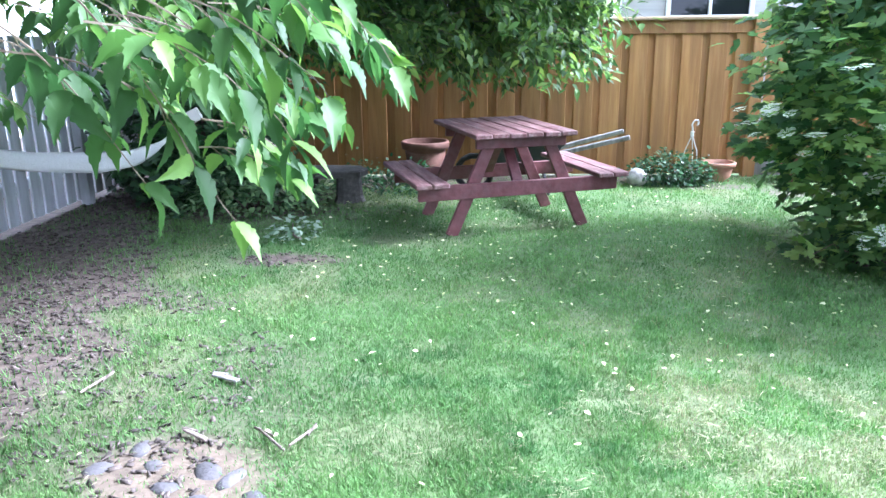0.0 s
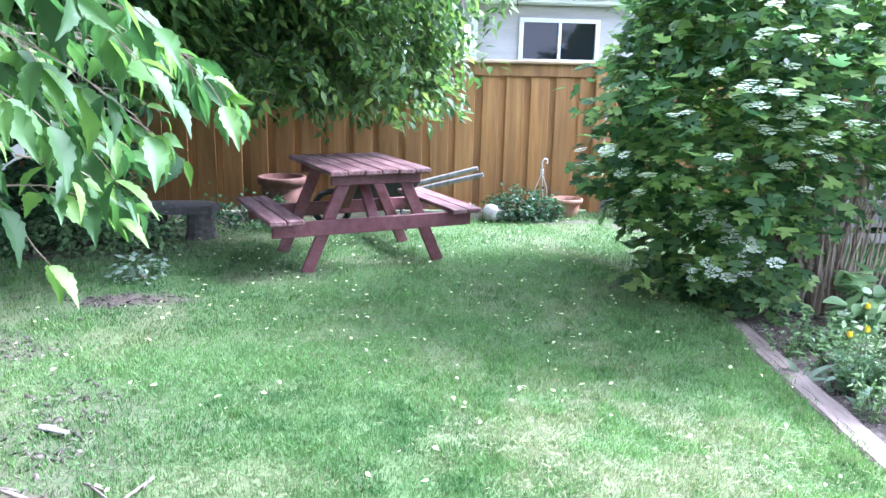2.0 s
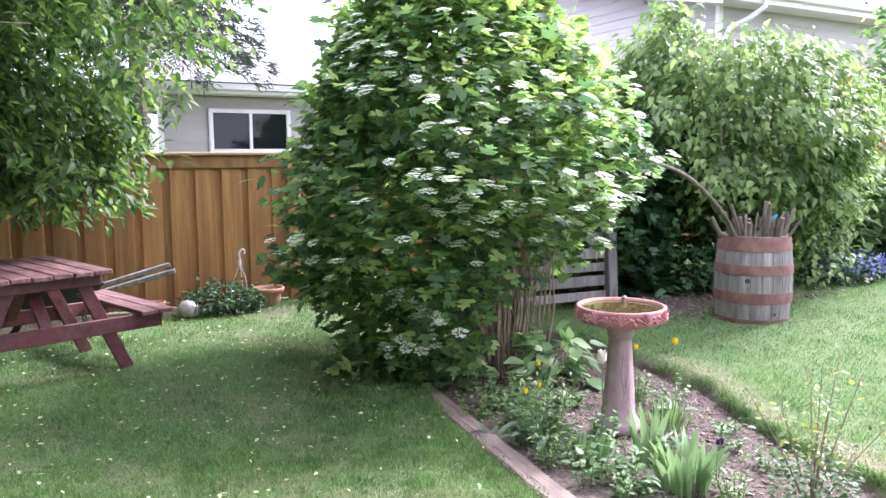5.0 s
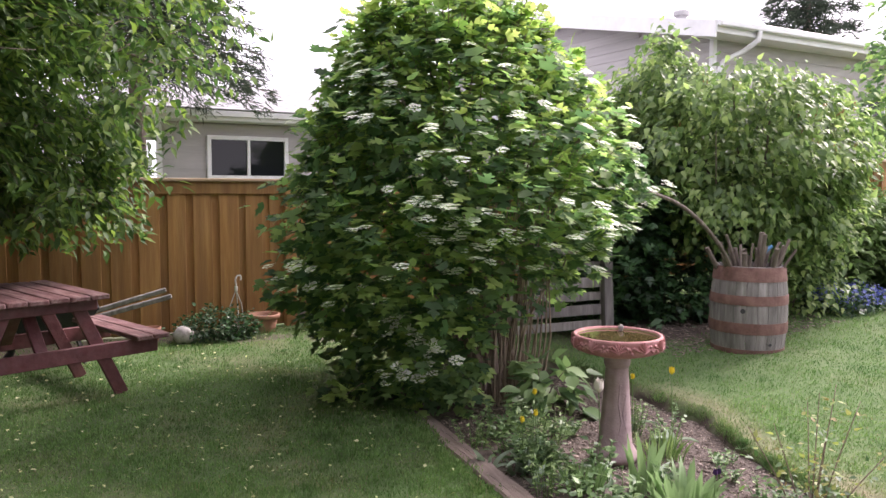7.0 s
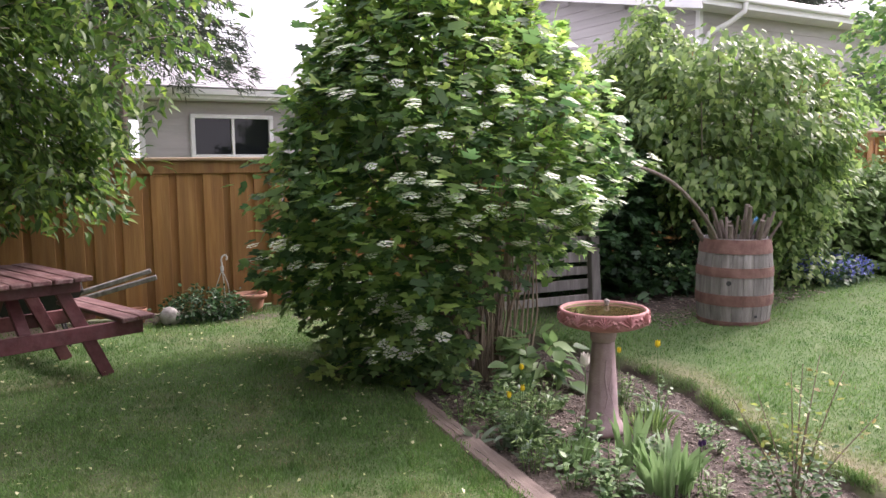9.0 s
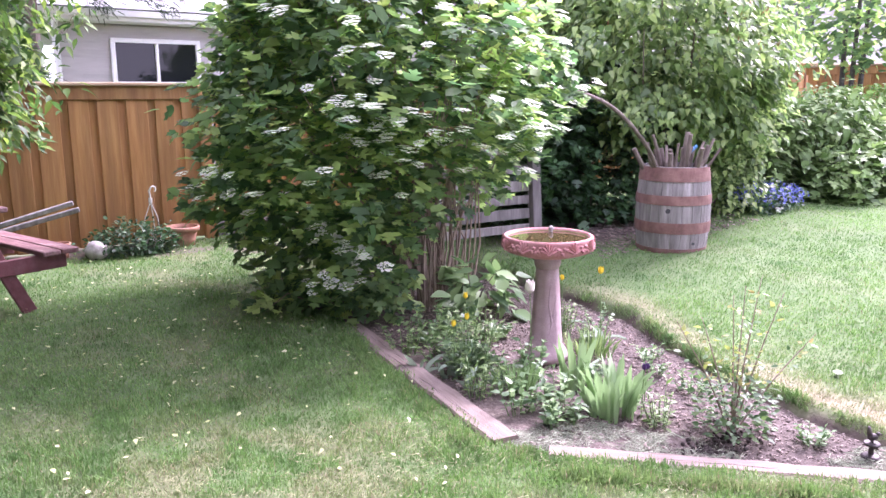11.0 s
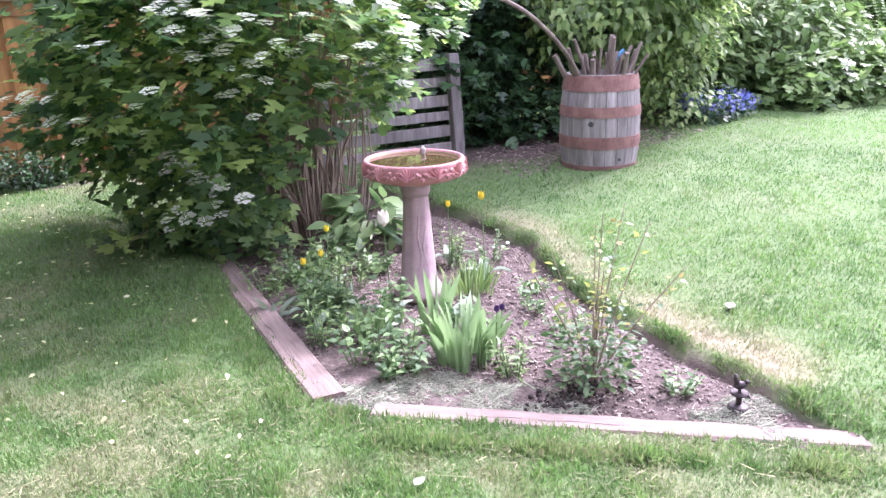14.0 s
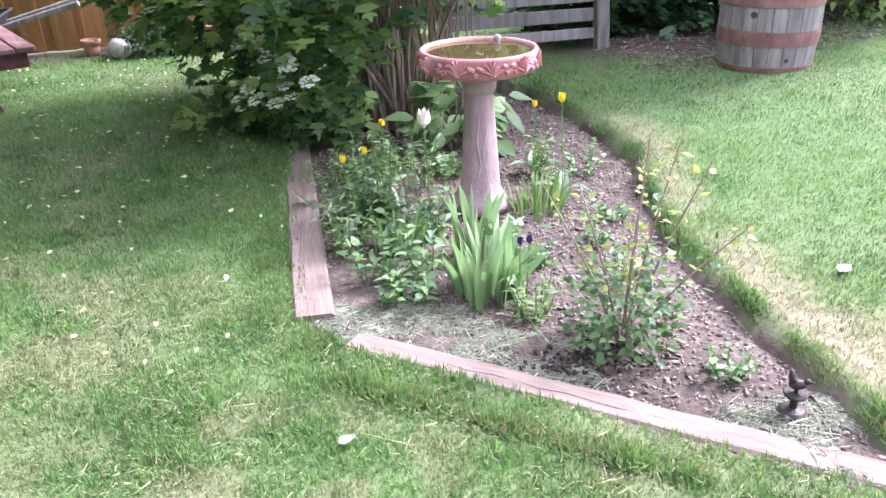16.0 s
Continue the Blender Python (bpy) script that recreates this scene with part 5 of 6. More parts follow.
def barrel():
    H, base = 0.79, (6.74, 5.1, 0.1)
    b = tagged(empty("barrel", base, 20), "weathered grey oak barrel with rusty iron hoops", "barrel")
    prof = lambda s: 0.31 + 0.034 * (1 - (2 * s - 1) ** 2) - 0.012 * s
    n = 22
    for i in range(n):
        a0, a1 = 2 * math.pi * i / n + 0.006, 2 * math.pi * (i + 1) / n - 0.006
        vs, fs = [], []
        for k in range(9):
            s = k / 8
            r = prof(s)
            for rr, a in ((r, a0), (r + 0.002, (a0 + a1) / 2), (r, a1), (r - 0.025, a1), (r - 0.025, a0)):
                vs.append((rr * math.cos(a), rr * math.sin(a), s * H))
        for k in range(8):
            for j in range(5):
                fs.append((k * 5 + j, k * 5 + (j + 1) % 5, (k + 1) * 5 + (j + 1) % 5, (k + 1) * 5 + j))
        fs += [(4, 3, 2, 1, 0), (40, 41, 42, 43, 44)]
        part("stave", Geo().add(vs, fs), M_GREYWOOD, b)
    for z0, z1 in ((0.0, 0.05), (0.19, 0.29), (0.45, 0.535), (0.66, 0.785)):
        s0, s1 = z0 / H, z1 / H
        part("hoop", Geo().lathe([(prof(s0) + 0.001, z0), (prof(s0) + 0.007, z0), (prof((s0 + s1) / 2) + 0.008, (z0 + z1) / 2), (prof(s1) + 0.007, z1), (prof(s1) + 0.001, z1)], 48, close=False), M_RUST, b, "rusty iron hoop")
    part("lid", Geo().lathe([(0.285, 0.62), (0.001, 0.63)], 32, close=False), M_BARK, b)
    for ang, z in ((-148, 0.4), (-105, 0.1)):
        a = radians(ang - 20)
        r = prof(z / H) + 0.001
        hole = part("bung_hole", Geo().tube([(0, 0, 0), (0.006, 0, 0)], 0.022 if z > 0.2 else 0.014, 12), M_DARK, b, "dark bung hole")
        hole.matrix_local = pose(r * math.cos(a), r * math.sin(a), z, 0, 0, ang - 20)
    # cut branches that stand in it
    for i in range(24):
        a, r = random.uniform(0, 6.28), random.uniform(0.05, 0.24)
        x, y = base[0] + r * math.cos(a), base[1] + r * math.sin(a)
        lean = Vector(((x - base[0]) * 1.0 + random.uniform(-0.1, 0.16), (y - base[1]) * 0.6, random.uniform(0.3, 0.52)))
        s = Vector((x, y, 0.74))
        mid = s + lean * 0.5 + Vector((random.uniform(-0.03, 0.03), 0, 0))
        k = random.uniform(0.012, 0.03)
        g = Geo().tube([s, mid, s + lean * random.uniform(0.75, 1.0)], [k, k * 0.95, k * 0.85], 7)
        tagged(new("cut_branch", g.mesh("cut_branch", M_BARK)), "cut grey-brown branch standing in the barrel", "branch", "branches in the barrel")
    arch = curve_points([(6.56, 5.1, 0.76), (6.28, 5.05, 1.08), (5.85, 5.0, 1.38), (5.45, 4.98, 1.53), (5.0, 5.0, 1.6)], 5)
    tagged(new("bent_branch", Geo().tube(arch, [0.022 - 0.0005 * i for i in range(len(arch))], 7).mesh("bent_branch", M_BARK)), "long bent bare branch leaning out of the barrel", "branch", "branches in the barrel")
    tool = tagged(empty("pruning_saw", (6.74, 4.98, 0.75)), "garden tool with blue handle standing in the barrel", "tool")
    part("blade", Geo().box((0.02, 0.006, 0.22), (0, 0, 0.1)), M_GREYWOOD, tool)
    part("handle", Geo().tube([(0, 0, 0.2), (0.03, -0.02, 0.27), (0.09, -0.04, 0.32)], [0.014, 0.018, 0.016], 8), M_BLUE, tool, "blue handle")


def pallet():
    p = tagged(empty("pallet", (6.08, 6.3, 0.08), -4), "weathered grey wooden pallet leaning upright against a post", "pallet")
    for i, z in enumerate((0.12, 0.27, 0.41, 0.55, 0.72, 0.88)):
        part("slat", Geo().box((1.3, 0.02, 0.105 if i % 2 else 0.085), (-0.68, 0.03, z), bevel=0.004), M_GREYWOOD, p)
    part("upright", Geo().box((0.11, 0.09, 1.0), (0.0, 0, 0.47), Matrix.Rotation(radians(-3), 4, "Y"), 0.006), M_GREYWOOD, p, "grey post at the end")
    part("upright", Geo().box((0.1, 0.08, 0.95), (-1.3, 0.06, 0.45), bevel=0.006), M_GREYWOOD, p)


def wheelbarrow():
    w = tagged(empty("wheelbarrow", (1.1, 7.95, 0), -3), "old wheelbarrow with dark tray and grey wooden handles", "wheelbarrow")
    rim, low = [(-0.42, -0.3, 0.5), (0.36, -0.28, 0.5), (0.36, 0.28, 0.5), (-0.42, 0.3, 0.5)], [(-0.2, -0.18, 0.22), (0.22, -0.18, 0.25), (0.22, 0.18, 0.25), (-0.2, 0.18, 0.22)]
    g = Geo().add(rim + low, [(0, 1, 5, 4), (1, 2, 6, 5), (2, 3, 7, 6), (3, 0, 4, 7), (4, 5, 6, 7)])
    g.tube(rim + [rim[0]], 0.014, 6, False)
    part("tray", g, M_DARK, w, "dark metal tray")
    for s in (-1, 1):
        a, b = Vector((-0.5, s * 0.12, 0.2)), Vector((0.98, s * 0.24, 0.57))
        d = b - a
        turn = d.to_track_quat("X", "Z").to_matrix().to_4x4()
        part("handle", Geo().box((d.length, 0.04, 0.045), tuple((a + b) / 2), turn, 0.008), M_GREYWOOD, w, "grey wooden handle")
        part("leg", Geo().tube([(0.15, s * 0.16, 0.34), (0.24, s * 0.2, 0.0)], 0.014, 6), M_DARK, w)
    part("wheel", Geo().tube([(-0.5 + 0.17 * math.cos(i * 0.449), 0, 0.185 + 0.17 * math.sin(i * 0.449)) for i in range(15)], 0.03, 8, False), M_DARK, w)


def pot(name, label, at, r, h, rim=0.03, clay=M_TERRA):
    p = tagged(empty(name, at), label, "flower pot")
    part("body", Geo().lathe([(r * 0.68, 0), (r * 0.74, h * 0.3), (r * 0.86, h * 0.75), (r * 0.84, h * 0.76), (0.01, h * 0.72)], 28), clay, p, "", True)
    part("rim", Geo().lathe([(r * 0.88, h - rim * 1.6), (r, h - rim * 1.5), (r * 1.02, h - rim * 0.3), (r * 0.98, h), (r * 0.88, h), (r * 0.85, h * 0.74)], 28, close=False), clay, p, "", True)
    part("soil", Geo().lathe([(r * 0.86, h * 0.8), (0.005, h * 0.84)], 20, close=False), M_SOIL, p)
    return p


def stump_bench():
    s = tagged(empty("stump_bench", (-0.78, 7.5, 0), 0), "rustic bench, grey slab seat resting on two stumps", "bench")
    out = [(-0.36, -0.15), (-0.2, -0.21), (0.1, -0.2), (0.33, -0.15), (0.38, 0.02), (0.3, 0.16), (0.0, 0.2), (-0.28, 0.18), (-0.4, 0.04)]
    n = len(out)
    part("seat", Geo().add([(x, y, 0.25) for x, y in out] + [(x * 1.02, y * 1.02, 0.3) for x, y in out] + [(x * 0.97, y * 0.97, 0.312) for x, y in out], [tuple(range(n))[::-1], tuple(range(2 * n, 3 * n))] + [(r * n + i, r * n + (i + 1) % n, (r + 1) * n + (i + 1) % n, (r + 1) * n + i) for r in (0, 1) for i in range(n)]), M_DEADWOOD, s, "weathered grey slab seat")
    for x in (-0.2, 0.2):
        part("stump", Geo().lathe([(0.15, 0), (0.125, 0.06), (0.115, 0.25)], 14, (x, -0.02, 0), wobble=lambda t, z: 0.08 * math.sin(3 * t + x * 9) + 0.04 * math.sin(7 * t)), M_DEADWOOD, s, "weathered stump")


def hanger():
    h = tagged(empty("pot_hanger", (2.84, 8.42, 0.0)), "white plastic hanging-basket hook with thin wires", "hanger")
    hook = [(0.0, 0, 0.52), (0.0, 0, 0.56), (-0.005, 0, 0.6), (0.02, 0, 0.64), (0.05, 0, 0.635), (0.055, 0, 0.605), (0.045, 0, 0.59)]
    part("hook", Geo().tube(curve_points(hook, 3), 0.009, 6).box((0.035, 0.02, 0.06), (0, 0, 0.5), bevel=0.006), M_PLASTIC, h, "white hook")
    for x in (-0.1, 0.1, 0.03):
        part("wire", Geo().tube([(0, 0, 0.49), (x * 0.6, 0.01, 0.33), (x, -0.02 + abs(x), 0.08)], 0.005, 5), M_PLASTIC, h)
    part("basket", Geo().lathe([(0.06, 0.0), (0.1, 0.05), (0.12, 0.1), (0.11, 0.1), (0.02, 0.06)], 16), M_PLASTIC, h)


def hammock():
    h = tagged(empty("hammock", (0, 0, 0)), "rolled white net hammock slung from the fence to a tree", "hammock")
    line = curve_points([(-3.05, 4.6, 0.98), (-2.5, 5.3, 0.76), (-2.0, 5.6, 0.68), (-1.72, 5.75, 0.73), (-1.55, 5.9, 0.85)], 8)
    vs, fs = [], []
    k = 12
    for i, p in enumerate(line):
        u = i / (len(line) - 1)
        w = 0.02 + 0.05 * math.sin(math.pi * min(1, u * 1.15)) ** 0.7 * (1 if u < 0.87 else 0.6)
        for j in range(k):
            t = 2 * math.pi * j / k
            r = w * (1 + 0.12 * math.sin(5 * t + i * 0.4) + 0.06 * math.sin(9 * t - i))
            vs.append((p.x + 0.3 * r * math.cos(t), p.y + 0.45 * r * math.cos(t), p.z + r * math.sin(t)))
    for i in range(len(line) - 1):
        for j in range(k):
            fs.append((i * k + j, i * k + (j + 1) % k, (i + 1) * k + (j + 1) % k, (i + 1) * k + j))
    part("netting", Geo().add(vs, fs), M_CLOTH, h, "bunched white netting", True)
    part("rope", Geo().tube([(-1.55, 5.9, 0.85), (-1.38, 5.85, 0.95)], 0.008, 6).tube([(-3.05, 4.6, 0.98), (-3.1, 4.4, 1.1)], 0.008, 6), M_CLOTH, h)
    part("spreader_bar", Geo().box((0.14, 0.03, 0.09), (-1.36, 5.75, 0.98), Matrix.Rotation(radians(-28), 4, "Y"), 0.008), M_PLASTIC, h, "white end block")


def edging(name, a, b, w, z, label):
    a, b = Vector((*a, z)), Vector((*b, z))
    d = b - a
    g = Geo()
    bm_len = d.length
    n = 14
    vs, fs = [], []
    for i in range(n + 1):
        y = -bm_len / 2 + bm_len * i / n
        j = 0.0025 * math.sin(i * 1.7) + 0.0015 * math.sin(i * 4.1)
        for x, zz in ((-w / 2, -0.12), (-w / 2, -0.012), (-w / 2 + 0.012, 0.0), (w / 2 - 0.012, 0.0), (w / 2, -0.012), (w / 2, -0.12)):
            vs.append((x + j * (1 if x > 0 else 0.6), y, zz + (0.003 * math.sin(i * 2.3 + x * 40) if zz > -0.1 else 0)))
    for i in range(n):
        for k in range(6):
            fs.append((i * 6 + k, i * 6 + (k + 1) % 6, (i + 1) * 6 + (k + 1) % 6, (i + 1) * 6 + k))
    fs += [tuple(range(6))[::-1], tuple(range(n * 6, n * 6 + 6))]
    ob = tagged(empty(name, tuple((a + b) / 2), math.degrees(math.atan2(-d.x, d.y))), label, "garden edging")
    part("timber", g.add(vs, fs), M_TIMBER, ob)
    for x, y0, y1 in (((-0.02, -0.48, -0.05), (0.025, -0.2, 0.4)) if w > 0.14 else ((0.01, -0.3, 0.1),)):
        pts = [(x + 0.006 * math.sin(k * 2.1), bm_len * (y0 + (y1 - y0) * k / 9), 0.0012) for k in range(10)]
        part("crack", Geo().tube(pts, [0.0002] + [0.001] * 8 + [0.0002], 4), M_DARK, ob, "dark drying crack")


def bird_ornament():
    o = tagged(empty("bird_ornament", (4.345, 2.02, -0.088), -25), "small dark cast iron bird on a round stand", "ornament")
    part("base", Geo().lathe([(0.045, 0), (0.046, 0.008), (0.038, 0.016), (0.013, 0.022)], 24), M_IRON, o)
    part("stem", Geo().lathe([(0.013, 0.02), (0.012, 0.06), (0.02, 0.066)], 12), M_IRON, o)
    part("dish", Geo().lathe([(0.012, 0.066), (0.037, 0.07), (0.04, 0.078), (0.036, 0.082), (0.01, 0.082)], 24), M_IRON, o, "dark round dish")
    g = Geo().blob((0.03, 0.017, 0.019), (0, 0, 0.112), 3, 0.1, 2).blob((0.012, 0.011, 0.011), (0.03, 0, 0.124), 4, 0.05, 2)
    g.tube([(0.04, 0, 0.123), (0.056, 0, 0.117)], [0.005, 0.001], 6).tube([(-0.012, 0, 0.115), (-0.022, 0, 0.14), (-0.026, 0, 0.168)], [0.013, 0.011, 0.007], 6).tube([(0, 0.006, 0.1), (0, 0.006, 0.08)], 0.004, 5).tube([(0, -0.006, 0.1), (0, -0.006, 0.08)], 0.004, 5)
    part("bird", g, M_IRON, o, "dark iron bird", True)
    o.scale = (0.9, 0.9, 0.9)


# ---- plants of the bed ----
def soil_z(x, y):
    return float(soil_height(x, y))


def strap_clump(name, label, at, count, tall, wide, material, spread=0.1, lean=0.45, category="plant"):
    """Sword-shaped leaves that fan from one root."""
    x0, y0 = at
    b = tagged(empty(name, (x0, y0, soil_z(x0, y0))), label, category)
    g = Geo()
    for i in range(count):
        a = random.uniform(0, 6.28)
        r = spread * math.sqrt(random.random())
        h, l, w = tall * random.uniform(0.5, 1.1), lean * random.uniform(0.1, 1.0), wide * random.uniform(0.7, 1.2)
        s = Vector((r * math.cos(a), r * math.sin(a), -0.01))
        d = Vector((math.cos(a), math.sin(a), 0))
        side = Vector((-math.sin(a + 0.8), math.cos(a + 0.8), 0))
        vs, fs = [], []
        for k in range(6):
            t = k / 5
            c = s + Vector((0, 0, h * t * (1 - 0.25 * l * t))) + d * (l * h * t * t)
            ww = w * (0.6 + 0.8 * t) * (1 - t ** 4) + 0.0008
            vs += [tuple(c - side * ww / 2), tuple(c + d * 0.12 * ww), tuple(c + side * ww / 2)]
        for k in range(5):
            fs += [(k * 3, k * 3 + 1, k * 3 + 4, k * 3 + 3), (k * 3 + 1, k * 3 + 2, k * 3 + 5, k * 3 + 4)]
        if count < 60:
            part("blade", Geo().add(vs, fs), material, b)
        else:
            g.add(vs, fs)
    if count >= 60:
        tagged(part("blade_tuft", g, material, b), kind="stuff")
    return b


def leafy_plant(name, label, at, tall, count, shape, size, material, spread=0.12, z=None, hang=0.1, category="plant"):
    """Upright leafy stems in a small clump."""
    x0, y0 = at
    z0 = soil_z(x0, y0) if z is None else z
    b = tagged(empty(name, (x0, y0, z0)), label, category)
    pts, outs = [], []
    for i in range(count):
        a, r = random.uniform(0, 6.28), spread * math.sqrt(random.random())
        s = Vector((r * math.cos(a) * 0.6, r * math.sin(a) * 0.6, -0.01))
        e = Vector((r * math.cos(a) * 1.3, r * math.sin(a) * 1.3, tall * random.uniform(0.55, 1.05)))
        part("stem", Geo().tube([s, s.lerp(e, 0.5), e], [0.003, 0.0025, 0.0015], 4, False), L_BED, b)
        for k in range(9):
            t = 0.2 + 0.8 * k / 8
            c = a + k * 2.4
            pts.append(tuple(s.lerp(e, t)))
            outs.append((math.cos(c), math.sin(c), 0.45))
    part("foliage", leaves_at("foliage", np.array(pts), np.array(outs), shape, size, material, hang, 0.9, 0.25), None, b)
    return b


def tulip(at, head_z, petal, label, lean=0.02, size=1.0, leaves=3):
    x0, y0 = at
    z0 = soil_z(x0, y0)
    b = tagged(empty("tulip", (x0, y0, z0), random.uniform(0, 360)), label, "flower", "tulips in the bed")
    h = head_z - z0
    part("stem", Geo().tube([(0, 0, 0), (lean * 0.4, 0, h * 0.5), (lean, 0, h)], 0.0028, 5), L_BED, b)
    for i in range(6):
        a = i * math.pi / 3
        r = (0.022 if i % 2 else 0.018) * size
        d, w = Vector((math.cos(a), math.sin(a), 0)), Vector((-math.sin(a), math.cos(a), 0))
        c = Vector((lean, 0, h))
        vs = []
        for t, rr, ww in ((0, 0.15, 0.25), (0.3, 0.95, 0.8), (0.65, 1.0, 0.75), (0.9, 0.95, 0.35), (1.05, 1.15, 0.03)):
            q = c + d * r * rr + Vector((0, 0, 0.062 * size * t))
            vs += [tuple(q - w * r * ww - d * r * 0.25 * ww), tuple(q), tuple(q + w * r * ww - d * r * 0.25 * ww)]
        part("petal", Geo().add(vs, [(k * 3 + e, k * 3 + e + 1, k * 3 + e + 4, k * 3 + e + 3) for k in range(4) for e in range(2)]), petal, b)
    for i in range(leaves):
        a = i * 2.2
        d, w = Vector((math.cos(a), math.sin(a), 0)), Vector((-math.sin(a), math.cos(a), 0))
        vs = []
        for k in range(6):
            t = k / 5
            c = d * (0.16 * t * t + 0.01) + Vector((0, 0, 0.17 * t - 0.09 * t ** 3))
            ww = 0.032 * math.sin(math.pi * (0.12 + 0.86 * t))
            vs += [tuple(c - w * ww + Vector((0, 0, 0.01))), tuple(c), tuple(c + w * ww + Vector((0, 0, 0.01)))]
        part("leaf", Geo().add(vs, [(k * 3 + e, k * 3 + e + 1, k * 3 + e + 4, k * 3 + e + 3) for k in range(5) for e in range(2)]), L_SILVER, b)


def rose_bush(at):
    x0, y0 = at
    z0 = soil_z(x0, y0)
    b = tagged(empty("rose_bush", (x0, y0, z0)), "sparse rose bush with tall bare canes and golden new leaves", "bush")
    p1, o1, p2, o2 = [], [], [], []
    canes = [(0.05, 0.02, 0.62), (0.22, -0.05, 0.58), (-0.12, 0.1, 0.5), (0.3, -0.16, 0.42), (0.12, 0.12, 0.55), (-0.02, -0.06, 0.45), (-0.2, 0.16, 0.48), (0.16, 0.02, 0.64)]
    canes = [(cx * 1.15, cy * 1.15, h * 1.18) for cx, cy, h in canes]
    for cx, cy, h in canes:
        line = curve_points([(0, 0, -0.02), (cx * 0.45, cy * 0.45, h * 0.5), (cx, cy, h)], 5)
        part("cane", Geo().tube(line, [0.006 - 0.0004 * i for i in range(len(line))], 5), M_STEM, b, "brown thorny cane")
        for k in range(20):
            t = random.uniform(0.4, 1.0)
            q = line[int(t * (len(line) - 1))]
            a = random.uniform(0, 6.28)
            p2.append((q.x + 0.02 * math.cos(a), q.y + 0.02 * math.sin(a), q.z))
            o2.append((math.cos(a), math.sin(a), 0.3))
    for k in range(520):
        a, r, z = random.uniform(0, 6.28), 0.19 * math.sqrt(random.random()), random.uniform(0.03, 0.26)
        p1.append((r * math.cos(a), r * math.sin(a), z))
        o1.append((math.cos(a), math.sin(a), 0.3))
    for k in range(90):
        c = random.choice(canes)
        t = random.uniform(0.3, 0.85)
        a = random.uniform(0, 6.28)
        p1.append((c[0] * t + 0.05 * math.cos(a), c[1] * t + 0.05 * math.sin(a), c[2] * t))
        o1.append((math.cos(a), math.sin(a), 0.2))
    part("lower_leaves", leaves_at("lower_leaves", np.array(p1), np.array(o1), LEAF_OVATE, 0.037, L_ROSE, 0.1, 0.9, 0.3), None, b, "dark green lower leaves")
    part("new_leaves", leaves_at("new_leaves", np.array(p2), np.array(o2), LEAF_OVATE, 0.034, L_YELLOW, 0.0, 0.6, 0.4), None, b, "golden and reddish new leaves")


def fern(at, z, n=11, tall=0.8):
    b = tagged(empty("fern", (*at, z)), "tall upright bright green fern", "fern", "ferns in the border")
    for i in range(n):
        a = i * 6.28 / n + random.uniform(-0.2, 0.2)
        d, w = Vector((math.cos(a), math.sin(a), 0)), Vector((-math.sin(a), math.cos(a), 0))
        line = curve_points([(0, 0, 0), tuple(d * 0.18 + Vector((0, 0, tall * 0.6))), tuple(d * 0.42 + Vector((0, 0, tall)))], 14)
        pts = [tuple(q) for q in line[3:] for s in (-1, 1)]
        outs = [tuple(w * s + d * 0.3) for q in line[3:] for s in (-1, 1)]
        p, o = np.array(pts), np.array(outs)
        m = len(p)
        f = part("frond", scatter("frond", LEAF_PINNATE, p, frames(rng.normal(size=(m, 3)) * 0.2 + np.array([0, 0, 1.0]), o), np.stack([np.full(m, 0.2), np.linspace(0.2, 0.05, m), np.full(m, 0.1)], 1), L_FERN), None, b)
        part("stalk", Geo().tube(line, 0.005, 4, False), L_FERN, f)


# ---- litter on the ground ----
def flat_bits(name, label, x, y, z, length, wide, material, thick=0.0, tilt=0.35, category="litter", uneven=0.0):
    n = len(x)
    grow = np.exp(rng.normal(size=n) * uneven)
    shape = (np.array([(-0.5, -0.5, 0), (0.5, -0.42, 0.1), (0.42, 0.5, 0), (-0.38, 0.46, 0.12), (-0.5, -0.5, -1), (0.5, -0.42, -0.9), (0.42, 0.5, -1), (-0.38, 0.46, -0.88)], float), [(0, 1, 2, 3), (0, 4, 5, 1), (1, 5, 6, 2), (2, 6, 7, 3), (3, 7, 4, 0)])
    a = rng.uniform(0, 6.28, n)
    along = np.stack([np.cos(a), np.sin(a), rng.normal(size=n) * tilt * 0.5], 1)
    normal = np.stack([rng.normal(size=n) * tilt, rng.normal(size=n) * tilt, np.ones(n)], 1)
    me = scatter(name, shape, np.stack([x, y, z], 1), frames(normal, along), np.stack([wide * grow * rng.uniform(0.4, 1.4, n), length * grow * rng.uniform(0.4, 1.5, n), np.full(n, max(thick, 0.001))], 1), material)
    tagged(new(name, me), label, category, kind="stuff")


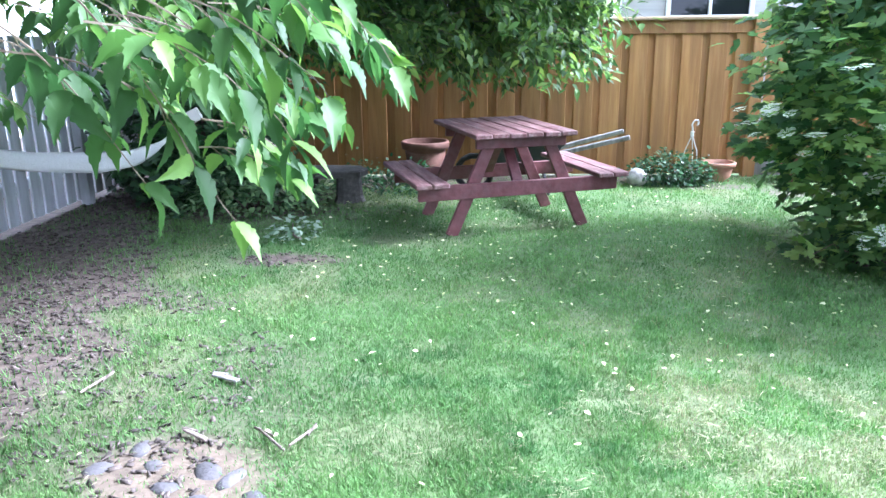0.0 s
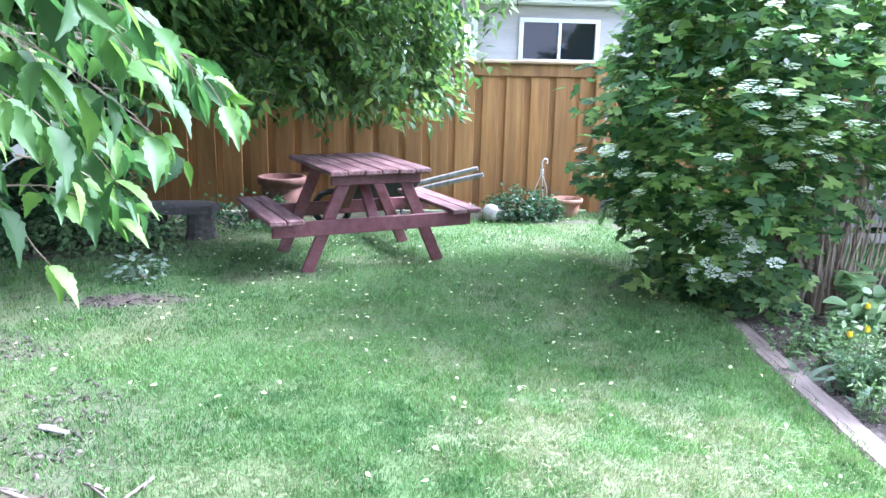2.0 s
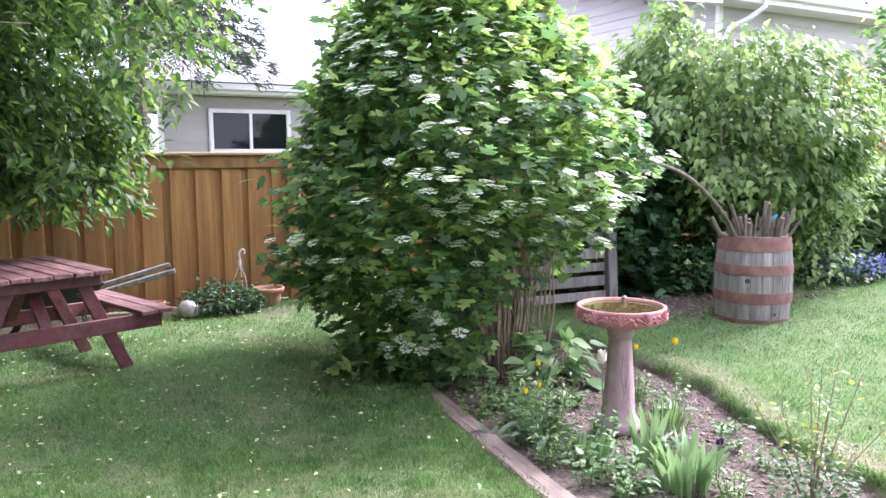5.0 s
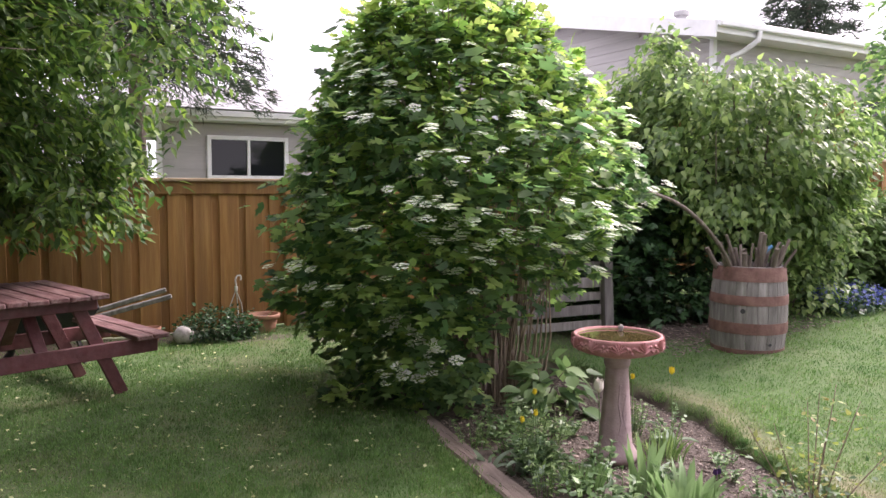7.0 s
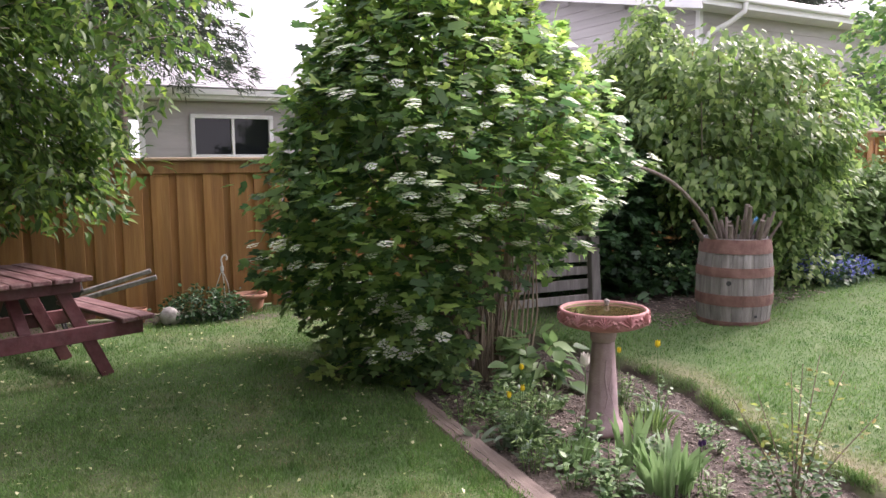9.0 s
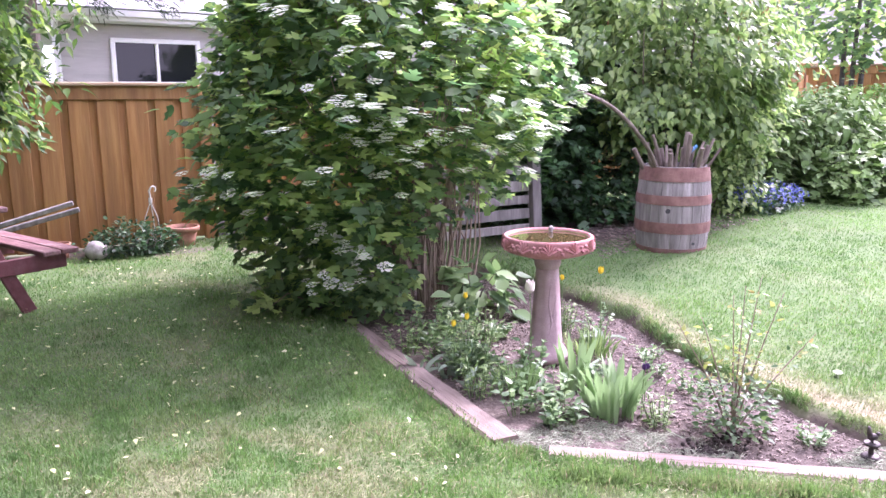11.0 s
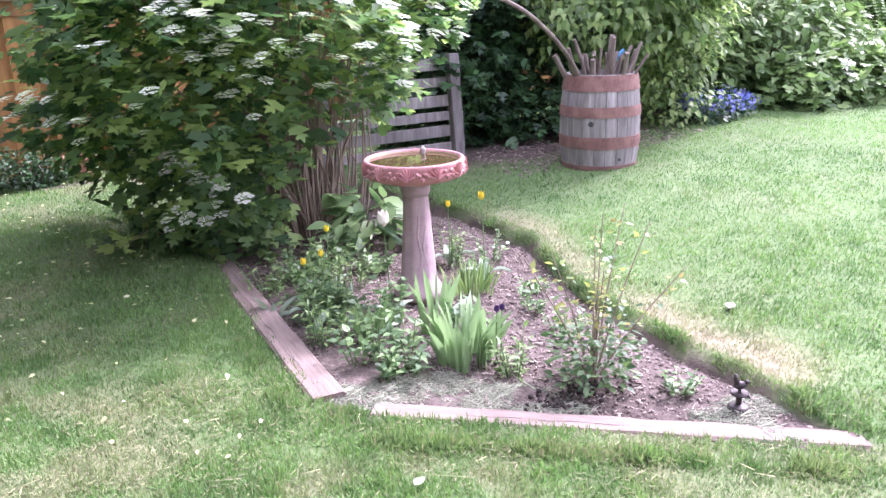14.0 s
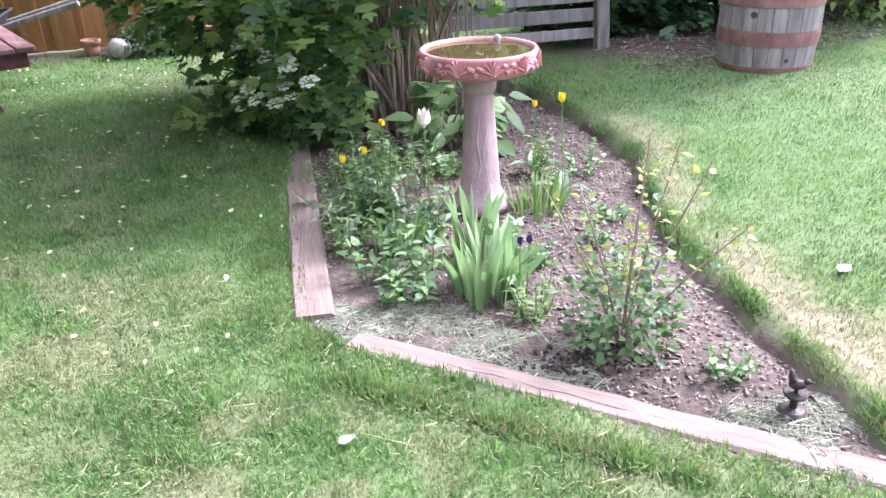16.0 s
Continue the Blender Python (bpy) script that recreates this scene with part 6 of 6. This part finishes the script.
def litter():
    x, y = rng.uniform(3.0, 5.2, 26000), rng.uniform(1.5, 6.4, 26000)
    k = (bed_gap(x, y) < -0.02) & (vnoise(x * 3, y * 3, 41) * 0.6 + vnoise(x * 9, y * 9, 42) * 0.4 + 0.25 * sstep(3.0, 4.4, x) > 0.42)
    x, y = x[k], y[k]
    flat_bits("bark_mulch", "shredded brown bark mulch on the bed", x, y, soil_height(x, y) + 0.006, 0.0115, 0.006, M_CHIP, 0.003, 0.6, uneven=0.45)
    x, y = rng.uniform(3.0, 4.7, 42000), rng.uniform(1.5, 3.2, 42000)
    t = (x - 3.2) + (y - 2.9)
    k = (bed_gap(x, y) < -0.01) & (np.abs(t) < 0.3 + 0.35 * vnoise(x * 4, y * 4, 44)) & (vnoise(x * 5, y * 5, 45) * 0.6 + vnoise(x * 15, y * 15, 46) * 0.4 > 0.42 + 0.15 * rng.random(42000))
    x, y = x[k], y[k]
    flat_bits("grass_clippings", "pale dried grass clippings strewn on the soil", x, y, soil_height(x, y) + 0.007, 0.04, 0.0012, M_STRAW, 0.0008, 0.25, uneven=0.4)
    n = 170
    x, y = rng.normal(3.93, 0.11, n), rng.normal(2.5, 0.06, n)
    k = bed_gap(x, y) < -0.12
    x, y = x[k], y[k]
    n = len(x)
    ball_shape = Geo().blob((1, 1, 0.8), (0, 0, 0), 5, 0.5, 1)
    turns = frames(unit(n), unit(n))
    me = scatter("soil_clods", (ball_shape.v[0], ball_shape.f), np.stack([x, y, soil_height(x, y) + 0.008], 1), turns, rng.uniform(0.004, 0.014, n), M_CLOD)
    tagged(new("soil_clods", me), "dark damp clods of dug soil", "soil", kind="stuff")
    x, y = rng.uniform(-3.1, -0.3, 9000), rng.uniform(2.4, 8.6, 9000)
    d, s, q = dirt_mask(x, y)
    k = rng.random(9000) < d
    x, y = x[k], y[k]
    flat_bits("leaf_litter", "brown leaf and bark litter under the tree", x, y, lawn_height(x, y) + 0.008, 0.038, 0.016, M_LITTER, 0.003, 0.5)
    x, y = rng.uniform(6.0, 8.4, 1200), rng.uniform(5.2, 6.4, 1200)
    flat_bits("twig_litter", "dead twigs and leaves under the lilac", x, y, lawn_height(x, y) + 0.01, 0.05, 0.012, M_CHIP, 0.003, 0.5)
    x, y = np.concatenate([rng.uniform(0.8, 4.6, 22000), rng.uniform(-1.4, 5.0, 16000), rng.uniform(4.6, 8.5, 1500)]), np.concatenate([rng.uniform(1.3, 3.6, 22000), rng.uniform(2.2, 7.5, 16000), rng.uniform(1.2, 5.5, 1500)])
    k = (bed_gap(x, y) > 0.03) & (vnoise(x * 3, y * 3, 61) * 0.6 + vnoise(x * 10, y * 10, 62) * 0.4 + 0.25 * rng.random(len(x)) > 0.6)
    x, y = x[k], y[k]
    flat_bits("thatch", "pale dry clippings lying in the short grass", x, y, lawn_height(x, y) + rng.uniform(0.012, 0.03, len(x)), 0.021, 0.0014, M_THATCH, 0.0006, 0.35, uneven=0.4)
    n = 620
    x, y = rng.normal(1.7, 1.5, n), rng.normal(5.9, 1.4, n)
    k = (x > -1.4) & (x < 4.6) & (y > 2.0) & (y < 8.2) & (bed_gap(x, y) > 0.03)
    x, y = x[k], y[k]
    n = len(x)
    a = rng.uniform(0, 6.28, n)
    me = scatter("fallen_petals", LEAF_OVATE, np.stack([x, y, lawn_height(x, y) + 0.038], 1), frames(np.stack([rng.normal(size=n) * 0.4, rng.normal(size=n) * 0.4, np.ones(n)], 1), np.stack([np.cos(a), np.sin(a), rng.normal(size=n) * 0.2], 1)), rng.uniform(0.018, 0.038, n), P_FALLEN)
    tagged(new("fallen_petals", me), "pale yellow-white fallen leaves scattered on the lawn", "fallen leaves", kind="stuff")
    for (cx, cy, sx, sy, r) in ((-0.62, 2.98, 0.05, 0.07, 10), (-0.3, 2.82, 0.055, 0.085, 40), (-0.2, 2.78, 0.045, 0.08, -25), (-0.42, 2.72, 0.06, 0.05, 0), (-0.08, 2.66, 0.05, 0.06, 15), (-0.72, 2.84, 0.06, 0.05, 60), (-0.28, 2.64, 0.05, 0.045, 0), (-0.52, 2.86, 0.04, 0.05, 30)):
        o = tagged(new("stone", Geo().blob((sx, sy, 0.03), (0, 0, 0), int(cx * 100), 0.3, 2).mesh("stone", M_STONE, True)), "rounded grey stone half sunk in dirt", "stone", "stones in the bare patch")
        o.matrix_world = pose(cx, cy, float(lawn_height(cx, cy)) - 0.014, 0, 0, r)
    for cx, cy, l, w, r, m in ((-0.48, 3.57, 0.14, 0.035, 70, M_GREYWOOD), (-0.43, 3.05, 0.13, 0.022, 60, M_CHIP), (-0.12, 3.02, 0.2, 0.008, 45, M_CHIP), (-1.05, 3.5, 0.2, 0.01, -20, M_CHIP), (0.0, 3.05, 0.16, 0.008, -30, M_CHIP)):
        o = tagged(new("wood_scrap", Geo().box((w, l, 0.012), (0, 0, 0), bevel=0.003).box((w * 0.5, l * 0.5, 0.01), (w * 0.4, l * 0.3, 0.003), Matrix.Rotation(0.3, 4, "Z")).mesh("wood_scrap", m)), "splintered scrap of weathered wood lying in the grass", "wood scrap", "scraps on the lawn")
        o.matrix_world = pose(cx, cy, float(lawn_height(cx, cy)) + 0.025, 4, 3, r)
    for cx, cy, s in ((3.03, 2.33, 0.06), (5.0, 2.54, 0.09)):
        v, f = LEAF_OVATE
        o = tagged(new("fallen_leaf", Geo().add(v * s, f).mesh("fallen_leaf", M_STRAW)), "single pale curled leaf lying on the lawn", "leaf")
        o.matrix_world = pose(cx, cy, float(lawn_height(cx, cy)) + 0.028, 8, 5, -70)


def sky_block_wall():
    """Unseen plain wall behind the camera, added to block low light from the south."""
    w = tagged(empty("sky_block_south", (-1.2, -2.6, 0)), "plain beige sided wall added out of view to block sky light", "wall", kind="structure")
    part("wall", Geo().box((16.0, 0.25, 4.8), (0, 0, 2.4)), M_SIDING, w)


# ---- assemble ----
sky_block_wall()
build_ground()
build_bed()
board_fence("cedar_fence", "orange-stained cedar board fence with trim and cap", -3.37, 3.555, 8.8, 1.665, M_CEDAR, 0.277, (3.54,))
board_fence("cedar_fence", "orange-stained cedar board fence above a grey kickboard", 3.62, 8.0, 8.82, 1.665, M_CEDAR, 0.277, (8.0,), kick=0.16, base=lambda x: 0.0)
board_fence("rear_fence", "orange-brown stained board fence behind the border shrubs", 8.1, 22.0, 8.85, 2.12, M_CEDAR, 0.25, (12.0, 14.4, 16.8, 19.2), base=lambda x: float(lawn_height(x, 8.8)) - 0.02)
side = board_fence("side_fence", "orange-brown stained board fence along the far side of the garden", 0.0, 11.0, 0.0, 1.85, M_CEDAR, 0.25, (2.4, 4.8, 7.2, 9.6))
side.matrix_world = pose(14.9, 8.7, 0.2, 0, 0, -90)
picket_fence()
low_house()
tall_house()
white_house()
gap_backing_house()
picnic_table()
bird_bath()
barrel()
pallet()
wheelbarrow()
stump_bench()
hanger()
hammock()
edging("edging_timber", (3.365, 5.2), (3.095, 3.09), 0.155, -0.064, "weathered landscape timber edging, cracked along the grain")
edging("edging_timber", (3.2, 2.9), (4.52, 1.58), 0.12, -0.08, "weathered pale landscape timber edging the bed front")
bird_ornament()
pot("terracotta_pot", "large brown terracotta pot standing by the fence", (0.08, 8.45, 0.0), 0.25, 0.44, 0.05, M_TERRA_DIM)
pot("terracotta_pot", "wide shallow terracotta bowl by the fence", (3.16, 8.5, 0.0), 0.17, 0.2)
pot("terracotta_pot", "low terracotta bowl under another pot", (3.9, 8.42, 0.0), 0.15, 0.14)
pot("terracotta_pot", "terracotta pot with small plants, stacked on a bowl", (3.88, 8.42, 0.14), 0.17, 0.18)
leafy_plant("potted_plant", "small green plant in a terracotta pot", (3.88, 8.42), 0.12, 12, LEAF_OVATE, 0.05, L_BED, 0.1, 0.29)
pot("terracotta_pot", "small tipped orange pot by the fence", (2.0, 8.5, 0.0), 0.09, 0.15)
ball = tagged(new("stone_ball", Geo().blob((0.105, 0.1, 0.095), (0, 0, 0.09), 2, 0.12, 3).mesh("stone_ball", M_PALE, True)), "round pale speckled stone beside the plants", "stone")
ball.matrix_world = pose(2.26, 8.2, 0)
shrub("perennial_clump", "low dark green leafy perennials with pale buds along the fence", (2.62, 8.32), [(0.0, 0.36), (0.12, 0.42), (0.22, 0.3), (0.3, 0.1)], 420, LEAF_OVATE, 0.05, L_DARK, 4, 0.04, 0.0, 12, 4, 0.0, squash=0.5)
strap_clump("daylily_clump", "grassy green leaves beside a terracotta bowl", (3.0, 8.3), 70, 0.26, 0.012, L_BED, 0.16, 0.6)
viburnum()
lilac()
boxelder()
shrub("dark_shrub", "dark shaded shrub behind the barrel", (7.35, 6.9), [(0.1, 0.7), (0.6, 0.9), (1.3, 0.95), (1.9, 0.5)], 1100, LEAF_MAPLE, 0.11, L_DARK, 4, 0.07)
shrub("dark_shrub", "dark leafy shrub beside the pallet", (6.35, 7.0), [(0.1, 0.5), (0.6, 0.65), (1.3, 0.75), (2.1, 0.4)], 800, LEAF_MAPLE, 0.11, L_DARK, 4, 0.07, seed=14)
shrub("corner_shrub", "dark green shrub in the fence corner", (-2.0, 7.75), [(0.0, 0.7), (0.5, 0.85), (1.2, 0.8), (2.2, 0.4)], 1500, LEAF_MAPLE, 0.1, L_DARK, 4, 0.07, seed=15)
for i, (x, y, r, h) in enumerate(((9.7, 6.4, 0.75, 1.5), (10.7, 6.0, 0.85, 1.3), (11.6, 5.9, 0.6, 0.85))):
    zb = float(lawn_height(x, y))
    shrub("border_shrub", "rounded bright green border shrub", (x, y), [(zb, r * 0.75), (zb + h * 0.35, r), (zb + h * 0.75, r * 0.8), (zb + h, r * 0.25)], 1000, LEAF_LILAC, 0.12, L_LIGHT, 4, 0.08, 0.3, 20 + i, 8, zb)
for i, (x, y, r) in enumerate(((10.2, 5.35, 0.4), (10.9, 5.2, 0.5), (11.7, 5.15, 0.5), (12.6, 5.2, 0.6), (13.6, 5.3, 0.7))):
    zb = float(lawn_height(x, y))
    shrub("low_border_plant", "low broad-leaved light green border plant", (x, y), [(zb, r), (zb + 0.3, r), (zb + 0.55, r * 0.5)], 420, LEAF_MAPLE, 0.14, L_LIGHT, 3, 0.07, 0.3, 30 + i, 3, zb)
for x, y in ((12.5, 6.3), (13.4, 6.0), (12.4, 6.9), (14.2, 6.3), (13.6, 6.9), (13.0, 6.5), (14.6, 6.8)):
    fern((x, y), float(lawn_height(x, y)), tall=1.25)
zb = 0.22
b = tagged(empty("forget_me_nots", (0, 0, 0)), "low drift of small blue forget-me-not flowers", "flowers")
p, o = crown_points(420, (8.95, 5.6), [(zb, 0.42), (zb + 0.14, 0.45), (zb + 0.24, 0.3)], 0.8, 0.6, 0.3, 40)
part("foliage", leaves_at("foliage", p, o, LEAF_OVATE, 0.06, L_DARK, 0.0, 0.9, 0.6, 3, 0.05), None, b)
p, o = crown_points(520, (8.95, 5.58), [(zb + 0.1, 0.46), (zb + 0.2, 0.44), (zb + 0.28, 0.3)], 0.8, 0.8, 0.3, 41)
part("blossoms", leaves_at("blossoms", p, o, LEAF_OVATE, 0.035, P_BLUE, 0.0, 0.5, 0.9, 2, 0.03), None, b, "tiny blue blossoms")
conifer("spruce_tree", "dark spruce with drooping boughs beyond the fence", (2.35, 12.0, 0), 7.5, 2.1, 180, L_SPRUCE, 0.5, 0.14, 3.3)
conifer("young_pine", "young green pine beyond the fence", (2.0, 11.6, 0), 2.75, 0.7, 60, L_PINE, -0.2, 0.13, 0.6)
for x, y, h in ((14.35, 6.15, 1.15), (14.45, 5.6, 1.0), (14.3, 6.75, 1.25)):
    conifer("young_cedar", "small narrow dark green cedar by the side fence", (x, y, float(lawn_height(x, y))), h, 0.28, 26, L_PINE, -0.3, 0.09, 0.1)
conifer("far_pine", "dark pine behind the roof", (24.5, 17.5, 0), 10.5, 2.2, 60, L_SPRUCE, 0.2, 0.3, 5.0)
b = tagged(empty("leafy_tree", (12.85, 6.75, 0.4)), "small broad-leaved tree beside the border", "tree")
for tip in ((0.2, 0.1, 3.0), (-0.35, 0.0, 2.9), (0.75, 0.25, 2.8)):
    part("trunk", Geo().tube(curve_points([(0.25 + tip[0] * 0.25, 0.2, 0), (0.25 + tip[0] * 0.5, 0.2, 1.2), tip], 5), [0.055 - 0.003 * i for i in range(11)], 8), M_DEADWOOD, b)
p, o = crown_points(560, (0.25, 0.15), [(1.55, 0.25), (1.85, 0.95), (2.4, 1.15), (3.3, 0.95), (4.2, 0.6), (4.8, 0.2)], 1, 0.7, 0.36, 50)
part("crown", leaves_at("crown", p, o, LEAF_MAPLE, 0.13, L_VIB, 0.5, 0.8, 0.5, 4, 0.1), None, b)

# bed plants
strap_clump("iris_clump", "clump of upright sword-shaped iris leaves with dark buds", (3.78, 3.05), 58, 0.3, 0.044, L_IRIS, 0.12, 0.6)
for x, y, z in ((3.86, 2.93, 0.16), (3.9, 2.95, 0.15)):
    tulip((x, y), z, P_PURPLE, "dark purple iris bud on a thin stem", 0.01, 0.5, 0)
strap_clump("iris_clump", "smaller clump of pale iris blades by the bird bath", (3.86, 3.42), 16, 0.36, 0.034, L_IRIS, 0.07, 0.35)
strap_clump("grassy_clump", "bright grassy leaves beside the bird bath", (4.32, 3.75), 90, 0.2, 0.012, L_LIGHT, 0.14, 0.5)
strap_clump("grassy_clump", "thin dark grassy leaves", (3.55, 3.55), 36, 0.22, 0.016, L_BED, 0.1, 0.5)
rose_bush((4.08, 2.55))
leafy_plant("seedling", "small green seedling on pale mulch", (4.31, 2.27), 0.1, 9, LEAF_OVATE, 0.035, L_BED, 0.07)
for i, (x, y, h, s) in enumerate(((3.4, 3.35, 0.2, 0.1), (3.34, 3.62, 0.22, 0.1), (3.62, 3.3, 0.24, 0.11), (3.48, 3.92, 0.24, 0.14), (3.6, 4.3, 0.2, 0.16), (3.42, 4.5, 0.18, 0.14), (3.78, 4.5, 0.26, 0.15), (3.95, 4.7, 0.22, 0.14), (3.7, 3.75, 0.2, 0.12), (3.88, 2.82, 0.18, 0.09), (3.5, 4.15, 0.24, 0.15), (3.66, 4.62, 0.28, 0.16), (3.55, 3.6, 0.2, 0.12), (3.85, 4.25, 0.24, 0.13), (3.5, 3.1, 0.14, 0.08), (4.1, 4.45, 0.16, 0.12), (3.98, 3.3, 0.18, 0.1), (3.66, 4.18, 0.33, 0.1), (3.45, 3.93, 0.27, 0.09), (3.55, 3.93, 0.28, 0.08), (3.73, 3.6, 0.3, 0.09), (4.5, 4.18, 0.2, 0.09))):
    kind_of = i % 4
    leafy_plant("leafy_perennial", ("leafy green perennial growing in the bed", "feathery light green perennial in the bed", "pale green perennial with pointed leaves", "dark green bushy perennial in the bed")[kind_of], (x, y), h * (1.0, 1.15, 0.9, 0.8)[kind_of], (9, 14, 8, 12)[kind_of],
                (LEAF_OVATE, LEAF_PINNATE, LEAF_NARROW, LEAF_MAPLE)[kind_of], (0.047, 0.046, 0.062, 0.044)[kind_of], (L_BED, L_LIGHT, L_BED, L_BED)[kind_of], s)
for i, (x, y, h, s) in enumerate(((4.55, 3.95, 0.14, 0.1), (4.75, 4.1, 0.18, 0.09), (4.6, 3.5, 0.1, 0.08), (4.4, 3.3, 0.1, 0.08), (4.1, 3.2, 0.09, 0.08), (3.42, 3.12, 0.12, 0.07), (4.35, 3.0, 0.12, 0.09))):
    leafy_plant("small_perennial", "small blue-green leafy perennial on bare soil", (x, y), h, 8, LEAF_OVATE, 0.035, L_BED, s)
shrub("hosta", "broad glossy leaves at the foot of the bush", (4.35, 4.95), [(-0.1, 0.2), (0.1, 0.26), (0.28, 0.15)], 60, LEAF_OVATE, 0.17, L_BED, 2, 0.03, 0.3, 61, 3, -0.1)
tulip((3.74, 3.64), 0.42, P_CREAM, "single white tulip in full bloom", 0.02, 1.25)
for x, y, z in ((3.68, 4.22, 0.28), (3.44, 3.98, 0.2), (3.53, 3.97, 0.22), (4.52, 4.22, 0.27)):
    tulip((x, y), z, P_YELLOW, "yellow tulip opening above green leaves", 0.02, 0.62)
tulip((4.5, 3.83), 0.4, P_YELLOW, "tall yellow tulip by the lawn edge", 0.02, 0.75)
for x, y in ((3.4, 4.0), (3.36, 3.75), (3.72, 4.05), (3.55, 3.75), (3.95, 3.45), (3.3, 4.15)):
    strap_clump("tulip_foliage", "broad flopping blue-green tulip leaves", (x, y), 5, 0.16, 0.05, L_SILVER, 0.04, 1.3)
shrub("weed_patch", "rank green weeds round the stump bench", (-1.45, 7.2), [(0.0, 0.7), (0.15, 0.75), (0.32, 0.4)], 520, LEAF_OVATE, 0.06, L_BED, 4, 0.06, 0.1, 70, 5, 0.0, squash=0.7)
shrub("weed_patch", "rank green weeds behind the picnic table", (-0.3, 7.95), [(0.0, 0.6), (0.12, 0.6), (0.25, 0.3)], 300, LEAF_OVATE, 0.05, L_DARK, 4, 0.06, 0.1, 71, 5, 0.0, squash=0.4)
shrub("silver_plant", "small grey-green plant at the lawn edge", (-0.75, 6.1), [(0.0, 0.16), (0.06, 0.17), (0.12, 0.08)], 45, LEAF_OVATE, 0.06, L_SILVER, 3, 0.03, 0.0, 72, 2, 0.0)
litter()
build_grass()
